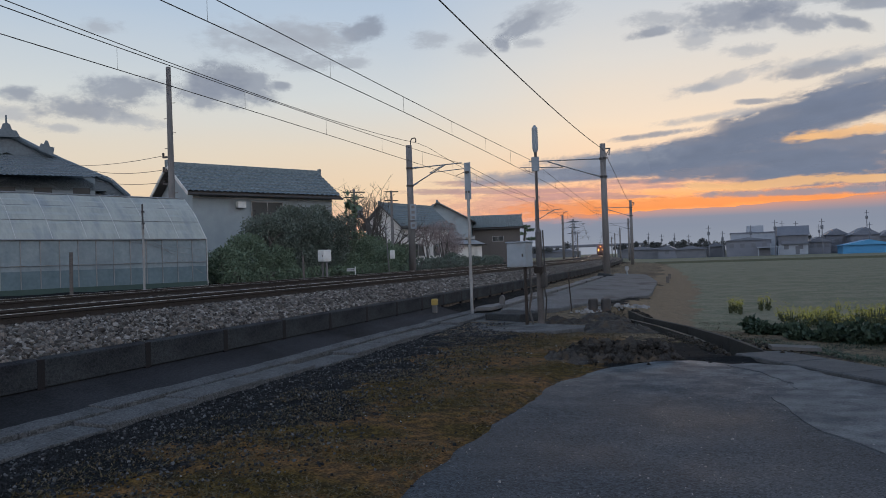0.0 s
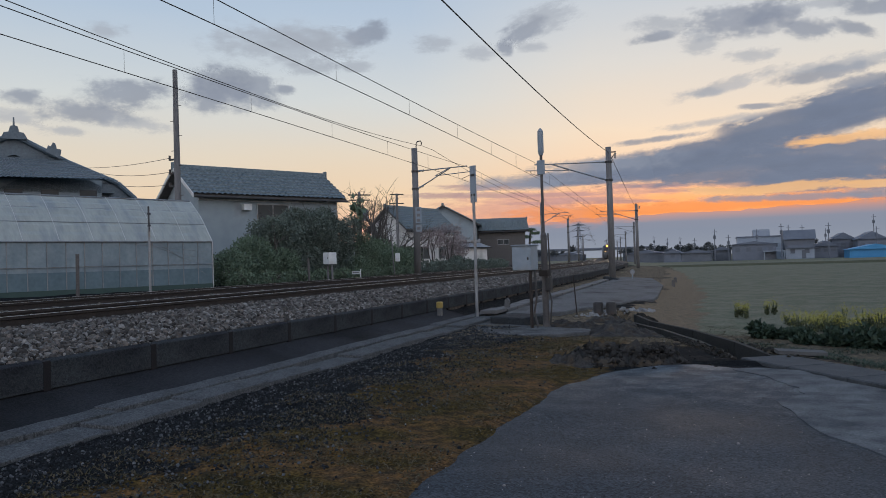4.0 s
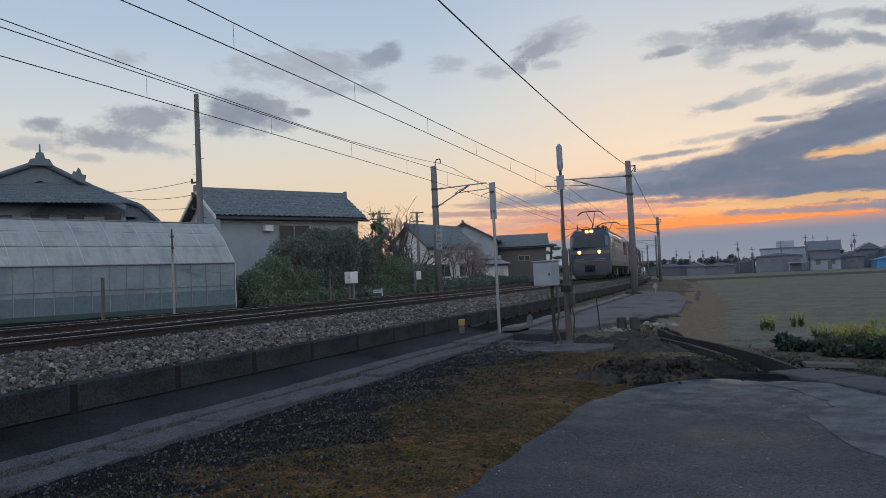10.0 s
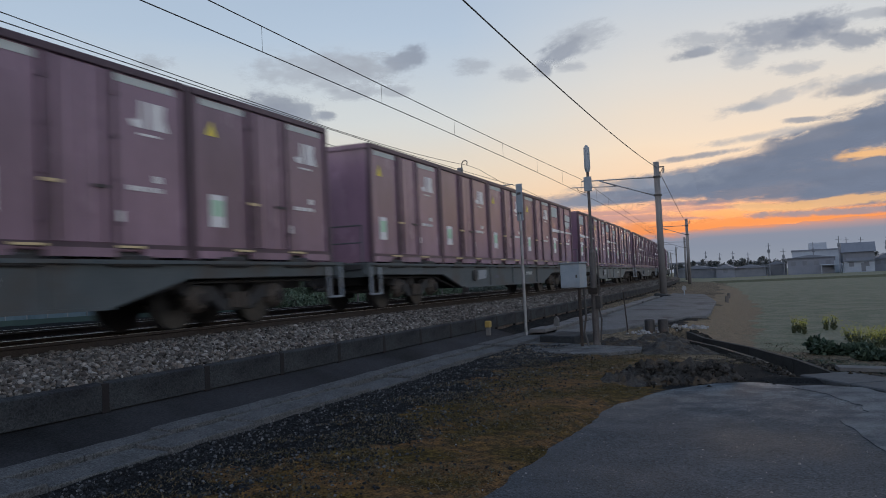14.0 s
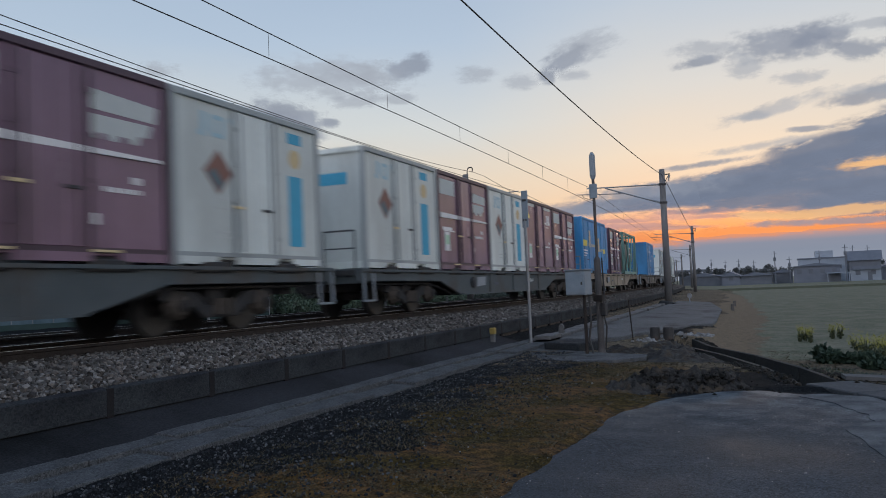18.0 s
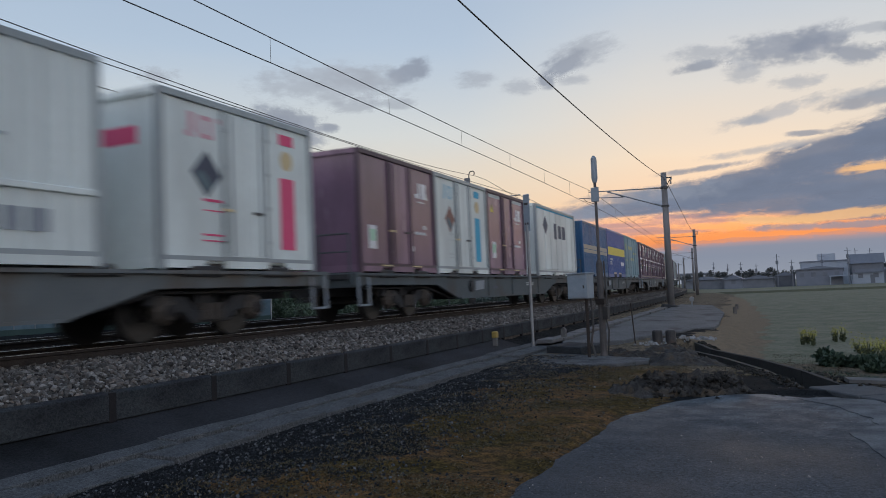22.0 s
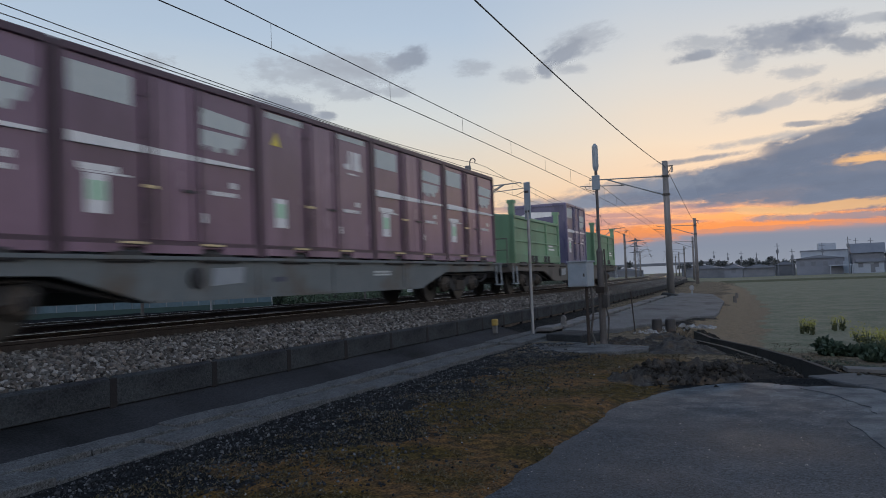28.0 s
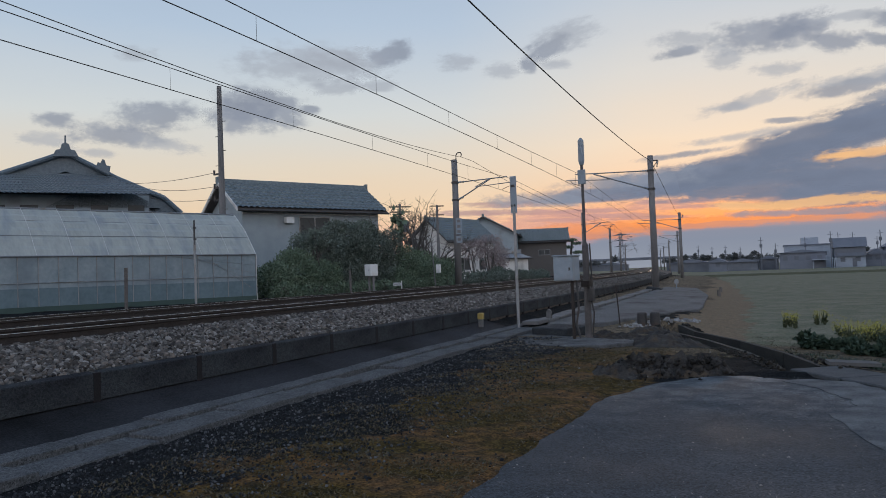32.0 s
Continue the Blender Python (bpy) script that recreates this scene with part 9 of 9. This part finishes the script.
    # pantographs, raised
    for yc, sgn in ((-6.9, 1), (6.9, -1)):
        p = part("pantograph", Shape().box(-0.75, 0.75, yc - 0.6, yc - 0.52, 3.72, 3.8).box(-0.75, 0.75, yc + 0.52, yc + 0.6, 3.72, 3.8).box(-0.75, -0.68, yc - 0.6, yc + 0.6, 3.72, 3.8).box(0.68, 0.75, yc - 0.6, yc + 0.6, 3.72, 3.8), DARK_STEEL, e, "raised single-arm pantograph")
        knee = (0, yc + sgn * 0.85, 4.2)
        head = (0, yc - sgn * 0.35, 5.0)
        part("lower_arm", Shape().rod((0, yc - sgn * 0.05, 3.76), knee, 0.055, n=8), DARK_STEEL, p)
        part("upper_arm", Shape().rod(knee, (0.32, head[1], head[2]), 0.028, n=6).rod(knee, (-0.32, head[1], head[2]), 0.028, n=6), DARK_STEEL, p)
        for d in (-0.16, 0.16):
            part("collector_bow", Shape().tube([(-0.95, head[1] + d, 4.78), (-0.8, head[1] + d, 4.95), (-0.55, head[1] + d, 5.05), (0.55, head[1] + d, 5.05), (0.8, head[1] + d, 4.95), (0.95, head[1] + d, 4.78)], 0.03, 6), DARK_STEEL, p)
    # running gear
    for y in (-6.1, 0.0, 6.1):
        b = part("bogie", Shape().prism([(-1.9, 0.55), (-1.7, 0.85), (1.7, 0.85), (1.9, 0.55), (1.4, 0.5), (0.6, 0.5), (0.35, 0.3), (-0.35, 0.3), (-0.6, 0.5), (-1.4, 0.5)], "x", 1.0, 1.16)
                 .prism([(-1.9, 0.55), (-1.7, 0.85), (1.7, 0.85), (1.9, 0.55)], "x", -1.16, -1.0).box(-1.0, 1.0, -0.3, 0.3, 0.4, 0.8), LOCO_UNDER, e, "dark two-axle bogie", 0.015, m=pose(0, y, 0))
        for dy in (-1.25, 1.25):
            wheelset_parts(b, dy, 0.56)
            part("axle_box", Shape().box(1.04, 1.24, dy - 0.2, dy + 0.2, 0.38, 0.76), LOCO_UNDER, b, bevel=0.03)
            part("damper", Shape().rod((1.2, dy * 0.5, 0.5), (1.2, dy * 0.5, 0.98), 0.06, n=8), LOCO_UNDER, b)
    part("underframe", Shape().box(-1.3, 1.3, -9.2, 9.2, 0.82, 1.0), LOCO_UNDER, e)
    for y0, y1 in ((-2.2, -1.7), (2.2, 3.9)):
        part("equipment_case", Shape().box(0.5, 1.32, y0, y1, 0.3, 0.82), LOCO_UNDER, e, bevel=0.02)
    part("equipment_case", Shape().box(0.6, 1.36, -3.4, -2.35, 0.3, 0.84), SILVER, e, "pale grey equipment case", 0.02)
    for y in (-8.6, 8.6):
        part("cab_step", Shape().box(1.15, 1.4, y - 0.25, y + 0.25, 0.42, 0.46).box(1.15, 1.4, y - 0.25, y + 0.25, 0.7, 0.74).box(1.15, 1.18, y - 0.25, y + 0.25, 0.42, 1.0), LOCO_UNDER, e)
        part("sand_box", Shape().box(0.8, 1.3, y - 0.9 if y > 0 else y + 0.4, y - 0.4 if y > 0 else y + 0.9, 0.45, 0.95), LOCO_UNDER, e, bevel=0.02)
    return e


def build_train():
    """Vehicles and loads, with the distance of each behind the front coupler."""
    out = []
    far = Matrix.Translation((0, 0, 0))
    loco = locomotive()
    out.append((loco, 9.9, 13.0, 0.0))
    protos = [wagon_prototype(FRAME_GREY, "grey container wagon with grimy bogies"), wagon_prototype(FRAME_BLUE, "dark grey container wagon with grimy bogies"), wagon_prototype(FRAME_TAN, "dusty tan-grey container wagon with grimy bogies"), wagon_prototype(FRAME_BROWN, "dark brown container wagon with grimy bogies")]
    boxes_ = {"S": maroon_striped(), "V": maroon_striped(SHADE_PURPLE), "P": maroon_plain(True), "D": maroon_plain(False), "R": maroon_ribbed(), "b": reefer("blue"), "p": reefer("pink"), "c": reefer("cream"), "g": reefer("grey"), "o": reefer("circle"),
              "F": blue20(SKY_BLUE, "bright blue long container with yellow blocks"), "T": blue20(TEAL, "faded grey-teal long container with pale yellow lettering", False, MARK_DULL_YELLOW), "M": blue20(MID_BLUE, "mid-blue long container with faded white lettering", False),
              "N": navy_ribbed(), "Y": navy_yellow(), "J": reefer20(), "E": eco31(), "K": tank20(TANK_GREEN, TANK_DARK, "grimy tank in a green braced frame", True), "Q": tank20(TANK_BLUE, TANK_SILVER, "silver tank in a blue frame", False), "G": open_green()}
    long_ = "FTMNYJKQG"
    # loads, front to rear; a number moves the next load to that distance from the wagon's front
    loads = ["SPDPS", "SRSPP", "PDPPS", "SPSDP", "PSPDP", "SSDSS", "PRbSb", "bSbPS", "F 8.35 S 13.5 K", "6.85 M", "bbb 13.5 Q", "p 5.5 E 15.86 p",
             "DbP 13.5 J", "N 7.13 Y 13.45 T", "SSSSS", "ScPPo", "PopgS", "bPPSP", "PSDSS", "SSPSS", "G 8.3 V 13.6 G"]
    loads = [" ".join(x) if " " not in x and "." not in x else x for x in loads]
    kinds = [1, 1, 1, 0, 0, 1, 1, 1, 2, 3, 0, 0, 1, 1, 0, 1, 1, 0, 0, 0, 3]
    used = set()
    for i, (load, k) in enumerate(zip(loads, kinds)):
        def take(proto):
            if proto not in used:
                used.add(proto)
                return proto
            return copy_thing(proto, far)
        front = 19.8 + 20.4 * i
        out.append((take(protos[k]), front + 10.2, 13.8, 0.0))
        at = 0.83
        for tok in load.replace("bbb", "b b b").replace("DbP", "D b P").split():
            if tok[0].isdigit():
                at = float(tok)
                continue
            L = L31 if tok == "E" else L20 if tok in long_ else L12
            out.append((take(boxes_[tok]), front + at + L / 2, 2.0, 0.985))
            at += L + 0.045
    return out


train = build_train()


# ---- what moves ----
def train_front(t):
    """Arc length of the train's front coupler at t seconds."""
    lag = np.interp(t, [0, 12.5, 13, 14, 15.5, 17, 18, 19, 20, 21, 22, 23, 24, 25, 27.5, 28, 29, 32], [0, 0, 0.1, -0.4, -0.6, -0.85, -1.45, -1.9, -2.05, -2.05, -2.3, -2.2, -2.4, -2.75, -3.4, -3.65, -4.25, -5.8])
    return 307.96 - 25.36 * t + float(lag)


def motions():
    times = [0.5 * i for i in range(65)]
    fronts = [train_front(t) for t in times]
    for ob, behind, base, z in train:
        rows = []
        for t, f in zip(times, fronts):
            s = f + behind
            if t != int(t) and not -25 < s < 90:
                continue
            a, b = on_track(s - base / 2, 0, RAIL_Z + z), on_track(s + base / 2, 0, RAIL_Z + z)
            turn = math.atan2(-(b.x - a.x), b.y - a.y)
            rows.append((t, Matrix.Translation((a + b) / 2) @ Matrix.Rotation(turn, 4, "Z")))
        walk(ob, rows)
    tip = Vector((math.cos(radians(15)), math.sin(radians(15)), 0))
    drift = lambda f: Matrix.Rotation(radians(1.35 * f), 4, "Z") @ Matrix.Rotation(radians(-0.5 * f), 4, tip)
    walk(clouds, [(0, drift(0)), (16, drift(0.5)), (32, drift(1))])


motions()
